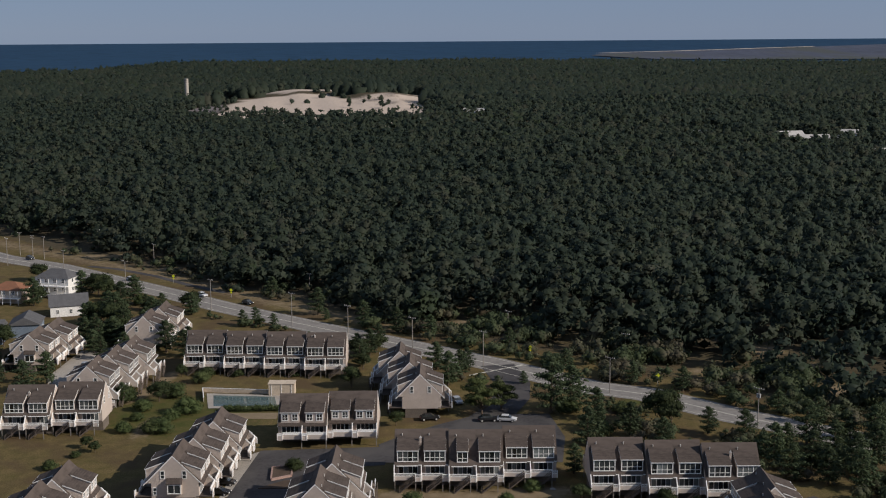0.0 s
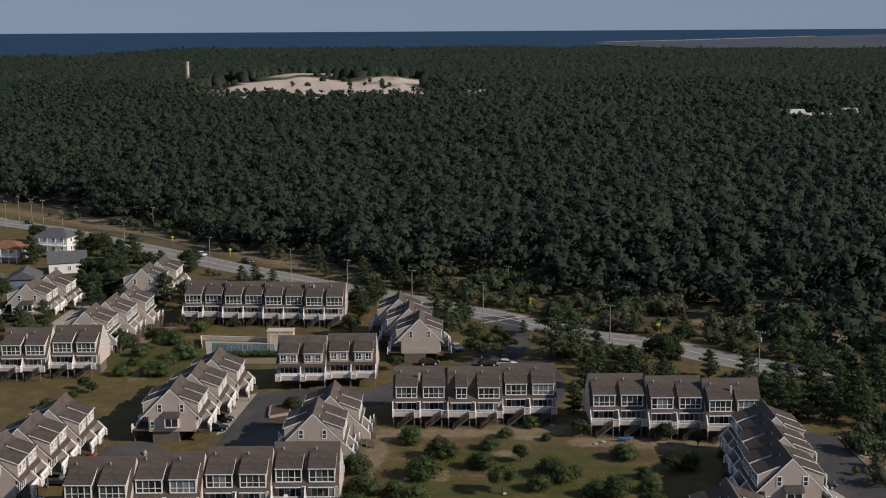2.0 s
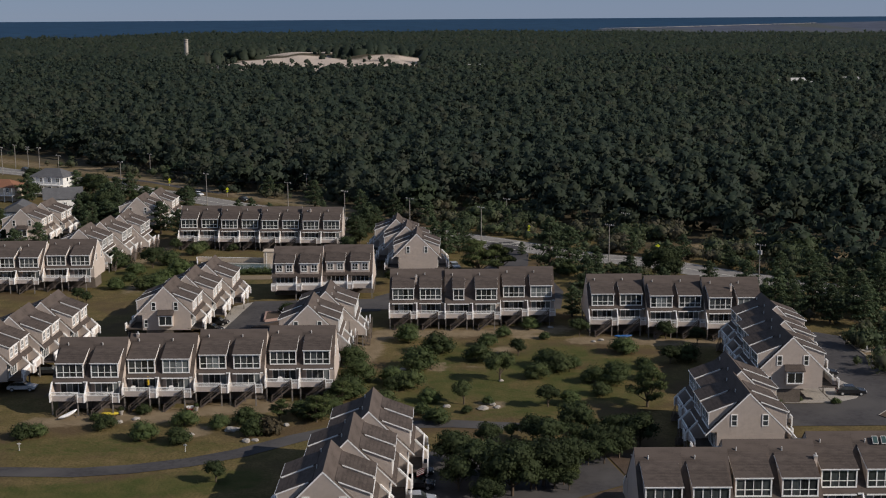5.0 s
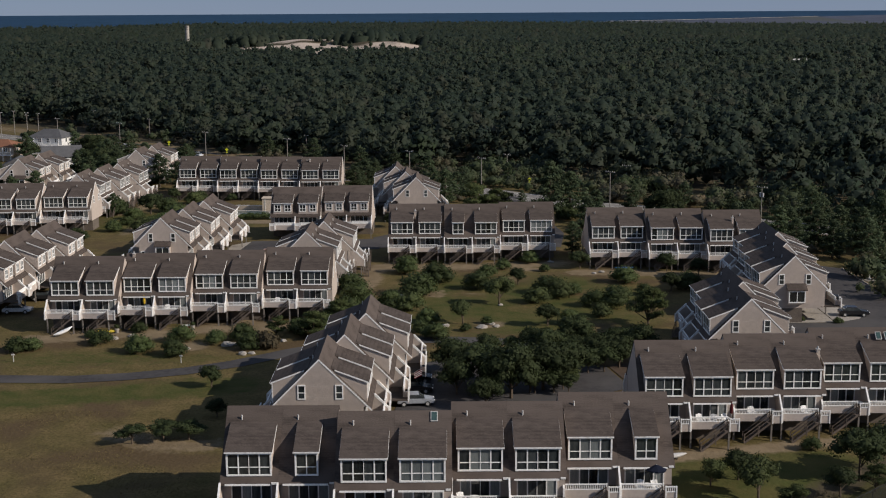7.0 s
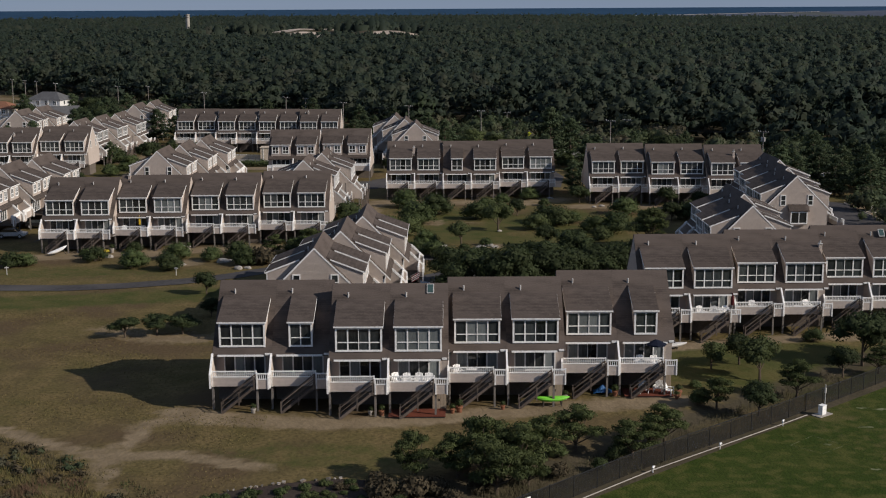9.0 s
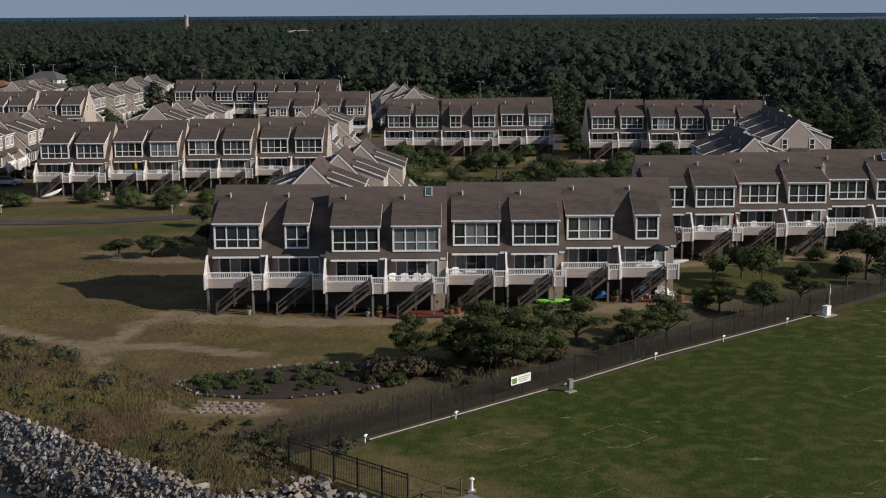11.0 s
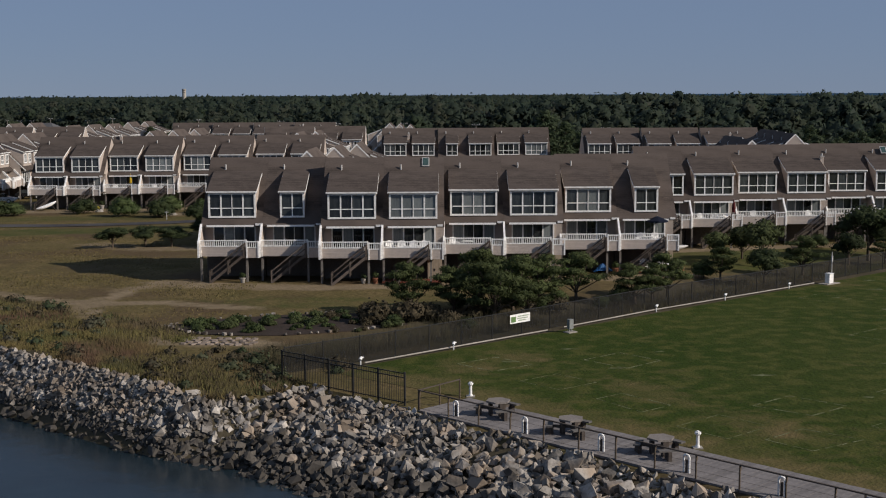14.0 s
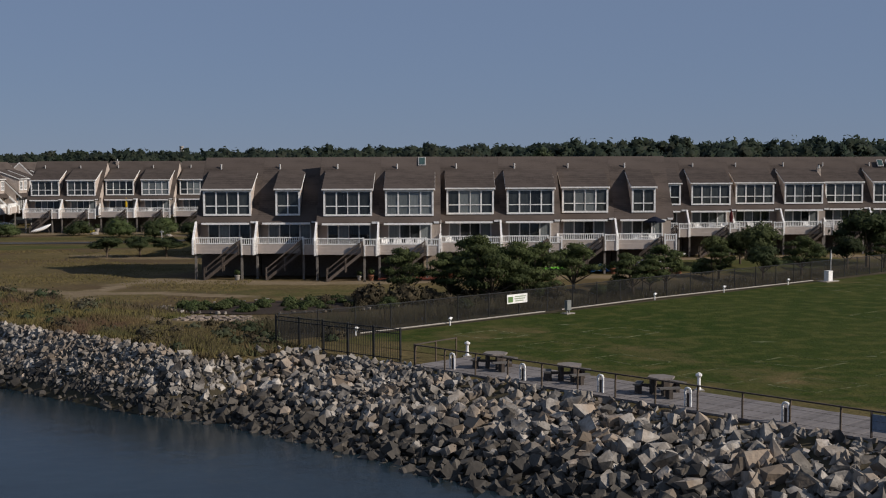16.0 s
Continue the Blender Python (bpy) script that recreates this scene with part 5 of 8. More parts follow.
def picnic_table(x, y, rz):
    t = new("picnic_table")
    bm = bmesh.new()
    ring = lambda r, z: [bm.verts.new((r * math.cos(math.pi / 3 * i), r * math.sin(math.pi / 3 * i), z)) for i in range(6)]
    lo, hi = ring(0.62, 0.69), ring(0.62, 0.77)
    bm.faces.new(hi), bm.faces.new(lo[::-1])
    for i in range(6):
        bm.faces.new((lo[i], lo[(i + 1) % 6], hi[(i + 1) % 6], hi[i]))
    part("tabletop", bm, M_TOP, t, "grey hexagonal board top")
    for i in range(3):
        a = math.pi / 3 * (2 * i + 0.5)
        c, s = math.cos(a), math.sin(a)
        bm = bmesh.new()
        beam(bm, (0.98 * c - 0.46 * s, 0.98 * s + 0.46 * c, 0.43), (0.98 * c + 0.46 * s, 0.98 * s - 0.46 * c, 0.43), 0.30, 0.07)
        part("bench", bm, M_BENCH, t)
        bm = bmesh.new()
        beam(bm, (0, 0, 0.36), (1.08 * c, 1.08 * s, 0.36), 0.10, 0.12)
        beam(bm, (0.98 * c, 0.98 * s, 0.0), (0.98 * c, 0.98 * s, 0.40), 0.16, 0.5), beam(bm, (0.38 * c, 0.38 * s, 0.0), (0.38 * c, 0.38 * s, 0.69), 0.14, 0.3)
        part("leg_frame", bm, M_DARKWOOD, t)
    t.matrix_basis = pose(x, y, 0.055, 0, 0, rz)
    return tagged(t, "grey hexagonal wooden picnic table with three benches", "picnic table", "picnic tables")


table = picnic_table(4.06, 58.9, 15)
for x, y, r in ((7.25, 55.3, 22), (10.8, 51.85, 10)):
    copy_thing(table, pose(x, y, 0.055, 0, 0, r))


def pedestal(x, y):
    t = new("pedestal_light")
    bm = bmesh.new()
    box(bm, -0.30, 0.30, -0.30, 0.30, -0.1, 0.06)
    part("pad", bm, M_CONCRETE, t, "square concrete pad")
    bm = bmesh.new()
    for z0, z1, r0, r1 in ((0.06, 0.16, 0.17, 0.15), (0.16, 0.82, 0.115, 0.10), (0.82, 0.92, 0.13, 0.20), (0.92, 1.02, 0.21, 0.19), (1.02, 1.10, 0.10, 0.07)):
        rod(bm, (0, 0, z0), (0, 0, z1), r0, r1, 10)
    part("column", bm, M_WHITE, t)
    t.matrix_basis = pose(x, y, 0.0) @ Matrix.Scale(0.72, 4)
    return tagged(t, "white turned pedestal light on a concrete pad", "pedestal light", "lawn pedestals")


pedestal(2.81, 63.15), pedestal(12.65, 53.0)


def sign_panel():
    t = new("info_panel")
    bm = bmesh.new()
    a, b = Vector(quay(-15.6, N0 + 0.16)), Vector(quay(-13.4, N0 + 0.16))
    beam(bm, (a.x, a.y, 0.62), (b.x, b.y, 0.62), 0.03, 0.62)
    part("panel", bm, mat("faded_blue_panel", (0.20, 0.25, 0.33), (0.28, 0.31, 0.36), 2.0, 0.5), t, "faded blue panel")
    for p in (a, b):
        bm = bmesh.new()
        beam(bm, (p.x, p.y, 0.05), (p.x, p.y, 1.0), 0.07)
        part("post", bm, M_DARKWOOD, t)
    return tagged(t, "faded blue information panel on the boardwalk rail", "sign")


sign_panel()

# black picket fence towards the shore
fence = new("picket_fence")
F0, F1, FN = -49.95, -40.7, 45.9
for i in range(6):
    s = F0 + (F1 - F0) * i / 5
    bm = bmesh.new()
    oriented(bm, s - 0.04, s + 0.04, FN - 0.04, FN + 0.04, -0.5, 1.72)
    part("post", bm, M_BLACK, fence)
for z in (0.12, 1.40, 1.62):
    bm = bmesh.new()
    oriented(bm, F0, F1, FN - 0.02, FN + 0.02, z, z + 0.045)
    part("rail", bm, M_BLACK, fence)
k = int((F1 - F0) / 0.125)
bm = bmesh.new()
beam(bm, (0, 0, 0.05), (0, 0, 1.62), 0.024)
picket = to_mesh("picket", bm, M_BLACK)
for i in range(k):
    ob = new("picket", picket)
    ob.parent, ob.location = fence, (*shore(F0 + (F1 - F0) * (i + 0.5) / k, FN), 0)
tagged(fence, "black metal picket fence above the rocks", "fence")


def mesh_material():
    """Woven black wire: mostly gaps between thin dark strands."""
    m = bpy.data.materials.new("black_chain_link")
    m.use_nodes = True
    n, l = m.node_tree.nodes, m.node_tree.links
    b = n["Principled BSDF"]
    b.inputs["Base Color"].default_value, b.inputs["Roughness"].default_value = (0.006, 0.006, 0.006, 1), 0.9
    tr, mx, tc = n.new("ShaderNodeBsdfTransparent"), n.new("ShaderNodeMixShader"), n.new("ShaderNodeTexCoord")
    nz = n.new("ShaderNodeTexNoise")
    nz.inputs["Scale"].default_value = 1.2
    r = n.new("ShaderNodeMapRange")
    r.inputs["To Min"].default_value, r.inputs["To Max"].default_value = 0.20, 0.38
    l.new(tc.outputs["Object"], nz.inputs["Vector"]), l.new(nz.outputs["Fac"], r.inputs["Value"]), l.new(r.outputs["Result"], mx.inputs["Fac"])
    l.new(tr.outputs[0], mx.inputs[1]), l.new(b.outputs[0], mx.inputs[2])
    l.new(mx.outputs[0], n["Material Output"].inputs["Surface"])
    return m


M_LINK = mesh_material()
chain = new("chain_link_fence")
LINE = [(-7.6, 68.8), (-1.5, 73.9), (8.67, 83.2), (16.27, 90.5), (28.87, 101.2), (36.67, 108.1), (41.47, 112.5), (75.5, 142.5)]
for (ax, ay), (bx, by) in zip(LINE, LINE[1:]):
    run = math.hypot(bx - ax, by - ay)
    k = max(1, round(run / 2.6))
    for i in range(k):
        p, r = [(ax + (bx - ax) * u, ay + (by - ay) * u) for u in (i / k, (i + 1) / k)]
        bm = bmesh.new()
        rod(bm, (*p, -0.2), (*p, 1.64), 0.035, 0.035, 6)
        part("post", bm, M_BLACK, chain)
        bm = bmesh.new()
        beam(bm, (*p, 0.77), (*r, 0.77), 0.012, 1.54)
        part("mesh_panel", bm, M_LINK, chain, "black wire mesh")
        bm = bmesh.new()
        beam(bm, (*p, 1.56), (*r, 1.56), 0.045)
        part("rail", bm, M_BLACK, chain)
tagged(chain, "black chain-link fence beside the lawn", "fence")

banner = new("banner")
bm = bmesh.new()
bx, by = Vector((5.77, 80.47)), Vector((7.17, 81.76))
beam(bm, (*(bx + Vector((0.05, -0.06))), 1.08), (*(by + Vector((0.05, -0.06))), 1.08), 0.012, 0.60)
part("sheet", bm, M_WHITE, banner)
bm = bmesh.new()
u = (by - bx)
for a, b, z, h in ((0.05, 0.28, 1.05, 0.36), ):
    beam(bm, (*(bx + u * a + Vector((0.062, -0.073))), z), (*(bx + u * b + Vector((0.062, -0.073))), z), 0.012, h)
part("mark", bm, mat("green_print", (0.12, 0.22, 0.07), (0.10, 0.18, 0.06), 2.0, 0.6), banner, "green printed emblem shape")
bm = bmesh.new()
for z, a, b in ((1.22, 0.38, 0.92), (1.08, 0.36, 0.88), (0.94, 0.40, 0.80)):
    beam(bm, (*(bx + u * a + Vector((0.062, -0.073))), z), (*(bx + u * b + Vector((0.062, -0.073))), z), 0.012, 0.07)
part("bars", bm, mat("grey_green_print", (0.35, 0.40, 0.30), (0.30, 0.36, 0.27), 2.0, 0.6), banner, "pale green printed bars")
tagged(banner, "white banner with a green print tied to the fence", "banner")

pipe = new("edge_pipe")
for a, b in ((CURB[0], (8.4, 81.8)), ((9.6, 82.9), CURB[2]), (CURB[2], CURB[3]), (CURB[3], (32.5, 103.2))):
    bm = bmesh.new()
    rod(bm, (*a, 0.13), (*b, 0.13), 0.045, 0.045, 8)
    part("length", bm, M_CONCRETE, pipe)
tagged(pipe, "pale pipe along the edge of the lawn", "pipe")


def edge_lamp(x, y):
    t = new("edge_light")
    bm = bmesh.new()
    rod(bm, (0, 0, -0.1), (0, 0, 0.42), 0.05, 0.05, 8)
    part("stem", bm, M_WHITE, t)
    bm = bmesh.new()
    rod(bm, (-0.02, -0.06, 0.44), (0.06, 0.08, 0.60), 0.13, 0.10, 10), rod(bm, (0.06, 0.08, 0.60), (0.22, 0.10, 0.56), 0.06, 0.05, 8)
    part("head", bm, M_WHITE, t)
    t.matrix_basis = pose(x, y, 0.0) @ Matrix.Scale(0.8, 4)
    return tagged(t, "small white edge light on a short stem", "edge light", "lawn edge lights")


for x, y in ((29.6, 100.9), (23.1, 95.2), (16.9, 90.0), (1.9, 75.9), (-3.6, 71.4)):
    edge_lamp(x + 0.15, y - 0.15)


def cabinet(x, y):
    t = new("utility_cabinet")
    bm = bmesh.new()
    box(bm, -0.45, 0.45, -0.35, 0.35, -0.1, 0.08)
    part("pad", bm, M_CONCRETE, t)
    bm = bmesh.new()
    box(bm, -0.22, 0.22, -0.15, 0.15, 0.3, 1.05), box(bm, -0.16, -0.08, -0.05, 0.05, 0.08, 0.3), box(bm, 0.08, 0.16, -0.05, 0.05, 0.08, 0.3)
    part("body", bm, mat("grey_steel", (0.22, 0.23, 0.22), (0.17, 0.18, 0.17), 2.0, 0.5), t)
    t.matrix_basis = pose(x, y, 0.0, 0, 0, 40) @ Matrix.Scale(0.85, 4)
    return tagged(t, "grey steel utility cabinet on a concrete pad", "utility cabinet")


cabinet(9.9, 81.6)

gauge = new("monitoring_box")
bm = bmesh.new()
box(bm, -1.1, 1.1, -0.6, 0.6, -0.2, 0.08)
part("pad", bm, M_CONCRETE, gauge, "pale concrete slab")
bm = bmesh.new()
box(bm, -0.35, 0.35, -0.28, 0.28, 0.08, 1.05), box(bm, -0.38, 0.38, -0.31, 0.31, 1.05, 1.12)
part("box", bm, M_WHITE, gauge, "white metal box")
bm = bmesh.new()
rod(bm, (0.55, 0.1, 0.08), (0.55, 0.1, 3.3), 0.05, 0.04, 8), box(bm, 0.48, 0.62, 0.02, 0.18, 2.3, 2.9)
part("mast", bm, M_PIPE, gauge, "thin pale mast")
gauge.matrix_basis = pose(33.9, 103.6, 0.0, 0, 0, 38) @ Matrix.Diagonal((0.8, 0.8, 0.8, 1))
tagged(gauge, "white monitoring box with a thin mast on a slab", "utility box")

# ---- riprap ----
def rock(seed, corners=16):
    rg = random.Random(seed)
    bm = bmesh.new()
    sc = (rg.uniform(0.52, 0.80), rg.uniform(0.42, 0.60), rg.uniform(0.32, 0.50))
    for k in range(8):  # a block with uneven, here and there knocked-off corners
        d = Vector((1 if k & 1 else -1, 1 if k & 2 else -1, 1 if k & 4 else -1))
        d = Vector((d.x * rg.uniform(0.36, 0.90), d.y * rg.uniform(0.36, 0.90), d.z * rg.uniform(0.45, 0.92)))
        broken = corners > 4 and rg.random() < 0.45
        for cut in ((0.62, 1.0, 0.86), (1.0, 0.60, 0.92)) if broken else ((1.0, 1.0, 1.0), ):
            p = Vector((d.x * cut[0], d.y * cut[1], d.z * cut[2]))
            p.x += 0.25 * p.y * (seed % 3 - 1)
            p.z += 0.20 * p.x * (seed % 5 - 2) / 2
            bm.verts.new((p.x * sc[0], p.y * sc[1], p.z * sc[2]))
    out = bmesh.ops.convex_hull(bm, input=bm.verts)
    bmesh.ops.delete(bm, geom=[v for v in bm.verts if not v.link_faces], context="VERTS")
    bmesh.ops.recalc_face_normals(bm, faces=bm.faces)
    return bm


ROCKS = []
for i in range(22):
    bm = rock(100 + i, 9 if i < 14 else 3)
    me = bpy.data.meshes.new("stone")
    bm.to_mesh(me)
    bm.free()
    me.materials.append(M_STONE)
    vv = np.array([v.co[:] for v in me.vertices])
    ff = np.array([p.vertices[:] for p in me.polygons])
    ROCKS.append((me, vv, ff))
WETROCKS = []
for me, _, _ in ROCKS:
    w = me.copy()
    w.materials.clear()
    w.materials.append(M_WETSTONE)
    WETROCKS.append(w)
rr = random.Random(5)
riprap = tagged(new("riprap"), "bank of grey and tan granite boulders at the water", "riprap", kind="structure")
dry, wet, singles = [], [], 0
for s in np.arange(-104, 28, 0.36):
    left = float(smooth(-46.6, -49.8, s))
    turn = max(float(swing(s)), -5.5)
    top = 45.15 - 5.0 * left + turn
    low = 37.2 - 0.7 * left + turn
    for j, n in enumerate(np.arange(low, top + 0.1, 0.37)):
        ss, nn = s + rr.uniform(-0.25, 0.25), n + rr.uniform(-0.25, 0.25)
        x, y = shore(ss, nn)
        u = (nn - low) / (top - low)
        z = float(height(np.array(x), np.array(y))) + 0.10 - 0.22 * left + rr.uniform(-0.16, 0.26)
        size = rr.choice((0.20, 0.28, 0.34, 0.40, 0.48, 0.56, 0.72) if s < -42 else (0.24, 0.32, 0.40, 0.48, 0.56, 0.68)) * (0.76 if s < -52 else 0.86 + 0.28 * float(smooth(-40, -26, s)))
        if -51 < s < -45 and nn > top - 2.2:
            z += 0.1
        else:
            z -= 0.36 * float(smooth(-47, -43, ss)) * float(smooth(0.55, 1.0, u))
        z -= 0.10 * float(smooth(-47, -51, ss)) * float(smooth(0.3, 0.9, u))
        m = pose(x, y, z, rr.uniform(-50, 50), rr.uniform(-50, 50), rr.uniform(0, 360)) @ Matrix.Scale(size, 4)
        i = rr.randrange(14)
        damp = z < -1.5 + rr.uniform(-0.6, 0.45)
        if -32 < s < -8 and u > 0.1 and singles < 300 and rr.random() < 0.22:
            st = new("stone", WETROCKS[i] if damp else ROCKS[i][0])
            st.parent, st.matrix_basis = riprap, m
            singles += 1
        else:
            mm = np.array(m)
            (wet if damp else dry).append((ROCKS[i][1] @ mm[:3, :3].T + mm[:3, 3], ROCKS[i][2]))
# small broken stone in the gaps
for i in range(11500):
    s = rr.uniform(-92, -38) if i < 9000 else rr.uniform(-40, 8)
    left, turn = float(smooth(-46.6, -49.8, s)), max(float(swing(s)), -5.5)
    n = rr.uniform(37.4 + turn, 45.0 - 4.9 * left + turn)
    x, y = shore(s, n)
    z = float(height(np.array(x), np.array(y))) + rr.uniform(0.0, 0.34) - (0.12 if s > -44 else 0.30)
    m = np.array(pose(x, y, z, rr.uniform(-60, 60), rr.uniform(-60, 60), rr.uniform(0, 360)) @ Matrix.Scale(rr.uniform(0.18, 0.42), 4))
    k = 14 + rr.randrange(8)
    (wet if z < -1.5 else dry).append((ROCKS[k][1] @ m[:3, :3].T + m[:3, 3], ROCKS[k][2]))
for items, material, lab in ((dry, M_STONES, "grey and tan boulders"), (wet, M_WETSTONE, "wet dark boulders at the waterline")):
    v, f = merge(items)
    p = part("stones", tri_mesh("stones", v, f, material, flat=True), material, riprap, lab)
    p["kind"] = "stuff"


# ---- tall grass and brush on the bank ----
def blades(name, pts, hmin, hmax, width, material, label, seed=3):
    rg = np.random.default_rng(seed)
    n = len(pts)
    h = rg.uniform(hmin, hmax, n)
    a = rg.uniform(-1.35, 1.35, n)
    w = width * rg.uniform(0.6, 1.4, n)
    base = np.column_stack([pts, height(pts[:, 0], pts[:, 1])])
    d = np.column_stack([np.cos(a), np.sin(a), np.zeros(n)]) * w[:, None]
    tip = base + np.column_stack([rg.normal(0, 0.30, n) * h, rg.normal(0, 0.30, n) * h, h])
    v = np.stack([base - d, base + d, tip], 1).reshape(-1, 3)
    up = np.repeat(np.column_stack([rg.normal(0.25, 0.3, n), rg.normal(-0.2, 0.3, n), np.ones(n)]), 3, axis=0)
    up /= np.linalg.norm(up, axis=1, keepdims=True)
    return tagged(new(name, tri_mesh(name, v, np.arange(3 * n).reshape(-1, 3), material, up)), label, "grass", kind="stuff")


rg = np.random.default_rng(4)


def bank(n, s0, s1, n0, n1):
    s, m = rg.uniform(s0, s1, n), rg.uniform(n0, n1, n)
    keep = np.sin(s * 0.9 + 2 * np.sin(m * 1.3)) + np.sin(m * 1.7 + s * 0.4) + rg.normal(0, 0.6, n) > -0.7
    x, y = 0.754 * s + 0.656 * m, -0.656 * s + 0.754 * m
    keep &= m > 45.2 - 5.0 * smooth(-46.6, -49.8, s)
    keep &= near_line(x, y, [(-60, 108), (-36, 99.6), (-29.7, 95.4), (-25.3, 92.6), (-23.8, 86.8)], 2.0) < 0.35
    s, m = s[keep], m[keep]
    return np.column_stack([0.754 * s + 0.656 * m, -0.656 * s + 0.754 * m])


blades("tall_grass", np.concatenate([bank(74000, -120, -47, 40.0, 46.0), bank(22000, -120, -62, 45, 49.5)]), 0.10, 0.42, 0.030, M_TALLGRASS, "tall tan and rust-brown dry grass above the boulders")
M_WEED = mat("dark_dry_stems", (0.046, 0.044, 0.024), (0.070, 0.060, 0.036), 0.6, 0.9, island=0.4)
M_BRUSH = mat("dark_brush", (0.075, 0.064, 0.033), (0.072, 0.055, 0.038), 0.4, 0.9, island=0.45, c3=(0.058, 0.064, 0.026), s3=0.2)
blades("brush", np.concatenate([bank(12000, -120, -63, 42, 51.5), bank(8000, -60, -48, 40.5, 46)]), 0.15, 0.45, 0.045, M_BRUSH, "low dark green and brown brush on the bank", 8)
fx = rg.uniform(-1.0, 1.6, 2600)
t = rg.uniform(0, 1, 2600) ** 1.3
blades("fence_grass", np.column_stack([-8.1 + 17 * t - 0.75 * (1.2 + fx), 69.1 + 15.5 * t + 0.75 * (1.2 + fx)]), 0.4, 1.25, 0.022, M_WEED, "tall dark weeds along the wire fence", 9)
fx, t = rg.uniform(-1.0, 3.0, 3600), rg.uniform(0, 1, 3600)
fy = np.interp(t, (0, 0.3, 0.65, 1), (84.2, 91.8, 102.6, 113.5))
blades("fence_grass", np.column_stack([8.4 + 32.5 * t - 0.7 * (1.2 + fx), fy - 0.45 + 0.75 * (1.2 + fx)]), 0.2, 0.7, 0.025, M_WEED, "dark weeds and brush behind the wire fence", 12)
gx_, gy_ = rg.uniform(-75, -14, 60000), rg.uniform(84, 142, 60000)
lush = np.sin(gx_ * 0.35 + 1.5 * np.sin(gy_ * 0.21)) + np.sin(gy_ * 0.42 + gx_ * 0.17) + rg.normal(0, 0.7, 60000)
open_ = (lush > 0.2) & (gy_ > 84 - 0.55 * (gx_ + 18)) & (near_line(gx_, gy_, [(-60, 108), (-36, 99.6), (-29.7, 95.4), (-25.3, 92.6), (-20, 93.5), (-12.8, 90.5)], 2.2) < 0.3)
open_ &= ~((gx_ > -19.5) & (gy_ > 103))
blades("field_grass", np.column_stack([gx_[open_], gy_[open_]]), 0.05, 0.14, 0.05, mat("field_grass_blades", (0.135, 0.104, 0.048), (0.092, 0.080, 0.032), 0.12, 0.95, island=0.12), "short tufts of olive and tan meadow grass", 21)
# ---- flower bed ----
M_MULCH = mat("dark_mulch", (0.055, 0.042, 0.035), (0.04, 0.032, 0.027), 0.8, 0.95, 0.6)
BED = [(-17.4, 82.8), (-15.0, 80.0), (-11.5, 79.2), (-8.8, 79.3), (-4.4, 80.8), (-1.0, 83.0), (-2.4, 87.2), (-6.5, 87.9), (-10.6, 87.0), (-14.5, 85.4)]
sheet("flower_bed", BED, 0.36, M_MULCH, "dark mulched flower bed edged with pale stones", "flower bed", thick=0.2)
paving = tagged(new("stone_paving"), "patch of irregular pinkish flagstones before the flower bed", "paving", kind="structure")
M_FLAG = mat("pink_flagstone", (0.28, 0.228, 0.188), (0.20, 0.162, 0.132), 1.2, 0.9, 0.3, objr=0.2)
pm = []
for i in range(4):
    bm = bmesh.new()
    k = 6
    ring = [(0.30 * (0.8 + 0.35 * ((i * 5 + j * 7) % 4) / 3) * math.cos(6.283 * j / k), 0.24 * (0.8 + 0.3 * ((i * 3 + j * 5) % 4) / 3) * math.sin(6.283 * j / k)) for j in range(k)]
    lo, hi = [bm.verts.new((x, y, -0.1)) for x, y in ring], [bm.verts.new((x * 0.93, y * 0.93, 0.03)) for x, y in ring]
    bm.faces.new(hi)
    for j in range(k):
        bm.faces.new((lo[j], lo[(j + 1) % k], hi[(j + 1) % k], hi[j]))
    pm.append(to_mesh("flagstone", bm, M_FLAG))
for i in range(8):
    for j in range(4):
        st = new("flagstone", pm[(i * 3 + j) % 4])
        st.parent = paving
        st.matrix_basis = pose(-15.0 + 0.60 * i + 0.2 * (j % 2) + rr.uniform(-0.1, 0.1), 76.6 + 0.65 * j - 0.06 * i + rr.uniform(-0.08, 0.08), 0.345, 0, 0, rr.uniform(0, 360))
edge = new("bed_edging")
for i, (a, b) in enumerate(zip(BED, BED[1:] + BED[:1])):
    if i in (2, 5, 6):
        continue
    k = int(math.hypot(b[0] - a[0], b[1] - a[1]) / 0.42)
    for j in range(k):
        if rr.random() < 0.35:
            continue
        st = new("stone", ROCKS[rr.randrange(14)][0])
        st.parent = edge
        st.matrix_basis = pose(a[0] + (b[0] - a[0]) * j / k, a[1] + (b[1] - a[1]) * j / k, 0.42, 0, 0, rr.uniform(0, 360)) @ Matrix.Scale(rr.uniform(0.16, 0.34), 4)
tagged(edge, "row of pale stones round the flower bed", "edging stones")

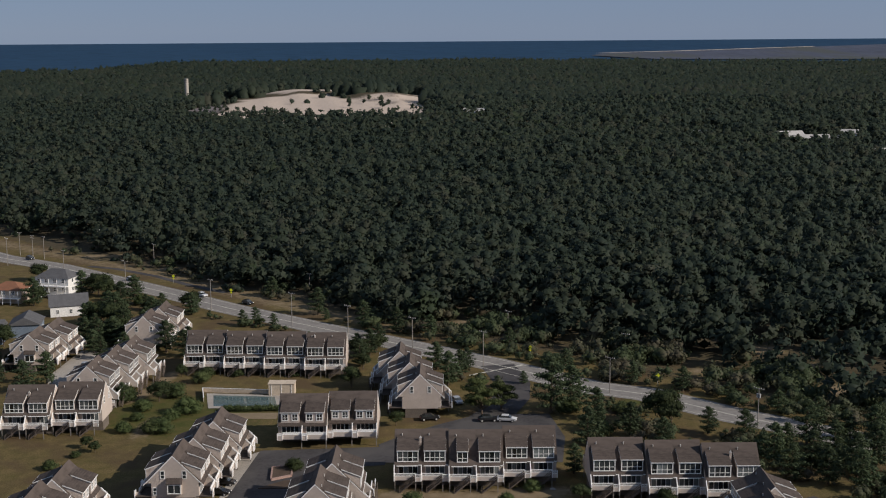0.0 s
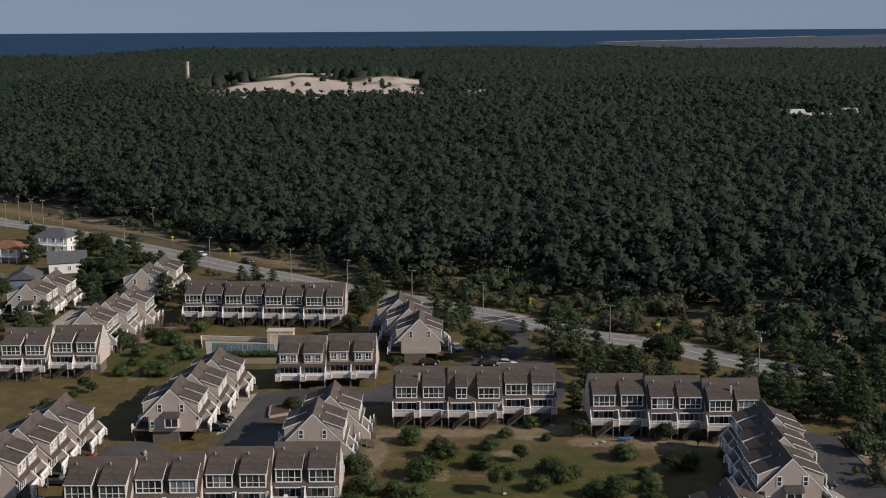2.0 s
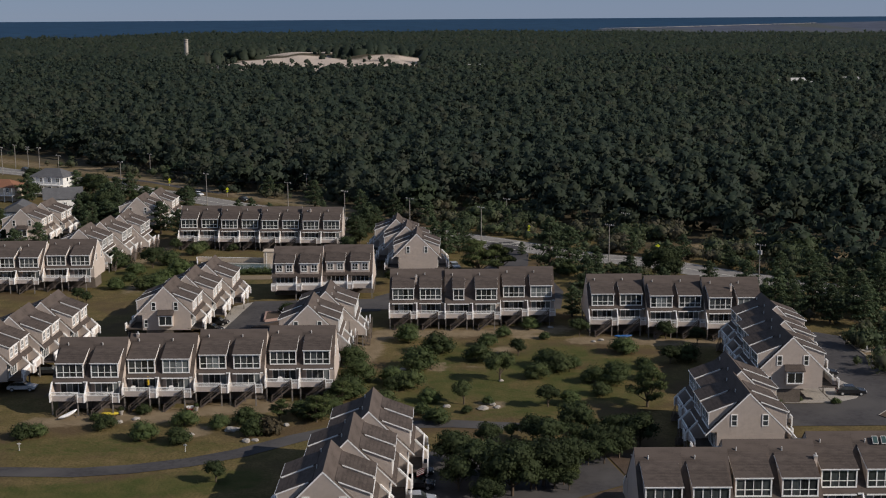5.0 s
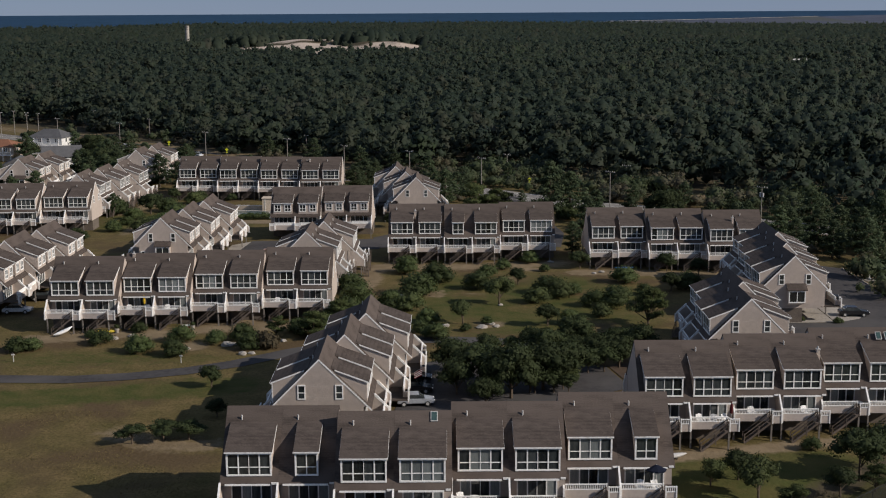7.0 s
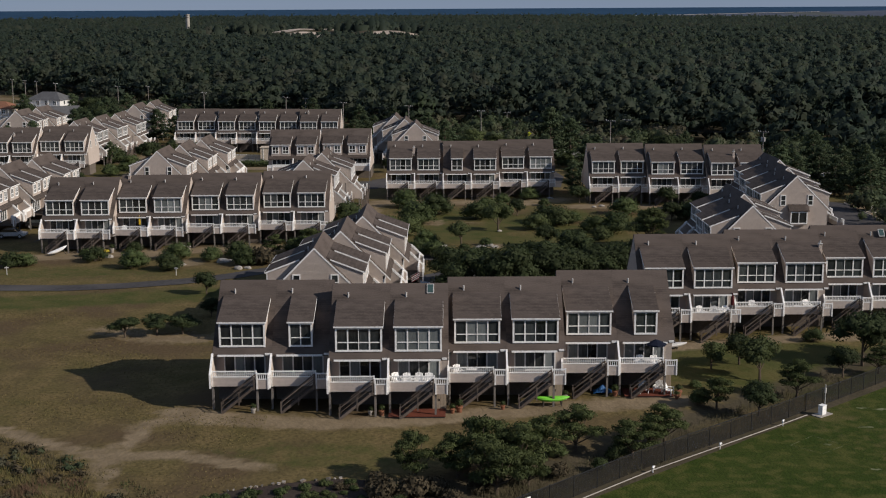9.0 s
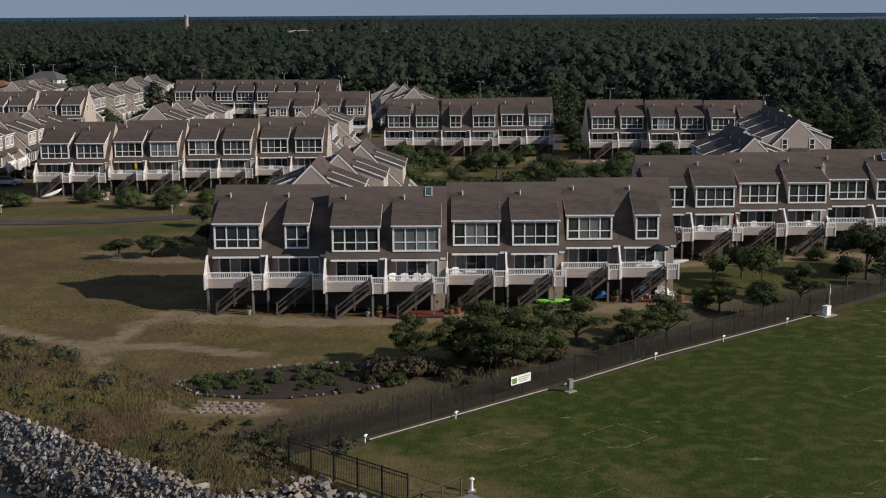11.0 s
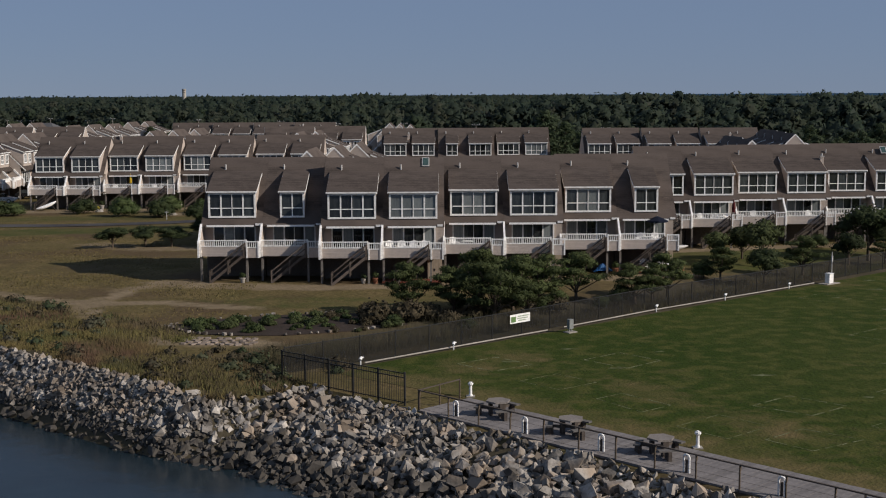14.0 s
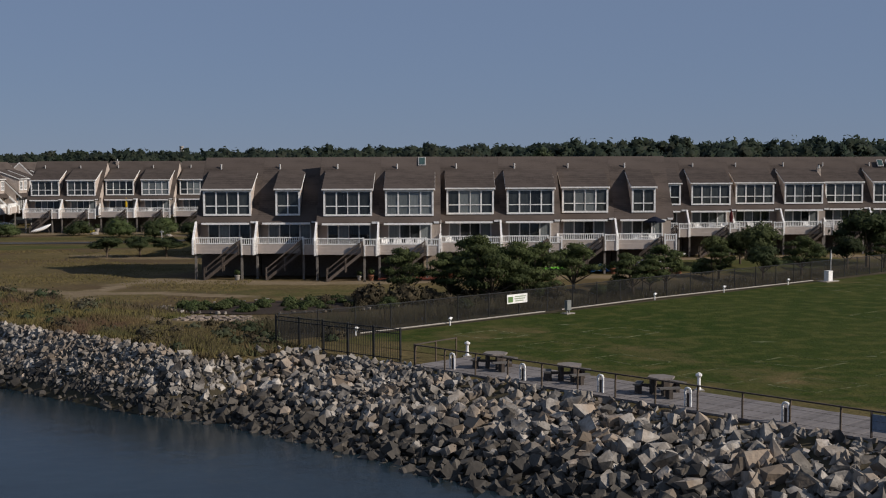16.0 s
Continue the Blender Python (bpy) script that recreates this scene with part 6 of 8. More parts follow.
# ---- planting ----
COURT = [
    ("shrub", -5.9, 221.3, 1.61), ("shrub", -0.4, 213.1, 1.89), ("shrub_b", -3.7, 203.6, 2.51), ("shrub", 6.4, 207.7, 1.62),
    ("shrub_b", 8.4, 217.7, 1.55), ("oak", 13.4, 211.0, 0.62), ("shrub", 16.8, 230.2, 1.22), ("light", 9.6, 195.6, 1.13),
    ("olive", 15.6, 197.3, 1.53), ("shrub", 17.8, 203.9, 1.74), ("olive", 19.8, 201.3, 1.69), ("shrub", 22.2, 203.5, 1.01),
    ("shrub", -7.8, 195.1, 1.39), ("olive", -4.7, 192.0, 1.65), ("olive", -8.3, 183.2, 1.44), ("shrub", -1.6, 184.6, 1.16),
    ("shrub_b", -2.7, 178.9, 1.05), ("light", 3.6, 183.3, 0.88), ("shrub_b", 4.0, 179.2, 0.70), ("shrub", 7.3, 183.5, 0.66),
    ("oak", 16.2, 182.0, 0.75), ("shrub", 19.5, 183.1, 1.14), ("shrub", 24.5, 194.5, 1.39), ("shrub", 27.9, 194.4, 1.86),
    ("olive", 24.9, 187.7, 1.18), ("shrub", 33.8, 202.6, 1.01), ("shrub", 31.7, 212.2, 1.65), 
    ("shrub_b", 11.5, 224.2, 1.16), ("shrub_b", 18.9, 222.4, 0.86),
]
COURT_EDGE = [
    ("shrub", 28.4, 279.9, 1.82), ("shrub", 34.1, 241.2, 1.86), ("shrub_b", 39.8, 234.9, 1.48), ("olive", 41.5, 206.7, 1.76),
    ("oak", 40.7, 221.7, 0.76), ("oak", 45.7, 218.1, 0.66), ("shrub", -14.8, 206.3, 1.81), ("shrub", -13.2, 195.9, 1.84),
    ("shrub_b", -15.4, 189.2, 1.63), ("shrub", -18.6, 176.8, 1.54), ("shrub_b", -7.5, 191.7, 1.23), ("shrub", -30.1, 242.7, 1.31),
    ("pine_b", -5.6, 280.8, 0.76), ("pine_b", -76.1, 289.7, 0.5), ("shrub", 59.6, 182.6, 0.51), ("shrub_b", 51.4, 184.0, 0.71),
    ("shrub_b", 54.4, 184.0, 0.48), ("shrub_b", 69.0, 176.5, 0.6), ("shrub", 73.5, 177.5, 0.5), ("shrub_b", 78.0, 176.0, 0.6),
]
GROVE = [
    ("oak", 1.8, 156.1, 1.2), ("oak_b", 5.3, 149.5, 1.45), ("oak", 8.9, 146.0, 1.5), ("oak_b", 13.0, 149.4, 1.5),
    ("oak", 16.7, 151.7, 1.3), ("oak_b", 21.1, 159.4, 1.1), ("oak", 24.1, 166.8, 0.85), ("oak", 12.8, 166.0, 0.9),
    ("oak_b", 18.2, 169.0, 0.75), ("oak", 6.6, 164.2, 0.8), ("shrub", -0.5, 174.5, 1.34), ("bay_pine", 31.0, 181.5, 1.35),
    ("shrub", 33.6, 196.0, 1.3), ("oak", 38.6, 205.1, 0.7),
]
ROADSIDE = [
    ("bay_pine", 8.6, 279.0, 2.0), ("bay_pine", 13.2, 282.0, 1.7), ("pine_b", 19.6, 304.2, 0.34), ("pine", 24.5, 280.0, 1.06),
    ("pine", 29.3, 282.7, 0.93), ("pine_b", 34.1, 274.3, 0.77), ("oak", 48.2, 270.6, 1.75), ("oak_b", 50.0, 269.0, 1.3),
    ("pine_b", 57.0, 263.4, 0.59), ("pine", 63.7, 258.3, 0.59), ("pine", 70.1, 248.9, 0.62), ("pine_b", 72.8, 240.3, 0.82),
    ("pine", 79.8, 248.7, 0.65), ("pine_b", 80.3, 236.0, 0.85), ("pine", 85.4, 240.0, 0.88), ("pine", 92.0, 257.6, 0.77),
    ("olive", 40.5, 279.6, 1.50), ("olive", 34.7, 264.0, 1.66), ("pine_b", 6.0, 318.2, 0.59),
    ("pine_b", 66.8, 246.0, 0.82), ("pine_b", 67.4, 235.2, 0.74), ("pine_b", 73.6, 232.4, 0.70), ("pine_b", 79.0, 229.0, 0.78), ("pine", 76.2, 256.0, 0.80),
    ("pine_b", 83.0, 252.0, 0.90), ("pine_b", 88.2, 250.0, 0.95), ("pine_b", 25.5, 239.4, 0.62), ("oak", 25.4, 224.4, 0.80),
]
FARSIDE = [
    ("pine_b", -56.4, 410.9, 0.71), ("pine_b", -68.6, 429.4, 0.55), ("pine", -38.8, 383.2, 0.72), ("pine_b", -24.0, 368.1, 0.71),
    ("pine_b", -13.6, 358.6, 0.77), ("pine_b", -3.8, 353.8, 0.69), ("pine_b", 5.7, 345.0, 0.45), ("pine_b", 18.0, 340.5, 0.52),
    ("pine_b", 31.3, 317.4, 0.55), ("pine_b", 46.6, 303.4, 0.53), ("pine", 57.8, 296.7, 0.51), ("pine_b", 66.6, 287.4, 0.5),
    ("pine_b", 76.1, 278.6, 0.55), ("pine", 82.7, 270.3, 0.52), ("pine_b", -99.7, 457.5, 0.49), ("pine_b", -123.3, 514.1, 0.55),
]
VILLAGE = [
    ("pine_b", -118.2, 419.3, 0.61), ("oak", -124.8, 416.0, 0.82), ("pine_b", -106.5, 410.6, 0.53), ("oak", -131.8, 402.6, 1.11),
    ("pine_b", -96.1, 344.4, 0.82), ("pine_b", -98.2, 370.8, 0.96), ("pine_b", -107.5, 371.1, 0.64), ("pine", -87.1, 370.4, 0.77),
    ("pine_b", -87.5, 361.2, 0.62), ("pine_b", -78.2, 384.7, 0.66), ("pine_b", -60.1, 369.4, 0.48), ("pine_b", -50.8, 369.0, 0.41),
    ("pine_b", -35.6, 376.1, 0.39), ("oak", -112.8, 322.0, 0.96), ("pine_b", -103.8, 418.7, 0.4), ("oak", -123.1, 345.3, 1.36),
    ("pine_b", -23.4, 334.0, 0.58), ("oak", -20.9, 319.0, 0.95),
    ("oak", -115.5, 416.5, 1.75), ("oak", -111.5, 412.0, 1.45), ("oak_b", -131.4, 402.6, 1.30), ("oak", -97.4, 366.0, 1.80), ("oak_b", -103.0, 372.0, 1.65), ("oak", -93.3, 350.5, 1.60),
    ("pine_b", -103.0, 396.5, 0.85), ("shrub", -97.0, 400.0, 1.70), ("shrub_b", -93.0, 397.5, 1.60), ("shrub", -89.0, 394.0, 1.50), ("oak", -79.6, 391.0, 1.45), ("oak", -22.4, 329.0, 1.30),
    ("oak_b", -18.3, 335.7, 1.30), ("oak", -22.8, 302.0, 1.15), ("oak", -10.7, 271.2, 0.72), ("oak_b", -143.0, 441.0, 1.50), ("oak", -110.0, 321.6, 1.30),
]
GREEN = [
    ("shrub", -75.8, 291.3, 2.16), ("shrub", -70.0, 283.7, 1.51), ("oak", -67.7, 291.1, 1.17), ("shrub", -64.5, 295.2, 1.87),
    ("shrub", -59.0, 281.1, 2.09), ("shrub_b", -61.9, 276.4, 1.59), ("olive", -60.7, 307.1, 1.69), ("olive", -64.3, 267.5, 1.74),
    ("shrub", -61.8, 267.4, 1.71), ("shrub_b", -69.6, 276.5, 1.28), ("shrub_b", -70.5, 267.6, 1.55), ("oak", -75.7, 257.2, 0.57),
    ("oak", -73.1, 254.3, 0.52), ("shrub_b", -79.3, 243.8, 1.25), ("shrub", -76.3, 251.3, 0.80), ("shrub", -60.3, 312.9, 1.32),
    ("shrub_b", -52.4, 312.7, 1.14), ("oak", -66.8, 313.0, 0.69), ("shrub", -38.0, 312.4, 0.92),
]
FRONT_OF_B = [
    ("shrub_b", -58.5, 169.1, 1.45), ("shrub", -56.8, 169.9, 1.05), ("shrub", -47.9, 172.8, 1.20), ("shrub_b", -50.2, 176.6, 0.80),
    ("shrub", -41.3, 168.2, 1.30), ("shrub", -36.2, 166.6, 1.32), ("shrub", -36.7, 174.0, 1.30), ("shrub", -31.6, 172.9, 1.08),
    ("shrub", -27.9, 174.8, 1.36), ("shrub_b", -26.4, 169.8, 1.40), ("herb_b", -24.0, 170.3, 1.25), ("bay_pine", -17.9, 175.2, 1.05),
    ("bay_pine", -23.5, 176.6, 0.70), ("shrub_b", -44.0, 179.7, 0.95), ("shrub", -13.7, 187.4, 1.75), ("shrub_b", -16.0, 180.0, 1.50), ("bay_pine", -15.2, 183.4, 0.95),
    ("shrub", -20.6, 179.0, 1.1),
]
LEFT_TREES = [
    ("flat", -33.1, 130.2, 0.80), ("flat", -29.9, 131.3, 0.86), ("flat", -27.2, 131.6, 0.84), ("oak", -25.5, 139.5, 0.5),
    ("oak", -28.3, 151.4, 0.6),
]
FRONT_OF_A = [
    ("bay_pine", -0.9, 87.6, 0.82), ("bay_pine", 5.0, 85.0, 1.08), ("bay_pine", 4.0, 89.6, 1.02), ("bay_pine", 8.3, 91.0, 0.90),
    ("bay_pine", 11.6, 94.0, 0.92), ("bay_pine", 15.9, 92.6, 0.74), ("bay_pine", 18.9, 95.7, 0.80), ("shrub", 14.6, 92.2, 0.62),
    ("shrub", -1.9, 82.6, 0.45), ("shrub_b", 3.0, 81.5, 0.5), ("herb_b", 0.6, 85.0, 0.62), ("herb_b", -3.6, 86.6, 0.62),
    ("shrub", 13.0, 89.9, 0.45), ("bay_pine", 6.4, 88.0, 0.98), ("bay_pine", 2.2, 88.2, 0.80), ("bay_pine", 7.4, 86.6, 0.66),
    ("bay_pine", 17.4, 94.0, 0.6), ("herb_b", 9.8, 88.4, 0.55), ("herb_b", 1.8, 83.4, 0.5),
    ("shrub_b", 4.6, 87.6, 0.62), ("shrub", 6.6, 90.2, 0.66), ("shrub_b", 2.6, 90.2, 0.55), ("shrub_b", 8.6, 88.6, 0.5), ("herb_b", -1.0, 84.6, 0.75), ("herb_b", 3.6, 85.4, 0.6), ("shrub", 10.0, 92.6, 0.55), ("herb_b", -3.2, 84.2, 0.8),
]
RIGHT_OF_A = [
    ("light", 27.0, 116.9, 0.69), ("oak", 30.1, 118.5, 0.74), ("light", 30.8, 113.1, 1.02), ("bay_pine", 25.1, 105.2, 0.68),
    ("oak", 28.3, 103.1, 0.66), ("bay_pine", 33.0, 108.3, 0.76), ("oak", 39.0, 114.4, 0.66), ("oak_b", 42.3, 118.9, 1.18), ("oak_b", 46.0, 121.5, 1.05),
    ("bay_pine", 42.8, 115.7, 0.65), ("shrub_b", 23.9, 106.4, 0.81), ("shrub_b", 24.3, 110.9, 0.47), ("shrub", 39.8, 127.2, 0.73),
]
for i, (kind, x, y, scale) in enumerate(COURT + COURT_EDGE + GROVE + ROADSIDE + FARSIDE + VILLAGE + GREEN + FRONT_OF_B + LEFT_TREES + FRONT_OF_A + RIGHT_OF_A):
    grow(kind, x, y, scale, (i * 77) % 360)
for i, (kind, x, y, scale) in enumerate(GROVE[:9] + GROVE[:9] + GROVE[2:7]):
    grow(("oak", "oak_b", "oak", "light")[i % 4], x + 3.2 * math.sin(i * 2.4), y - 1.0 + 3.0 * math.cos(i * 1.7), 0.8 + 0.25 * math.sin(i * 3.3), (i * 53) % 360)
for i, (kind, x, y, scale) in enumerate(VILLAGE[:12]):
    grow(("pine_b", "pine", "oak")[i % 3], x + 4.0 * math.sin(i * 2.1), y + 4.5 * math.cos(i * 1.3), scale * (0.85 if i % 3 != 2 else 1.4), (i * 53) % 360)
VILLAGE_PINES = [(-96, 352), (-91, 344), (-100, 345), (-87, 336), (-93, 360), (-102, 362), (-88, 366), (-76, 338), (-71, 344), (-70, 333), (-92, 331), (-96, 338), (-97, 372), (-106, 372), (-104, 386), (-94, 392), (-99, 306), (-103, 300), (-112, 308), (-118, 318),
                 (-120, 330), (-128, 338), (-100, 402), (-88, 388), (-20, 333), (-18, 342), (-22, 322), (1, 303), (4, 311), (-2, 318), (34, 268), (40, 262), (30, 256), (46, 256)]
for i, (x, y) in enumerate(VILLAGE_PINES):
    grow(("pine_b", "pine", "pine_b")[i % 3], x, y, 0.55 + 0.28 * ((i * 7) % 5) / 4, (i * 67) % 360)
for i in range(96):
    x, y = rr.uniform(-16, -1.5), rr.uniform(80.2, 87.0)
    if x + y < 66 or y > 87.5 - 0.35 * abs(x + 6):
        continue
    grow(("herb", "herb_b" if x > -7 else "herb_c", "herb_b" if x > -6 else "herb", "herb_c")[i % 4], x, y, rr.uniform(0.15, 0.33), rr.uniform(0, 360), 0.3)
for name, material, count, seed, label in (("bank_scrub", M_HERB, 200, 51, "low grey-brown brush on the bank above the boulders"), ("bank_scrub", M_SCRUB, 190, 52, "low dark green brush on the bank above the boulders")):
    bg = np.random.default_rng(seed)
    bs, bn = bg.uniform(-112, -48.0, count), bg.uniform(40.6, 51.0, count)
    bx_, by_ = 0.754 * bs + 0.656 * bn, -0.656 * bs + 0.754 * bn
    ok = ~((bx_ > -21) & (by_ > 75.0)) & (near_line(bx_, by_, [(-60, 108), (-36, 99.6), (-25.3, 92.6), (-23.8, 86.8)], 2.4) < 0.3)
    ok &= bn > 45.5 - 5.0 * smooth(-46.6, -49.8, bs)
    ok &= np.sin(bs * 0.45 + seed) + np.sin(bn * 1.1 + bs * 0.2) + bg.normal(0, 0.5, count) > -0.3
    bx_, by_ = bx_[ok], by_[ok]
    br = bg.uniform(0.28, 0.75, len(bx_))
    bc = np.column_stack([bx_, by_, height(bx_, by_) + 0.35 * br])
    bv, bf, bnv = leaves(bg, bc, np.column_stack([br, br, 0.7 * br]), 70, 0.11, 0.7, 0.8, (0.6, 1.25), 0.2)
    tagged(new(name, tri_mesh(name, bv, bf, material, bnv)), label, "brush", kind="stuff")

# ---- houses beyond the townhouses ----
M_TILE = mat("terracotta_roof", (0.24, 0.115, 0.07), (0.19, 0.095, 0.06), 0.8, 0.85, 0.4, 4.0)
M_GREYROOF = mat("grey_shingle", (0.115, 0.115, 0.118), (0.09, 0.09, 0.093), 0.7, 0.9, 0.4, 5.0)
M_PALEWALL = mat("white_siding", (0.74, 0.73, 0.70), (0.66, 0.65, 0.62), 0.5, 0.7, 0.3, siding=2.2)
M_BLUEWALL = mat("blue_grey_siding", (0.16, 0.20, 0.25), (0.13, 0.165, 0.21), 0.5, 0.7, 0.3, siding=2.2)
M_CREAM = mat("cream_wall", (0.55, 0.46, 0.36), (0.48, 0.40, 0.31), 0.5, 0.8)


def house(x, y, rz, w, d, eave, ridge, wall, roof, label, hip=0.0, porch=False, windows=((0.2, 1.0), (0.55, 1.0)), storeys=2, lift=0.0):
    """A detached house: body, roof with overhang, framed windows on the front and sides, a porch where there is one."""
    h = new("house")
    bm = bmesh.new()
    box(bm, -w / 2, w / 2, -d / 2, d / 2, lift, eave)
    if not hip:
        for sx in (-1, 1):
            v = [bm.verts.new((sx * w / 2, yy, zz)) for yy, zz in ((-d / 2, eave), (d / 2, eave), (0, ridge - 0.15))]
            bm.faces.new(v)
    part("wall", bm, wall, h)
    bm = bmesh.new()
    o, i = 0.45, w / 2 - hip
    a = [bm.verts.new(p) for p in ((-w / 2 - o, -d / 2 - o, eave - 0.1), (w / 2 + o, -d / 2 - o, eave - 0.1), (w / 2 + o, d / 2 + o, eave - 0.1), (-w / 2 - o, d / 2 + o, eave - 0.1))]
    e = i + (o if not hip else 0)
    r = [bm.verts.new(p) for p in ((-e, 0, ridge), (e, 0, ridge))]
    for f in ((a[0], a[1], r[1], r[0]), (a[2], a[3], r[0], r[1]), (a[1], a[2], r[1]), (a[3], a[0], r[0])):
        bm.faces.new(f)
    part("roof", bm, roof, h)
    for sfl in range(storeys):
        z0 = lift + 0.9 + sfl * 2.8
        for u, ww in windows:
            xa = -w / 2 + u * w
            window(h, "window", xa, xa + ww, z0, z0 + 1.4, -d / 2, 2, 0.5, -1, (), 0.1)
        for u in (0.25, 0.65):
            bm = bmesh.new()
            box(bm, w / 2 - 0.02, w / 2 + 0.05, -d / 2 + u * d, -d / 2 + u * d + 1.0, z0, z0 + 1.4)
            win = part("side_window", bm, M_WHITE, h)
            bm = bmesh.new()
            box(bm, w / 2 + 0.05, w / 2 + 0.07, -d / 2 + u * d + 0.12, -d / 2 + u * d + 0.88, z0 + 0.12, z0 + 1.28)
            part("pane", bm, M_GLASS, win)
    if porch:
        for z in (lift + 0.1, lift + 2.9)[:storeys]:
            bm = bmesh.new()
            box(bm, -w / 2, w / 2, -d / 2 - 2.0, -d / 2, z - 0.15, z)
            p = part("porch", bm, M_WHITE, h)
            bm = bmesh.new()
            box(bm, -w / 2, w / 2, -d / 2 - 2.0, -d / 2 - 1.93, z + 0.85, z + 0.95), box(bm, -w / 2, w / 2, -d / 2 - 2.0, -d / 2 - 1.93, z + 0.1, z + 0.18)
            for k in range(int(w / 0.4)):
                box(bm, -w / 2 + k * 0.4, -w / 2 + k * 0.4 + 0.06, -d / 2 - 1.99, -d / 2 - 1.94, z + 0.18, z + 0.85)
            part("railing", bm, M_WHITE, p)
        for k in range(5):
            xx = -w / 2 + 0.1 + k * (w - 0.35) / 4
            bm = bmesh.new()
            box(bm, xx, xx + 0.18, -d / 2 - 1.99, -d / 2 - 1.82, -0.3, eave - 0.1)
            part("post", bm, M_WHITE, h)
    if lift:
        bm = bmesh.new()
        box(bm, -w / 2 + 0.6, w / 2 - 0.6, -d / 2 + 0.6, d / 2 - 0.6, -0.3, lift)
        part("base", bm, wall, h)
    h.matrix_basis = pose(x, y, 0.3, 0, 0, rz)
    return h


tagged(house(-128.6, 416.5, -14, 12.2, 9, 6.6, 9.0, M_PALEWALL, M_GREYROOF, "", 3.5, True, ((0.08, 1.2), (0.3, 1.2), (0.55, 1.2), (0.8, 1.2)), 2, 1.2), "white two-storey house with grey hip roof and porches", "house")
tagged(house(-117.0, 387.5, 18, 11.2, 8.0, 3.4, 6.4, M_PALEWALL, M_GREYROOF, "", 0, False, ((0.15, 1.0), (0.5, 1.0), (0.78, 1.0)), 1), "white bungalow with plain grey gable roof", "house")
tagged(house(-121.5, 361, 100, 10, 8.4, 3.8, 6.0, M_BLUEWALL, M_GREYROOF, "", 0, False, ((0.2, 1.0), (0.6, 1.0)), 1), "blue-grey bungalow with white gable trim", "house")
tagged(house(-131, 351, 10, 12, 9, 4.2, 6.4, M_BLUEWALL, M_GREYROOF, "", 0, False, ((0.2, 1.0), (0.6, 1.0)), 1), "low house with dark grey roof among trees", "house")
tagged(house(-141.5, 407, -8, 11, 8.5, 4.6, 6.6, M_CREAM, M_TILE, "", 4.0, True, ((0.1, 1.2), (0.4, 1.2), (0.7, 1.2)), 1, 2.0), "cream house on posts with terracotta hip roof", "house")
tagged(house(-160, 424, -8, 12, 10, 6.2, 8.2, M_CREAM, M_TILE, "", 4.0, False, ((0.2, 1.2), (0.6, 1.2)), 2), "cream house with terracotta roof", "house")
for i, (x, y) in enumerate(FAR_HOUSES):
    hs = house(x, y, (i * 37) % 50 - 25, 16 + (i % 3) * 5, 10, 5.0 + i % 2 * 2.5, 8.0 + i % 2 * 2.5, M_PALEWALL, mat("pale_roof", (0.45, 0.43, 0.41), (0.38, 0.37, 0.35), 0.2, 0.7) if i == 0 else bpy.data.materials["pale_roof"], "", 0, False, ((0.15, 1.6), (0.45, 1.6), (0.75, 1.6)), 1)
    hs.location.z = float(height(np.array(x), np.array(y)))
    tagged(hs, "distant pale-roofed building in a forest clearing", "building", "forest buildings")


def tower(x, y):
    t = new("observation_tower")
    bm = bmesh.new()
    rod(bm, (0, 0, -1), (0, 0, 30.2), 2.3, 2.3, 20)
    part("shaft", bm, mat("aged_concrete", (0.42, 0.385, 0.34), (0.35, 0.32, 0.28), 0.3, 0.9, 0.3), t)
    bm = bmesh.new()
    rod(bm, (0, 0, 30.2), (0, 0, 30.8), 2.45, 2.45, 20)
    part("parapet", bm, bpy.data.materials["aged_concrete"], t)
    for z in (27.0, 29.2):
        bm = bmesh.new()
        for a in (-2.2, -1.9, -1.6, -1.3, -1.0):
            c, s = math.cos(a), math.sin(a)
            beam(bm, (2.35 * c - 0.5 * s, 2.35 * s + 0.5 * c, z), (2.35 * c + 0.5 * s, 2.35 * s - 0.5 * c, z), 0.16, 0.45)
        part("slit", bm, M_BLACK, t, "dark viewing slit")
    t.matrix_basis = pose(x, y, float(height(np.array(x), np.array(y))))
    return tagged(t, "tall round concrete observation tower above the forest", "tower")


tower(-300, 1502)

# ---- pool ----
pool = new("swimming_pool")
P = [(-57.6, 297.4), (-39.0, 295.2), (-37.0, 284.9), (-55.0, 284.9)]
bm = bmesh.new()
bm.faces.new([bm.verts.new((x, y, 0.40)) for x, y in P])
part("deck", bm, M_CONCRETE, pool, "pale concrete surround")
bm = bmesh.new()
bm.faces.new([bm.verts.new((x, y, 0.43)) for x, y in ((-55.6, 295.6), (-40.6, 293.9), (-39.2, 286.6), (-54.0, 286.6))])
part("water", bm, mat("pool_water", (0.075, 0.115, 0.115), (0.085, 0.13, 0.125), 0.4, 0.08, spec=0.6), pool, "still blue-green water")
tagged(pool, "outdoor swimming pool in a pale concrete deck", "swimming pool")
pf = new("pool_wall")
for a, b in (((-58.8, 298.8), (-42.2, 296.6)), ((-58.8, 298.8), (-57.0, 290.5))):
    bm = bmesh.new()
    beam(bm, (*a, 0.8), (*b, 0.8), 0.12, 1.1)
    part("panel", bm, M_CREAM, pf)
    bm = bmesh.new()
    beam(bm, (*a, 1.38), (*b, 1.38), 0.2, 0.08)
    part("cap", bm, M_WHITE, pf)
tagged(pf, "low cream wall with a white cap behind the pool", "wall")
shed = new("pool_house")
bm = bmesh.new()
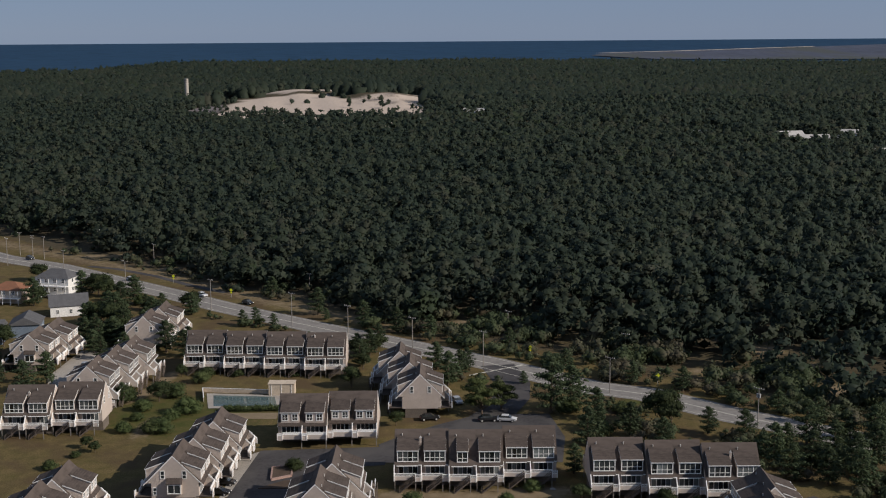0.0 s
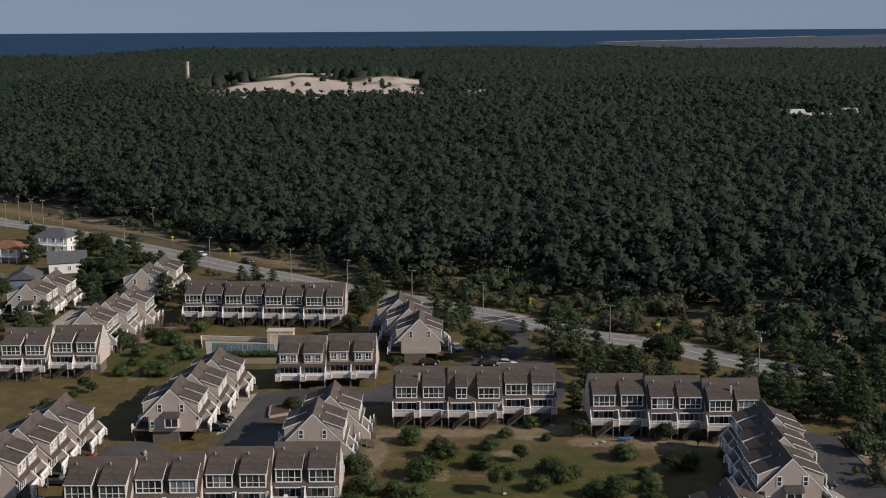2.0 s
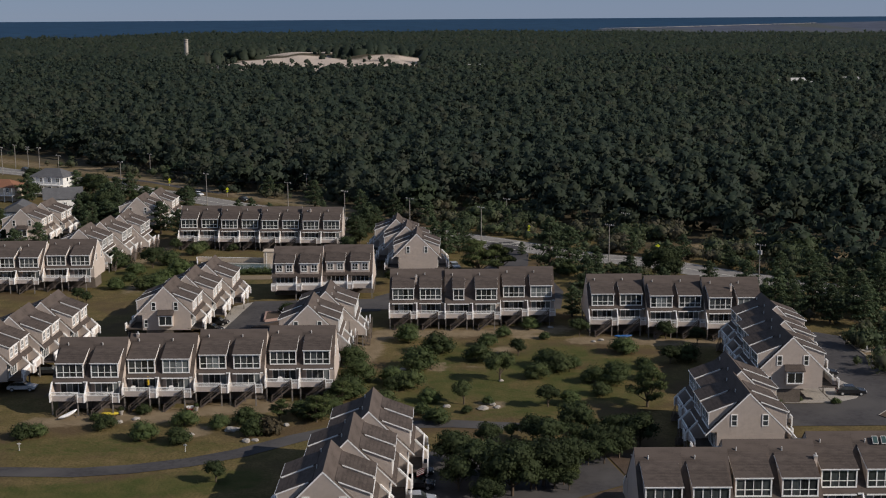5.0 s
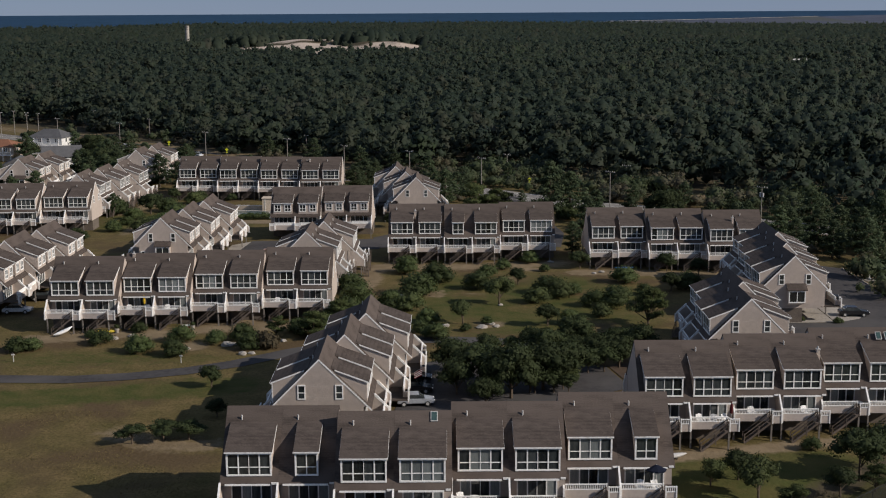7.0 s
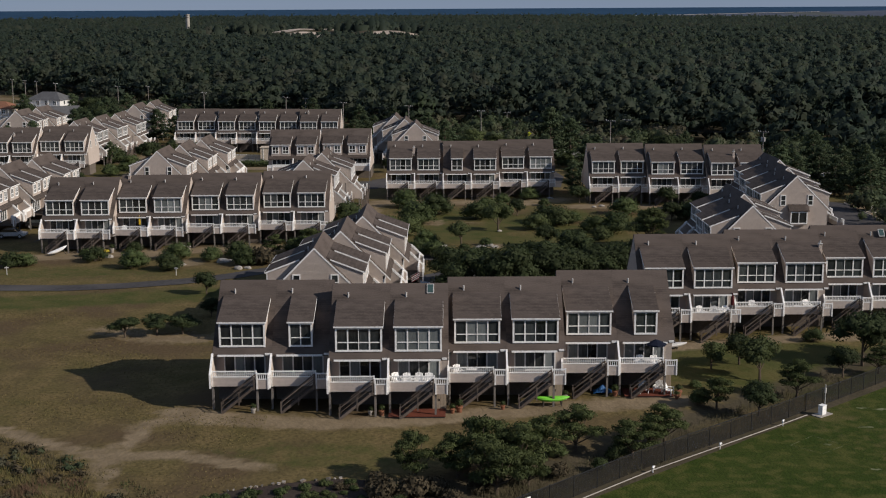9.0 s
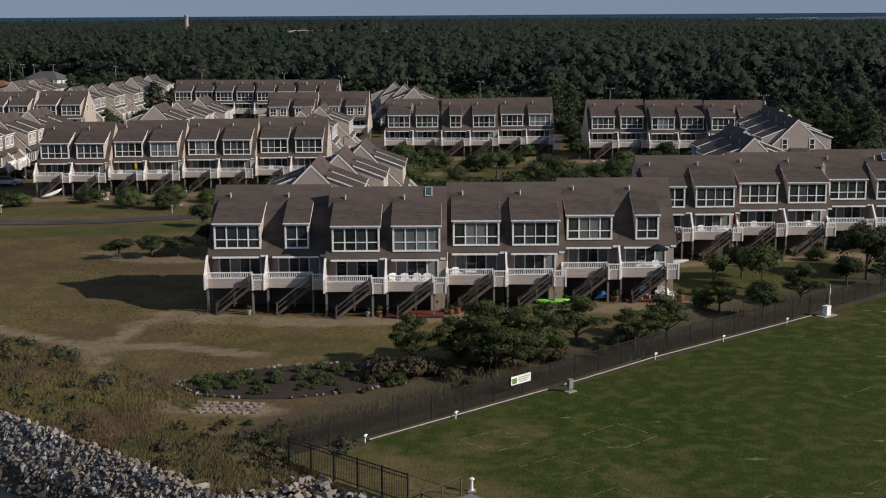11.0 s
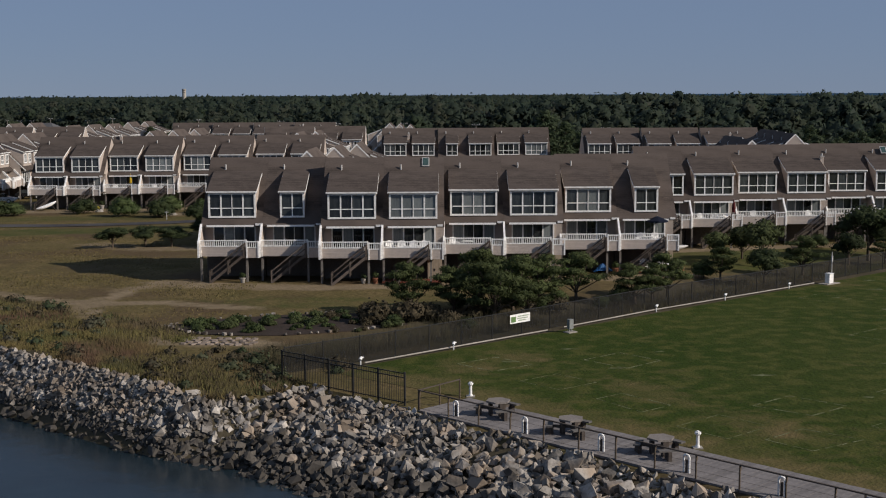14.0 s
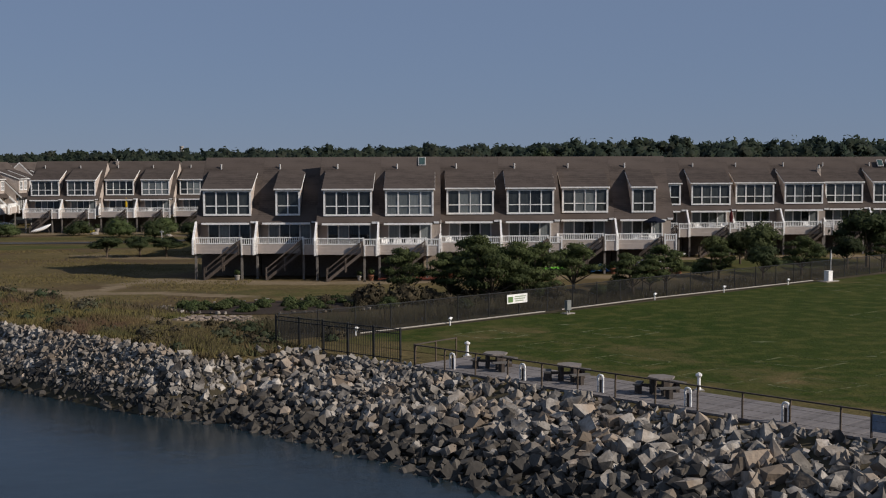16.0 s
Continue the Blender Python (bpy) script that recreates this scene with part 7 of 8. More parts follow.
box(bm, -42.2, -36.0, 295.0, 298.2, 0.0, 3.2)
part("wall", bm, M_CREAM, shed)
bm = bmesh.new()
box(bm, -42.35, -35.85, 294.85, 298.35, 3.2, 3.34)
part("roof_edge", bm, M_CREAM, shed, "cream flat roof edge")
for x in (-41.6, -39.2, -36.8):
    bm = bmesh.new()
    box(bm, x, x + 0.12, 294.93, 295.0, 0.3, 3.2)
    part("batten", bm, M_WHITE, shed)
tagged(shed, "small cream flat-roofed pool house with white battens", "pool house")
hg = np.random.default_rng(33)
hx = np.linspace(-51.0, -37.6, 20)
hc = np.column_stack([hx, np.full(20, 282.9), np.full(20, 1.05)]) + hg.normal(0, 0.08, (20, 3))
hv, hf, hn = leaves(hg, hc, np.tile((0.75, 1.0, 0.8), (20, 1)), 150, 0.13, 0.85, 0.8, (0.75, 1.08), 0.15)
tagged(new("hedge", tri_mesh("hedge", hv, hf, M_BUSH, hn)), "clipped dark green hedge before the pool", "hedge")
sheet("planting_bed", [(-50.5, 276.5), (-50.5, 281.2), (-38.0, 281.2), (-38.0, 276.5)], 0.37, M_DIRT, "bare brown earth bed before the hedge", "planting bed")


# ---- poles, wires, signs ----
M_POLE = mat("weathered_pole", (0.30, 0.275, 0.245), (0.22, 0.20, 0.18), 1.5, 0.85, 0.3)


def utility_pole(h, arms=1, transformer=False):
    t = new("utility_pole")
    bm = bmesh.new()
    rod(bm, (0, 0, -0.5), (0, 0, h), 0.13, 0.09, 8)
    part("pole", bm, M_POLE, t)
    for k in range(arms):
        z = h - 0.25 - 0.9 * k
        bm = bmesh.new()
        box(bm, -1.3, 1.3, -0.06, 0.06, z, z + 0.12)
        arm = part("crossarm", bm, M_POLE, t)
        bm = bmesh.new()
        for x in (-1.2, -0.6, 0.6, 1.2):
            rod(bm, (x, 0, z + 0.14), (x, 0, z + 0.36), 0.05, 0.035, 6)
        part("insulators", bm, M_WHITE, arm)
    if transformer:
        for sx in (-0.32, 0.32):
            bm = bmesh.new()
            rod(bm, (sx, 0, h - 2.2), (sx, 0, h - 1.3), 0.20, 0.20, 10)
            part("transformer", bm, M_PIPE, t, "grey transformer can")
    return tagged(t, "pale utility pole with a crossarm beside the road", "utility pole", "utility poles")


POLES = [(-164.7, 472.1, 10.4), (-135.3, 445.0, 10.2), (-107.8, 422.6, 10.3), (-73.0, 389.9, 10.1), (-45.2, 369.2, 9.9), (-27.3, 353.4, 9.4), (-8.5, 336.6, 9.6), (10.3, 320.9, 9.4), (39.9, 295.4, 8.9), (69.1, 268.9, 8.7)]
FAR_POLES = [(-166.8, 493.1, 9.2), (-159.9, 487.3, 9.0), (-154.7, 484.6, 8.9), (-138.7, 503.9, 8.6), (-110.1, 475.5, 7.2), (-78.3, 445.6, 7.1), (-45.0, 418.8, 6.2), (-14.5, 391.3, 5.6), (18.8, 361.0, 5.8), (48.7, 330.8, 6.1)]
for i, (x, y, h) in enumerate(POLES + FAR_POLES):
    p = utility_pole(h, 2 if i == 11 else 1, i == 9)
    p.matrix_basis = pose(x, y, 0.3, 0, 0, -44 + (i * 13) % 9)


def wire(a, b):
    """A sagging wire as one tube."""
    bm = bmesh.new()
    rings = []
    for i in range(9):
        u = i / 8
        p = Vector(a).lerp(Vector(b), u) - Vector((0, 0, 1.1 * 4 * u * (1 - u)))
        rings.append([bm.verts.new(p + Vector(o)) for o in ((0.02, 0, -0.015), (-0.02, 0, -0.015), (0, 0, 0.025))])
    for r, q in zip(rings, rings[1:]):
        for k in range(3):
            bm.faces.new((r[k], r[(k + 1) % 3], q[(k + 1) % 3], q[k]))
    return bm


lines = new("power_lines")
for a, b in zip(POLES, POLES[1:]):
    for off in (-0.8, 0.8):
        part("wire", wire((a[0] + off, a[1] + off, a[2] + 0.3), (b[0] + off, b[1] + off, b[2] + 0.3)), M_BLACK, lines)
tagged(lines, "thin dark overhead wires between the poles", "wires")

M_SIGN = mat("yellow_green_sign", (0.62, 0.66, 0.03), (0.56, 0.60, 0.03), 1.0, 0.4)


def road_sign(x, y):
    t = new("road_sign")
    bm = bmesh.new()
    rod(bm, (0, 0, -0.3), (0, 0, 3.0), 0.04, 0.04, 6)
    part("post", bm, M_PIPE, t)
    bm = bmesh.new()
    v0 = [bm.verts.new((math.cos(a) * 0.58, -0.05, 2.5 + math.sin(a) * 0.58)) for a in (0, math.pi / 2, math.pi, 3 * math.pi / 2)]
    v1 = [bm.verts.new((q.co.x, -0.02, q.co.z)) for q in v0]
    bm.faces.new(v0), bm.faces.new(v1[::-1])
    for i in range(4):
        bm.faces.new((v0[i], v1[i], v1[(i + 1) % 4], v0[(i + 1) % 4]))
    part("diamond", bm, M_SIGN, t, "bright yellow-green diamond plate")
    bm = bmesh.new()
    box(bm, -0.3, 0.3, -0.05, -0.02, 1.45, 1.8)
    part("plate", bm, M_SIGN, t)
    t.matrix_basis = pose(x, y, 0.3)
    return tagged(t, "bright yellow-green diamond warning sign on a post", "road sign", "road signs")


for x, y in ((-94.2, 435.0), (-70.0, 410.0), (23.2, 331.0), (52.6, 302.0)):
    road_sign(x, y)


# ---- cars ----
CARPAINT = {n: mat("car_paint_" + n, c, tuple(0.85 * k for k in c), 0.5, 0.25, spec=0.6) for n, c in
            dict(black=(0.02, 0.02, 0.022), white=(0.6, 0.6, 0.6), silver=(0.32, 0.34, 0.37), red=(0.28, 0.02, 0.03), blue=(0.10, 0.14, 0.22)).items()}
CARS = {}


def car(x, y, rz, paint, z=0.36):
    m = pose(x, y, z, 0, 0, rz)
    if paint in CARS:
        return copy_thing(CARS[paint], m)
    t = new("car")
    bm = bmesh.new()
    prism(bm, [(-2.2, 0.35), (-2.25, 0.75), (-1.15, 0.95), (1.9, 0.98), (2.2, 0.8), (2.2, 0.35)], -0.88, 0.88)
    bmesh.ops.bevel(bm, geom=bm.edges[:], offset=0.07, segments=2, affect="EDGES")
    body = part("body", bm, CARPAINT[paint], t)
    bm = bmesh.new()
    prism(bm, [(-1.1, 0.94), (-0.45, 1.40), (1.15, 1.42), (1.85, 0.97)], -0.76, 0.76)
    part("cabin_glass", bm, M_GLASS, t, "dark tinted windows")
    bm = bmesh.new()
    prism(bm, [(-0.42, 1.39), (-0.38, 1.46), (1.10, 1.48), (1.18, 1.41)], -0.72, 0.72)
    part("roof", bm, CARPAINT[paint], t)
    for sx in (-0.82, 0.82):
        for yy in (-1.4, 1.4):
            bm = bmesh.new()
            rod(bm, (sx - 0.1, yy, 0.33), (sx + 0.1, yy, 0.33), 0.33, 0.33, 12)
            w = part("wheel", bm, M_BLACK, t)
            bm = bmesh.new()
            rod(bm, (sx - 0.11, yy, 0.33), (sx + 0.11, yy, 0.33), 0.19, 0.19, 10)
            part("rim", bm, M_PIPE, w)
    for sx in (-0.62, 0.62):
        bm = bmesh.new()
        box(bm, sx - 0.18, sx + 0.18, -2.27, -2.18, 0.6, 0.74)
        part("headlight", bm, M_WHITE, t)
        bm = bmesh.new()
        box(bm, sx - 0.16, sx + 0.16, 2.14, 2.23, 0.62, 0.76)
        part("tail_light", bm, CARPAINT["red"], t)
    t.matrix_basis = m
    CARS[paint] = t
    return tagged(t, {"black": "parked black car with tinted windows", "white": "white car with dark windows", "silver": "parked silver-grey car with dark windows", "red": "parked dark red car under a deck", "blue": "parked dark blue car on the drive"}[paint], "car", "cars")


for x, y, r, c in ((-2.6, 143.6, 95, "silver"), (-2.8, 148.8, 88, "black"), (-3.0, 153.2, 90, "black"), (-42.8, 229.2, 80, "black"), (-42.6, 234.5, 82, "black"), (-61.0, 211.6, 90, "red"), (-62.0, 203.0, 88, "white"), (63.2, 187.0, 85, "black"), (62.0, 197.5, 88, "black"),
                   (-3.3, 275.0, 100, "black"), (14.0, 273.6, 80, "white"), (9.8, 273.8, 95, "black"), (-63.0, 399.5, 45, "black"), (-110.4, 440.0, 47, "white"), (-80, 412.0, 46, "white"), (-160, 484, 45, "black"), (3.0, 288, 20, "silver"), (-64.5, 201, 90, "black"), (-66.0, 192.0, 92, "white"), (-94, 322, 5, "silver")):
    car(x, y, r, c)

# ---- things on and under the decks ----
M_KAYAK = mat("lime_plastic", (0.20, 0.62, 0.06), (0.17, 0.55, 0.05), 1.0, 0.35)
M_TARP = mat("blue_tarp", (0.03, 0.12, 0.30), (0.025, 0.09, 0.24), 1.5, 0.5, 0.6)


def kayak(x, y, rz, material, label, length=3.1, z=0.72, tilt=0.0):
    t = new("kayak")
    bm = bmesh.new()
    rings = []
    for i in range(11):
        u = i / 10 * 2 - 1
        w = 0.38 * (1 - abs(u) ** 2.4) + 0.015
        hgt = 0.20 * (1 - abs(u) ** 3) + 0.05
        rings.append([bm.verts.new((u * length / 2, w * math.cos(a), 0.16 * u * u + hgt * math.sin(a))) for a in (2 * math.pi * k / 10 for k in range(10))])
    for a, b in zip(rings, rings[1:]):
        for k in range(10):
            bm.faces.new((a[k], a[(k + 1) % 10], b[(k + 1) % 10], b[k]))
    bm.faces.new(rings[0][::-1]), bm.faces.new(rings[-1])
    part("hull", bm, material, t)
    bm = bmesh.new()
    for sx in () if tilt else (-0.8, 0.8):
        box(bm, sx - 0.06, sx + 0.06, -0.35, 0.35, -0.30, -0.15), box(bm, sx - 0.05, sx + 0.05, -0.3, -0.2, -0.6, -0.3), box(bm, sx - 0.05, sx + 0.05, 0.2, 0.3, -0.6, -0.3)
    if tilt:
        beam(bm, (0.75, 0.1, -0.1), (0.95, 0.3, -1.45), 0.08)
    part("trestle", bm, M_DARKWOOD, t)
    t.matrix_basis = pose(x, y, z + 0.2, 0, -tilt, rz)
    return tagged(t, label, "kayak")


kayak(10.7, 105.6, 4, M_KAYAK, "lime green kayak on a low trestle under the deck")
kayak(-54.5, 177.3, 25, M_WHITE, "white dinghy hull propped up beside the townhouse deck", 2.9, 0.8, 20.0)
kayak(24.2, 124.4, 12, M_PIPE, "pale canoe lying beside the townhouse", 4.0, 0.5)
kayak(33.0, 221.5, 5, M_TARP, "blue kayak beside the stair", 3.4)


# Pale tone carries the sunlight on the wall under open deck ends.
M_SUNLITWALL = mat("sunlit_wall_boards", (0.40, 0.33, 0.25), (0.32, 0.26, 0.195), 0.9, 0.85, 0.2, 6.0, stretch=(1, 1, 0.2))


def storage_cupboard(x, y):
    """A pale boarded block that stands in for sunlit wall under a deck end."""
    t = new("storage_cupboard")
    bm = bmesh.new()
    box(bm, 0, 1.25, 0, 1.5, 0, 2.26)
    part("body", bm, M_SUNLITWALL, t)
    for i in range(5):
        bm = bmesh.new()
        box(bm, 0.06 + 0.23 * i, 0.27 + 0.23 * i, -0.03, 0.0, 0.08, 2.2)
        part("board", bm, M_SUNLITWALL, t)
    # The latch is an added detail on the block.
    bm = bmesh.new()
    box(bm, 0.58, 0.68, -0.06, -0.03, 1.05, 1.25)
    part("latch", bm, M_BLACK, t, "dark metal latch")
    t.matrix_basis = pose(x, y, BASE - 0.3)
    return tagged(t, "pale boarded block in the tone of sunlit wall under the deck end", "cupboard", "stores under the decks")


for x, y in ((0.12, 104.5), (10.45, 107.15), (20.65, 109.95)):
    storage_cupboard(x, y)

kayak(-48.6, 179.0, 8, mat("yellow_plastic", (0.60, 0.47, 0.06), (0.52, 0.40, 0.05), 1.0, 0.4), "faded yellow kayak lying before the townhouse stair", 3.0, 0.35)


def cooler_box(x, y, rz):
    """A red cool box with a pale lid and a handle."""
    t = new("cooler_box")
    bm = bmesh.new()
    box(bm, -0.5, 0.5, -0.32, 0.32, 0, 0.52)
    part("body", bm, CARPAINT["red"], t)
    bm = bmesh.new()
    box(bm, -0.53, 0.53, -0.35, 0.35, 0.52, 0.64)
    part("lid", bm, M_WHITE, t, "pale lid")
    bm = bmesh.new()
    for sx in (-0.4, 0.4):
        beam(bm, (sx, -0.37, 0.40), (sx, -0.37, 0.62), 0.04)
    beam(bm, (-0.4, -0.39, 0.40), (0.4, -0.39, 0.40), 0.04)
    part("handle", bm, M_PIPE, t)
    t.matrix_basis = pose(x, y, BASE - 0.08, 0, 0, rz)
    return tagged(t, "red cool box with a pale lid under the deck", "cool box")


cooler_box(-37.4, 181.2, 15)


def garden_rock(x, y, size, seed):
    """A low pale field stone half sunk in the ground."""
    rg = np.random.default_rng(seed)
    bm = bmesh.new()
    bmesh.ops.create_icosphere(bm, subdivisions=2, radius=1.0)
    for q in bm.verts:
        q.co = Vector((q.co.x * 1.3, q.co.y, q.co.z * 0.55)) * float(size * rg.uniform(0.78, 1.12))
    ob = new("garden_rock", to_mesh("garden_rock", bm, M_CONCRETE))
    ob.matrix_basis = pose(x, y, BASE - 0.1 + 0.2 * size, 0, 0, 47 * seed)
    return tagged(ob, "pale weathered stone half sunk in sandy ground", "rock", "garden stones")


for i, (x, y, size) in enumerate(((-29.8, 171.5, 0.8), (-28.9, 172.0, 0.5), (-35.0, 169.6, 0.5), (-26.8, 166.9, 0.6), (-25.6, 167.2, 0.45), (-46.6, 175.6, 0.5), (-44.5, 177.0, 0.55), (-22.1, 173.7, 0.5), (7.8, 183.0, 0.6), (6.5, 180.9, 0.7), (8.6, 181.6, 0.45),
                                  (-6.2, 202.5, 0.5), (20.6, 230.6, 0.5), (1.0, 182.0, 0.55), (9.8, 195.6, 0.4), (27.5, 220.0, 0.4), (29.0, 221.0, 0.45))):
    garden_rock(x, y, size, i + 3)


def tarp(x, y):
    rg = np.random.default_rng(2)
    bm = bmesh.new()
    grid = [[bm.verts.new((i * 0.22 - 0.9, j * 0.22 - 0.6, max(0.0, 0.75 * math.exp(-((i - 4) / 2.6) ** 2 - ((j - 2.5) / 2.0) ** 2) + rg.normal(0, 0.05)))) for j in range(7)] for i in range(9)]
    for i in range(8):
        for j in range(6):
            bm.faces.new((grid[i][j], grid[i + 1][j], grid[i + 1][j + 1], grid[i][j + 1]))
    ob = new("tarp", to_mesh("tarp", bm, M_TARP))
    ob.matrix_basis = pose(x, y, 0.4)
    return tagged(ob, "crumpled blue tarpaulin over a heap under the deck", "tarpaulin")


tarp(15.6, 109.3)


def platform(x0, x1, y0, y1):
    t = new("ground_deck")
    k = int((y1 - y0) / 0.15)
    for i in range(k):
        bm = bmesh.new()
        box(bm, x0, x1, y0 + i * 0.15, y0 + i * 0.15 + 0.14, 0.44, 0.50)
        part("board", bm, M_REDWOOD, t)
    bm = bmesh.new()
    box(bm, x0 + 0.05, x1 - 0.05, y0 + 0.05, y1 - 0.05, 0.1, 0.44)
    part("frame", bm, M_DARKWOOD, t)
    return tagged(t, "low red-stained plank deck at the foot of a stair", "deck")


platform(-3.6, 1.3, 102.2, 104.4), platform(17.4, 21.8, 107.8, 110.2)


def chair(x, y, z, rz, material, label):
    """A slatted garden armchair."""
    t = new("garden_chair")
    for k in range(5):
        bm = bmesh.new()
        beam(bm, (-0.26 + k * 0.13, 0.12, 0.36), (-0.27 + k * 0.135, 0.42, 1.02 - 0.03 * abs(k - 2)), 0.11, 0.03)
        part("back_slat", bm, material, t)
    bm = bmesh.new()
    box(bm, -0.30, 0.30, -0.35, 0.2, 0.36, 0.40)
    part("seat", bm, material, t)
    for sx in (-0.36, 0.36):
        bm = bmesh.new()
        box(bm, sx - 0.07, sx + 0.07, -0.42, 0.3, 0.56, 0.60), box(bm, sx - 0.03, sx + 0.03, -0.40, -0.32, 0.0, 0.56), box(bm, sx - 0.03, sx + 0.03, 0.2, 0.28, 0.0, 0.56)
        part("arm", bm, material, t)
    t.matrix_basis = pose(x, y, z, 0, 0, rz)
    return tagged(t, label, "chair", "deck chairs")


DECKZ = BASE + 2.36
c0 = chair(-2.0, 103.9, DECKZ, 8, M_WHITE, "white slatted garden armchair on a deck")
for x, y, r in ((-1.0, 103.95, -5), (-0.1, 103.9, 4), (-2.9, 104.1, 30), (2.4, 106.5, 20), (18.9, 109.4, -10), (20.3, 109.3, 15), (28.2, 128.7, 10), (29.6, 128.6, -20), (31.0, 128.8, 25), (34.3, 131.2, 0), (40.2, 131.4, 15), (-46.0, 182.2, 10), (-43.3, 182.1, -20), (-40.3, 182.2, 10), (-24.5, 186.6, 5)):
    copy_thing(c0, pose(x, y, DECKZ, 0, 0, r))
for x, y, r in ((19.2, 108.8, 10), (20.6, 109.0, -20), (21.4, 108.3, 60)):
    copy_thing(c0, pose(x, y, 0.5, 0, 0, r))


def side_table(x, y, z, label, material):
    t = new("patio_table")
    bm = bmesh.new()
    rod(bm, (0, 0, 0.68), (0, 0, 0.72), 0.5, 0.5, 16)
    part("tabletop", bm, material, t)
    for a in (0.8, 2.4, 3.9, 5.5):
        bm = bmesh.new()
        rod(bm, (0.4 * math.cos(a), 0.4 * math.sin(a), 0), (0.3 * math.cos(a), 0.3 * math.sin(a), 0.68), 0.025, 0.025, 6)
        part("leg", bm, material, t)
    t.matrix_basis = pose(x, y, z)
    return tagged(t, label, "table", "deck tables")


for x, y, m in ((3.6, 106.4, M_WHITE), (19.6, 109.2, M_WHITE), (-10.6, 105.6, M_PIPE), (-53.9, 180.0, M_WHITE), (-42.6, 182.2, M_WHITE), (-33.2, 184.4, M_PIPE), (30.3, 128.6, M_WHITE), (36.4, 131.2, M_PIPE), (46.8, 133.8, M_WHITE)):
    side_table(x, y, DECKZ, "round %s patio table on a deck" % ("white" if m is M_WHITE else "pale grey metal"), m)


def umbrella(x, y, z, colour, opened, label):
    t = new("patio_umbrella")
    bm = bmesh.new()
    rod(bm, (0, 0, 0), (0, 0, 2.5), 0.03, 0.03, 8)
    part("pole", bm, M_PIPE, t)
    bm = bmesh.new()
    n = 8
    if opened:
        top, ring = bm.verts.new((0, 0, 2.5)), [bm.verts.new((0.95 * math.cos(2 * math.pi * i / n), 0.95 * math.sin(2 * math.pi * i / n), 2.1)) for i in range(n)]
        low = [bm.verts.new((v.co.x, v.co.y, v.co.z - 0.14)) for v in ring]
        for i in range(n):
            bm.faces.new((top, ring[i], ring[(i + 1) % n])), bm.faces.new((ring[i], low[i], low[(i + 1) % n], ring[(i + 1) % n]))
    else:
        rod(bm, (0, 0, 1.1), (0, 0, 1.6), 0.16, 0.20, 8), rod(bm, (0, 0, 1.6), (0, 0, 2.45), 0.20, 0.05, 8)
    part("canopy", bm, colour, t)
    t.matrix_basis = pose(x, y, z)
    return tagged(t, label, "umbrella")


M_YELLOW = mat("yellow_canvas", (0.55, 0.36, 0.03), (0.48, 0.31, 0.03), 1.5, 0.8)
umbrella(-43.8, 182.6, DECKZ, M_YELLOW, False, "folded yellow patio umbrella on a deck")
umbrella(20.4, 109.6, DECKZ, mat("navy_canvas", (0.014, 0.018, 0.032), (0.012, 0.015, 0.027), 1.5, 0.8), True, "open navy blue patio umbrella on a deck")
umbrella(31.6, 128.9, DECKZ, mat("maroon_canvas", (0.10, 0.022, 0.025), (0.08, 0.018, 0.02), 1.5, 0.8), False, "folded dark red patio umbrella on a deck")


def chimney(x, y, z0, z1):
    t = new("chimney")
    bm = bmesh.new()
    box(bm, -0.19, 0.19, -0.19, 0.19, 0, z1 - z0)
    part("flue_box", bm, M_SIDING, t)
    bm = bmesh.new()
    box(bm, -0.23, 0.23, -0.23, 0.23, z1 - z0, z1 - z0 + 0.07), rod(bm, (0, 0, z1 - z0 + 0.07), (0, 0, z1 - z0 + 0.35), 0.10, 0.10, 8)
    part("cap", bm, M_PIPE, t)
    t.matrix_basis = pose(x, y, z0)
    return tagged(t, "slim taupe chimney box on a shingle roof", "chimney")


for x, y, z in ((42.3, 134.7, 8.0), (52.9, 224.8, 8.2), (-4.6, 234.6, 8.2), (-46.2, 187.6, 10.0), (-90.7, 268.3, 8.0), (-33, 316.5, 8.6)):
    chimney(x, y, z - 0.9, z + (0.5 if z > 9.5 else 1.3))


def skylight(x, y, z):
    t = new("skylight")
    bm = bmesh.new()
    box(bm, -0.32, 0.32, -0.5, 0.5, -0.05, 0.12)
    part("kerb", bm, M_PIPE, t)
    bm = bmesh.new()
    box(bm, -0.25, 0.25, -0.43, 0.43, 0.12, 0.14)
    part("pane", bm, mat("greenish_glass", (0.05, 0.09, 0.08), (0.04, 0.07, 0.065), 1.0, 0.1, spec=0.7) if "greenish_glass" not in bpy.data.materials else bpy.data.materials["greenish_glass"], t)
    t.matrix_basis = pose(x, y, z, 45)
    return tagged(t, "small framed skylight in a shingle roof", "skylight")


skylight(0.0, 109.2, 10.08), skylight(50.2, 138.5, 9.78), skylight(51.2, 138.5, 9.78)


def stone_marker(x, y):
    t = new("entrance_marker")
    bm = bmesh.new()
    prism(bm, [(-0.35, 0), (-0.35, 1.5), (-0.1, 1.8), (0.35, 1.75), (0.35, 0)], -0.2, 0.2)
    part("block", bm, M_WHITE, t)
    bm = bmesh.new()
    box(bm, -1.2, 1.2, -1.5, 1.5, -0.2, 0.04)
    part("pad", bm, M_CONCRETE, t)
    t.matrix_basis = pose(x, y, 0.36, 0, 0, 20)
    return tagged(t, "white block marker on a concrete pad by the drive", "marker")


stone_marker(74.2, 213.5)

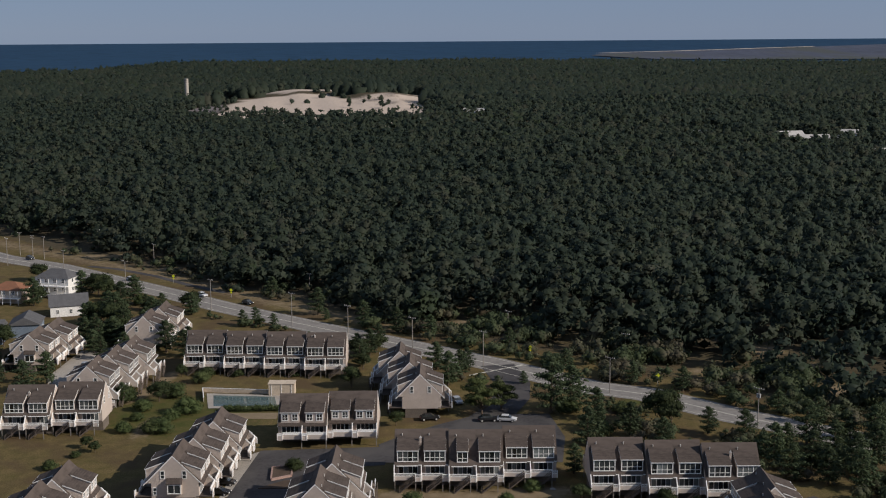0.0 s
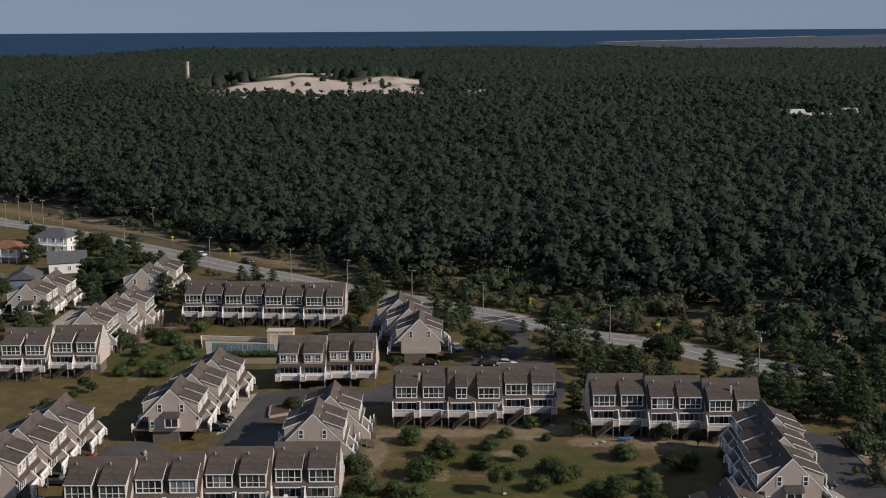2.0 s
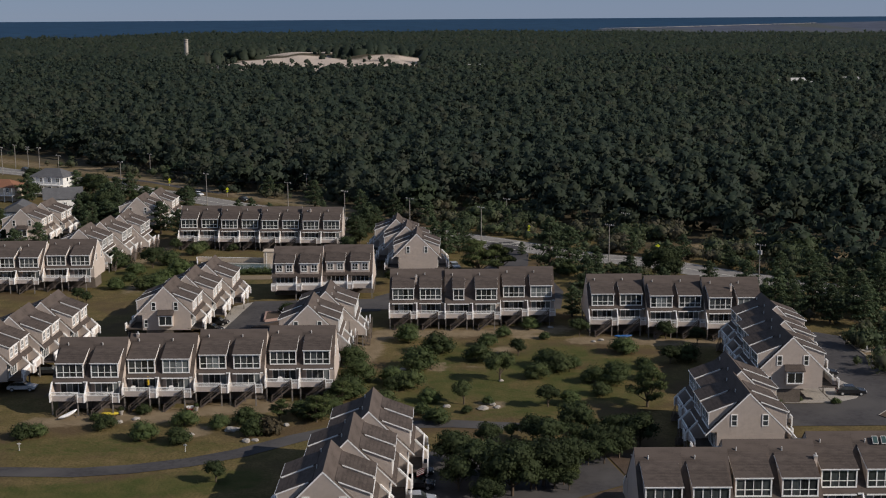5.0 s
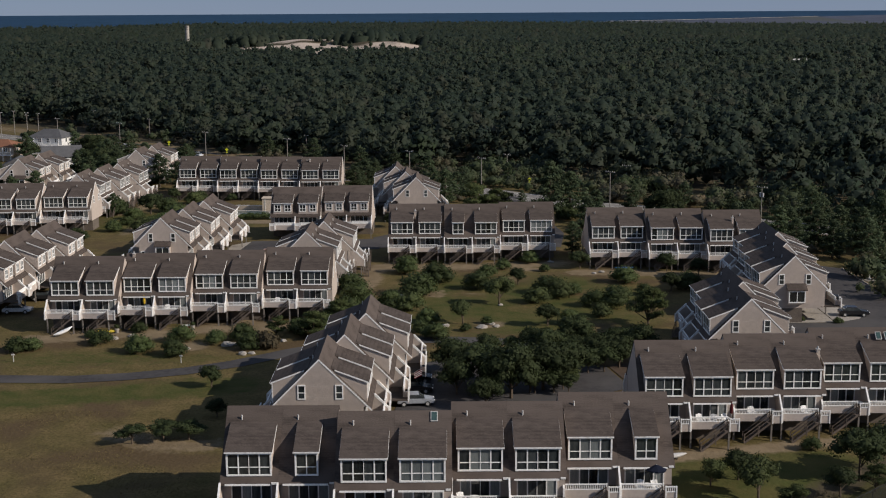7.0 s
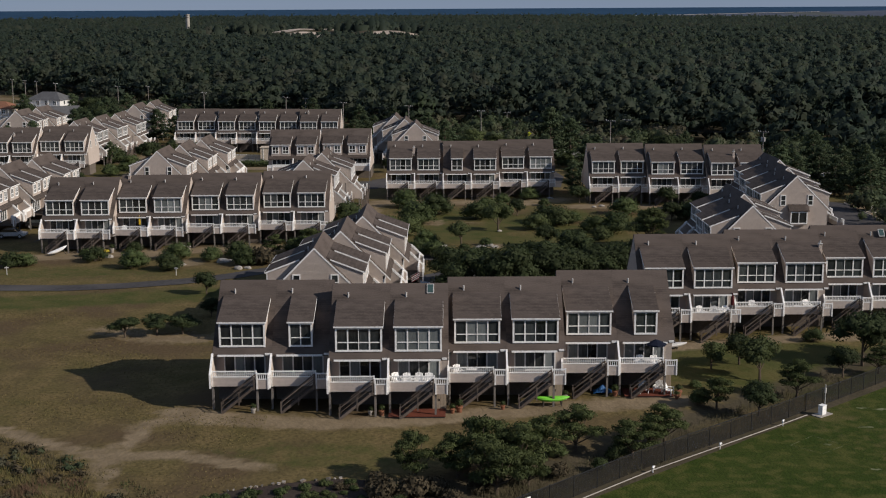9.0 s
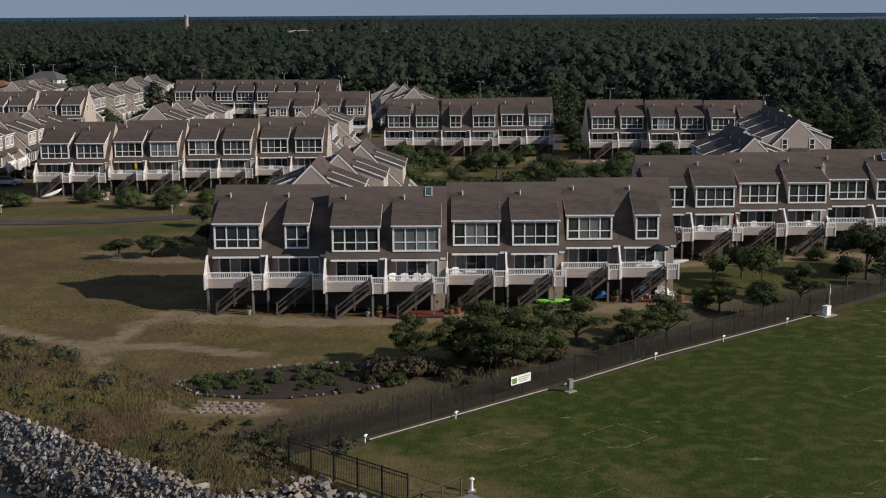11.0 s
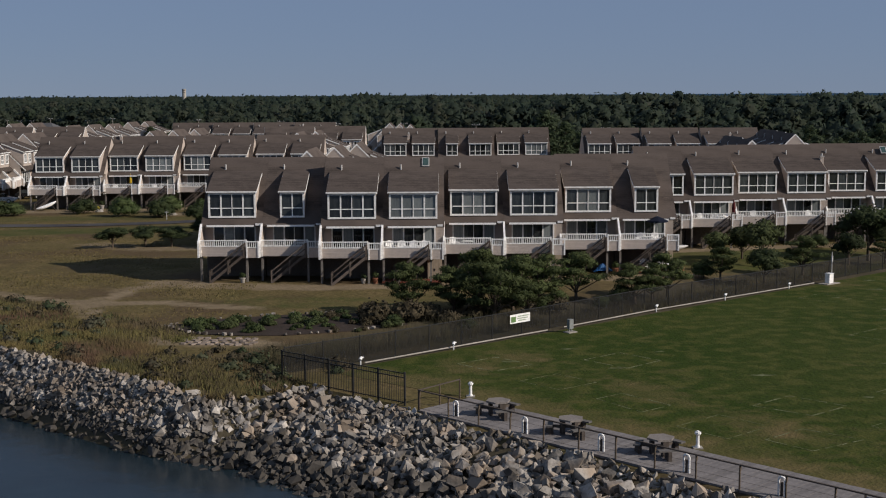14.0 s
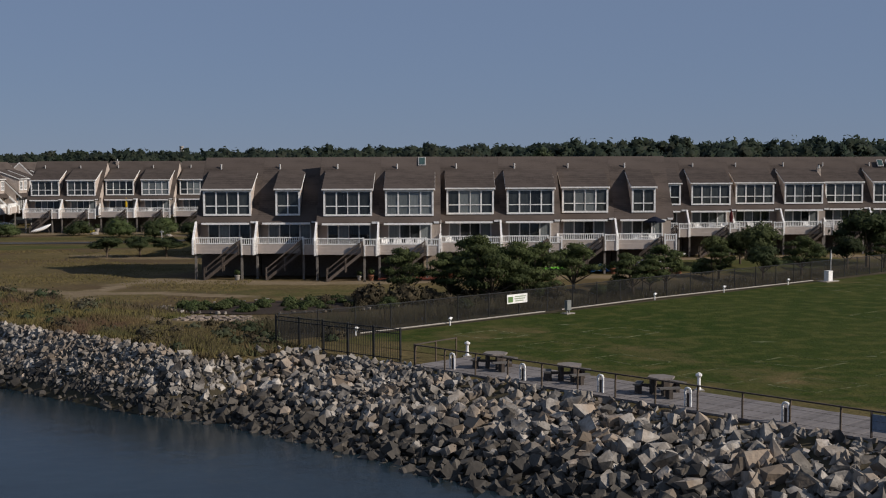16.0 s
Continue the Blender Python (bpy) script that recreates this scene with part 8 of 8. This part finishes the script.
flag = new("flag")
bm = bmesh.new()
rod(bm, (0, 0, 0), (1.1, -0.6, 0.8), 0.02, 0.02, 6)
part("staff", bm, M_WHITE, flag)
for k in range(7):
    bm = bmesh.new()
    beam(bm, (0.15, -0.12, 0.0 - 0.11 * k), (1.05, -0.58, 0.62 - 0.11 * k), 0.015, 0.10)
    part("stripe", bm, CARPAINT["red"] if k % 2 == 0 else M_WHITE, flag)
flag.matrix_basis = pose(-2.9, 146.5, 3.4)
tagged(flag, "red and white striped flag on a deck post", "flag")


def stake(x, y, rz):
    """A short marker post with a cross board in the grass."""
    t = new("marker_stake")
    bm = bmesh.new()
    rod(bm, (0, 0, -0.2), (0, 0, 1.15), 0.06, 0.05, 6)
    part("post", bm, M_PIPE, t)
    bm = bmesh.new()
    box(bm, -0.26, 0.26, -0.03, 0.03, 0.92, 1.06)
    part("board", bm, M_PIPE, t)
    t.matrix_basis = pose(x, y, 0.3, 0, 0, rz)
    return tagged(t, "short pale marker stake beside the path", "stake", "path stakes")


# ---- pots and small things at the stair feet ----
M_CLAY = mat("terracotta_clay", (0.27, 0.12, 0.07), (0.20, 0.09, 0.055), 3.0, 0.85)


def pot(x, y, size, label, material):
    t = new("flower_pot")
    bm = bmesh.new()
    for z0, z1, r0, r1 in ((0, 0.34, 0.15, 0.22), (0.34, 0.42, 0.25, 0.25)):
        rod(bm, (0, 0, z0), (0, 0, z1), r0, r1, 12)
    part("pot", bm, material, t)
    hg = np.random.default_rng(int(x * 10 + 500))
    v, f, nv = leaves(hg, np.array([(0, 0, 0.62)]), np.array([(0.26, 0.26, 0.26)]), 90, 0.07, 0.7, 0.5)
    part("plant", tri_mesh("plant", v, f, M_BUSH, nv), M_BUSH, t, "small leafy green plant")
    t.matrix_basis = pose(x, y, 0.3) @ Matrix.Scale(size, 4)
    return tagged(t, label, "flower pot", "pots by the stairs")


for x, y, size in ((1.9, 103.6, 1.0), (2.5, 103.9, 1.3), (-4.2, 103.1, 1.1), (6.3, 104.6, 0.9), (16.6, 108.4, 1.2), (22.3, 108.2, 1.3), (22.0, 107.4, 0.9)):
    pot(x, y, size, "leafy plant in a terracotta pot on the ground", M_CLAY)
for x, y, size in ((-15.4, 103.9, 1.0), (-5.2, 103.2, 0.9), (12.0, 107.4, 1.0), (-47.2, 179.2, 1.5), (-36.4, 181.0, 1.4)):
    pot(x, y, size, "leafy plant in a pale concrete pot on the ground", M_CONCRETE)
stake(-57.2, 163.7, 10), stake(-34.4, 162.7, -15)
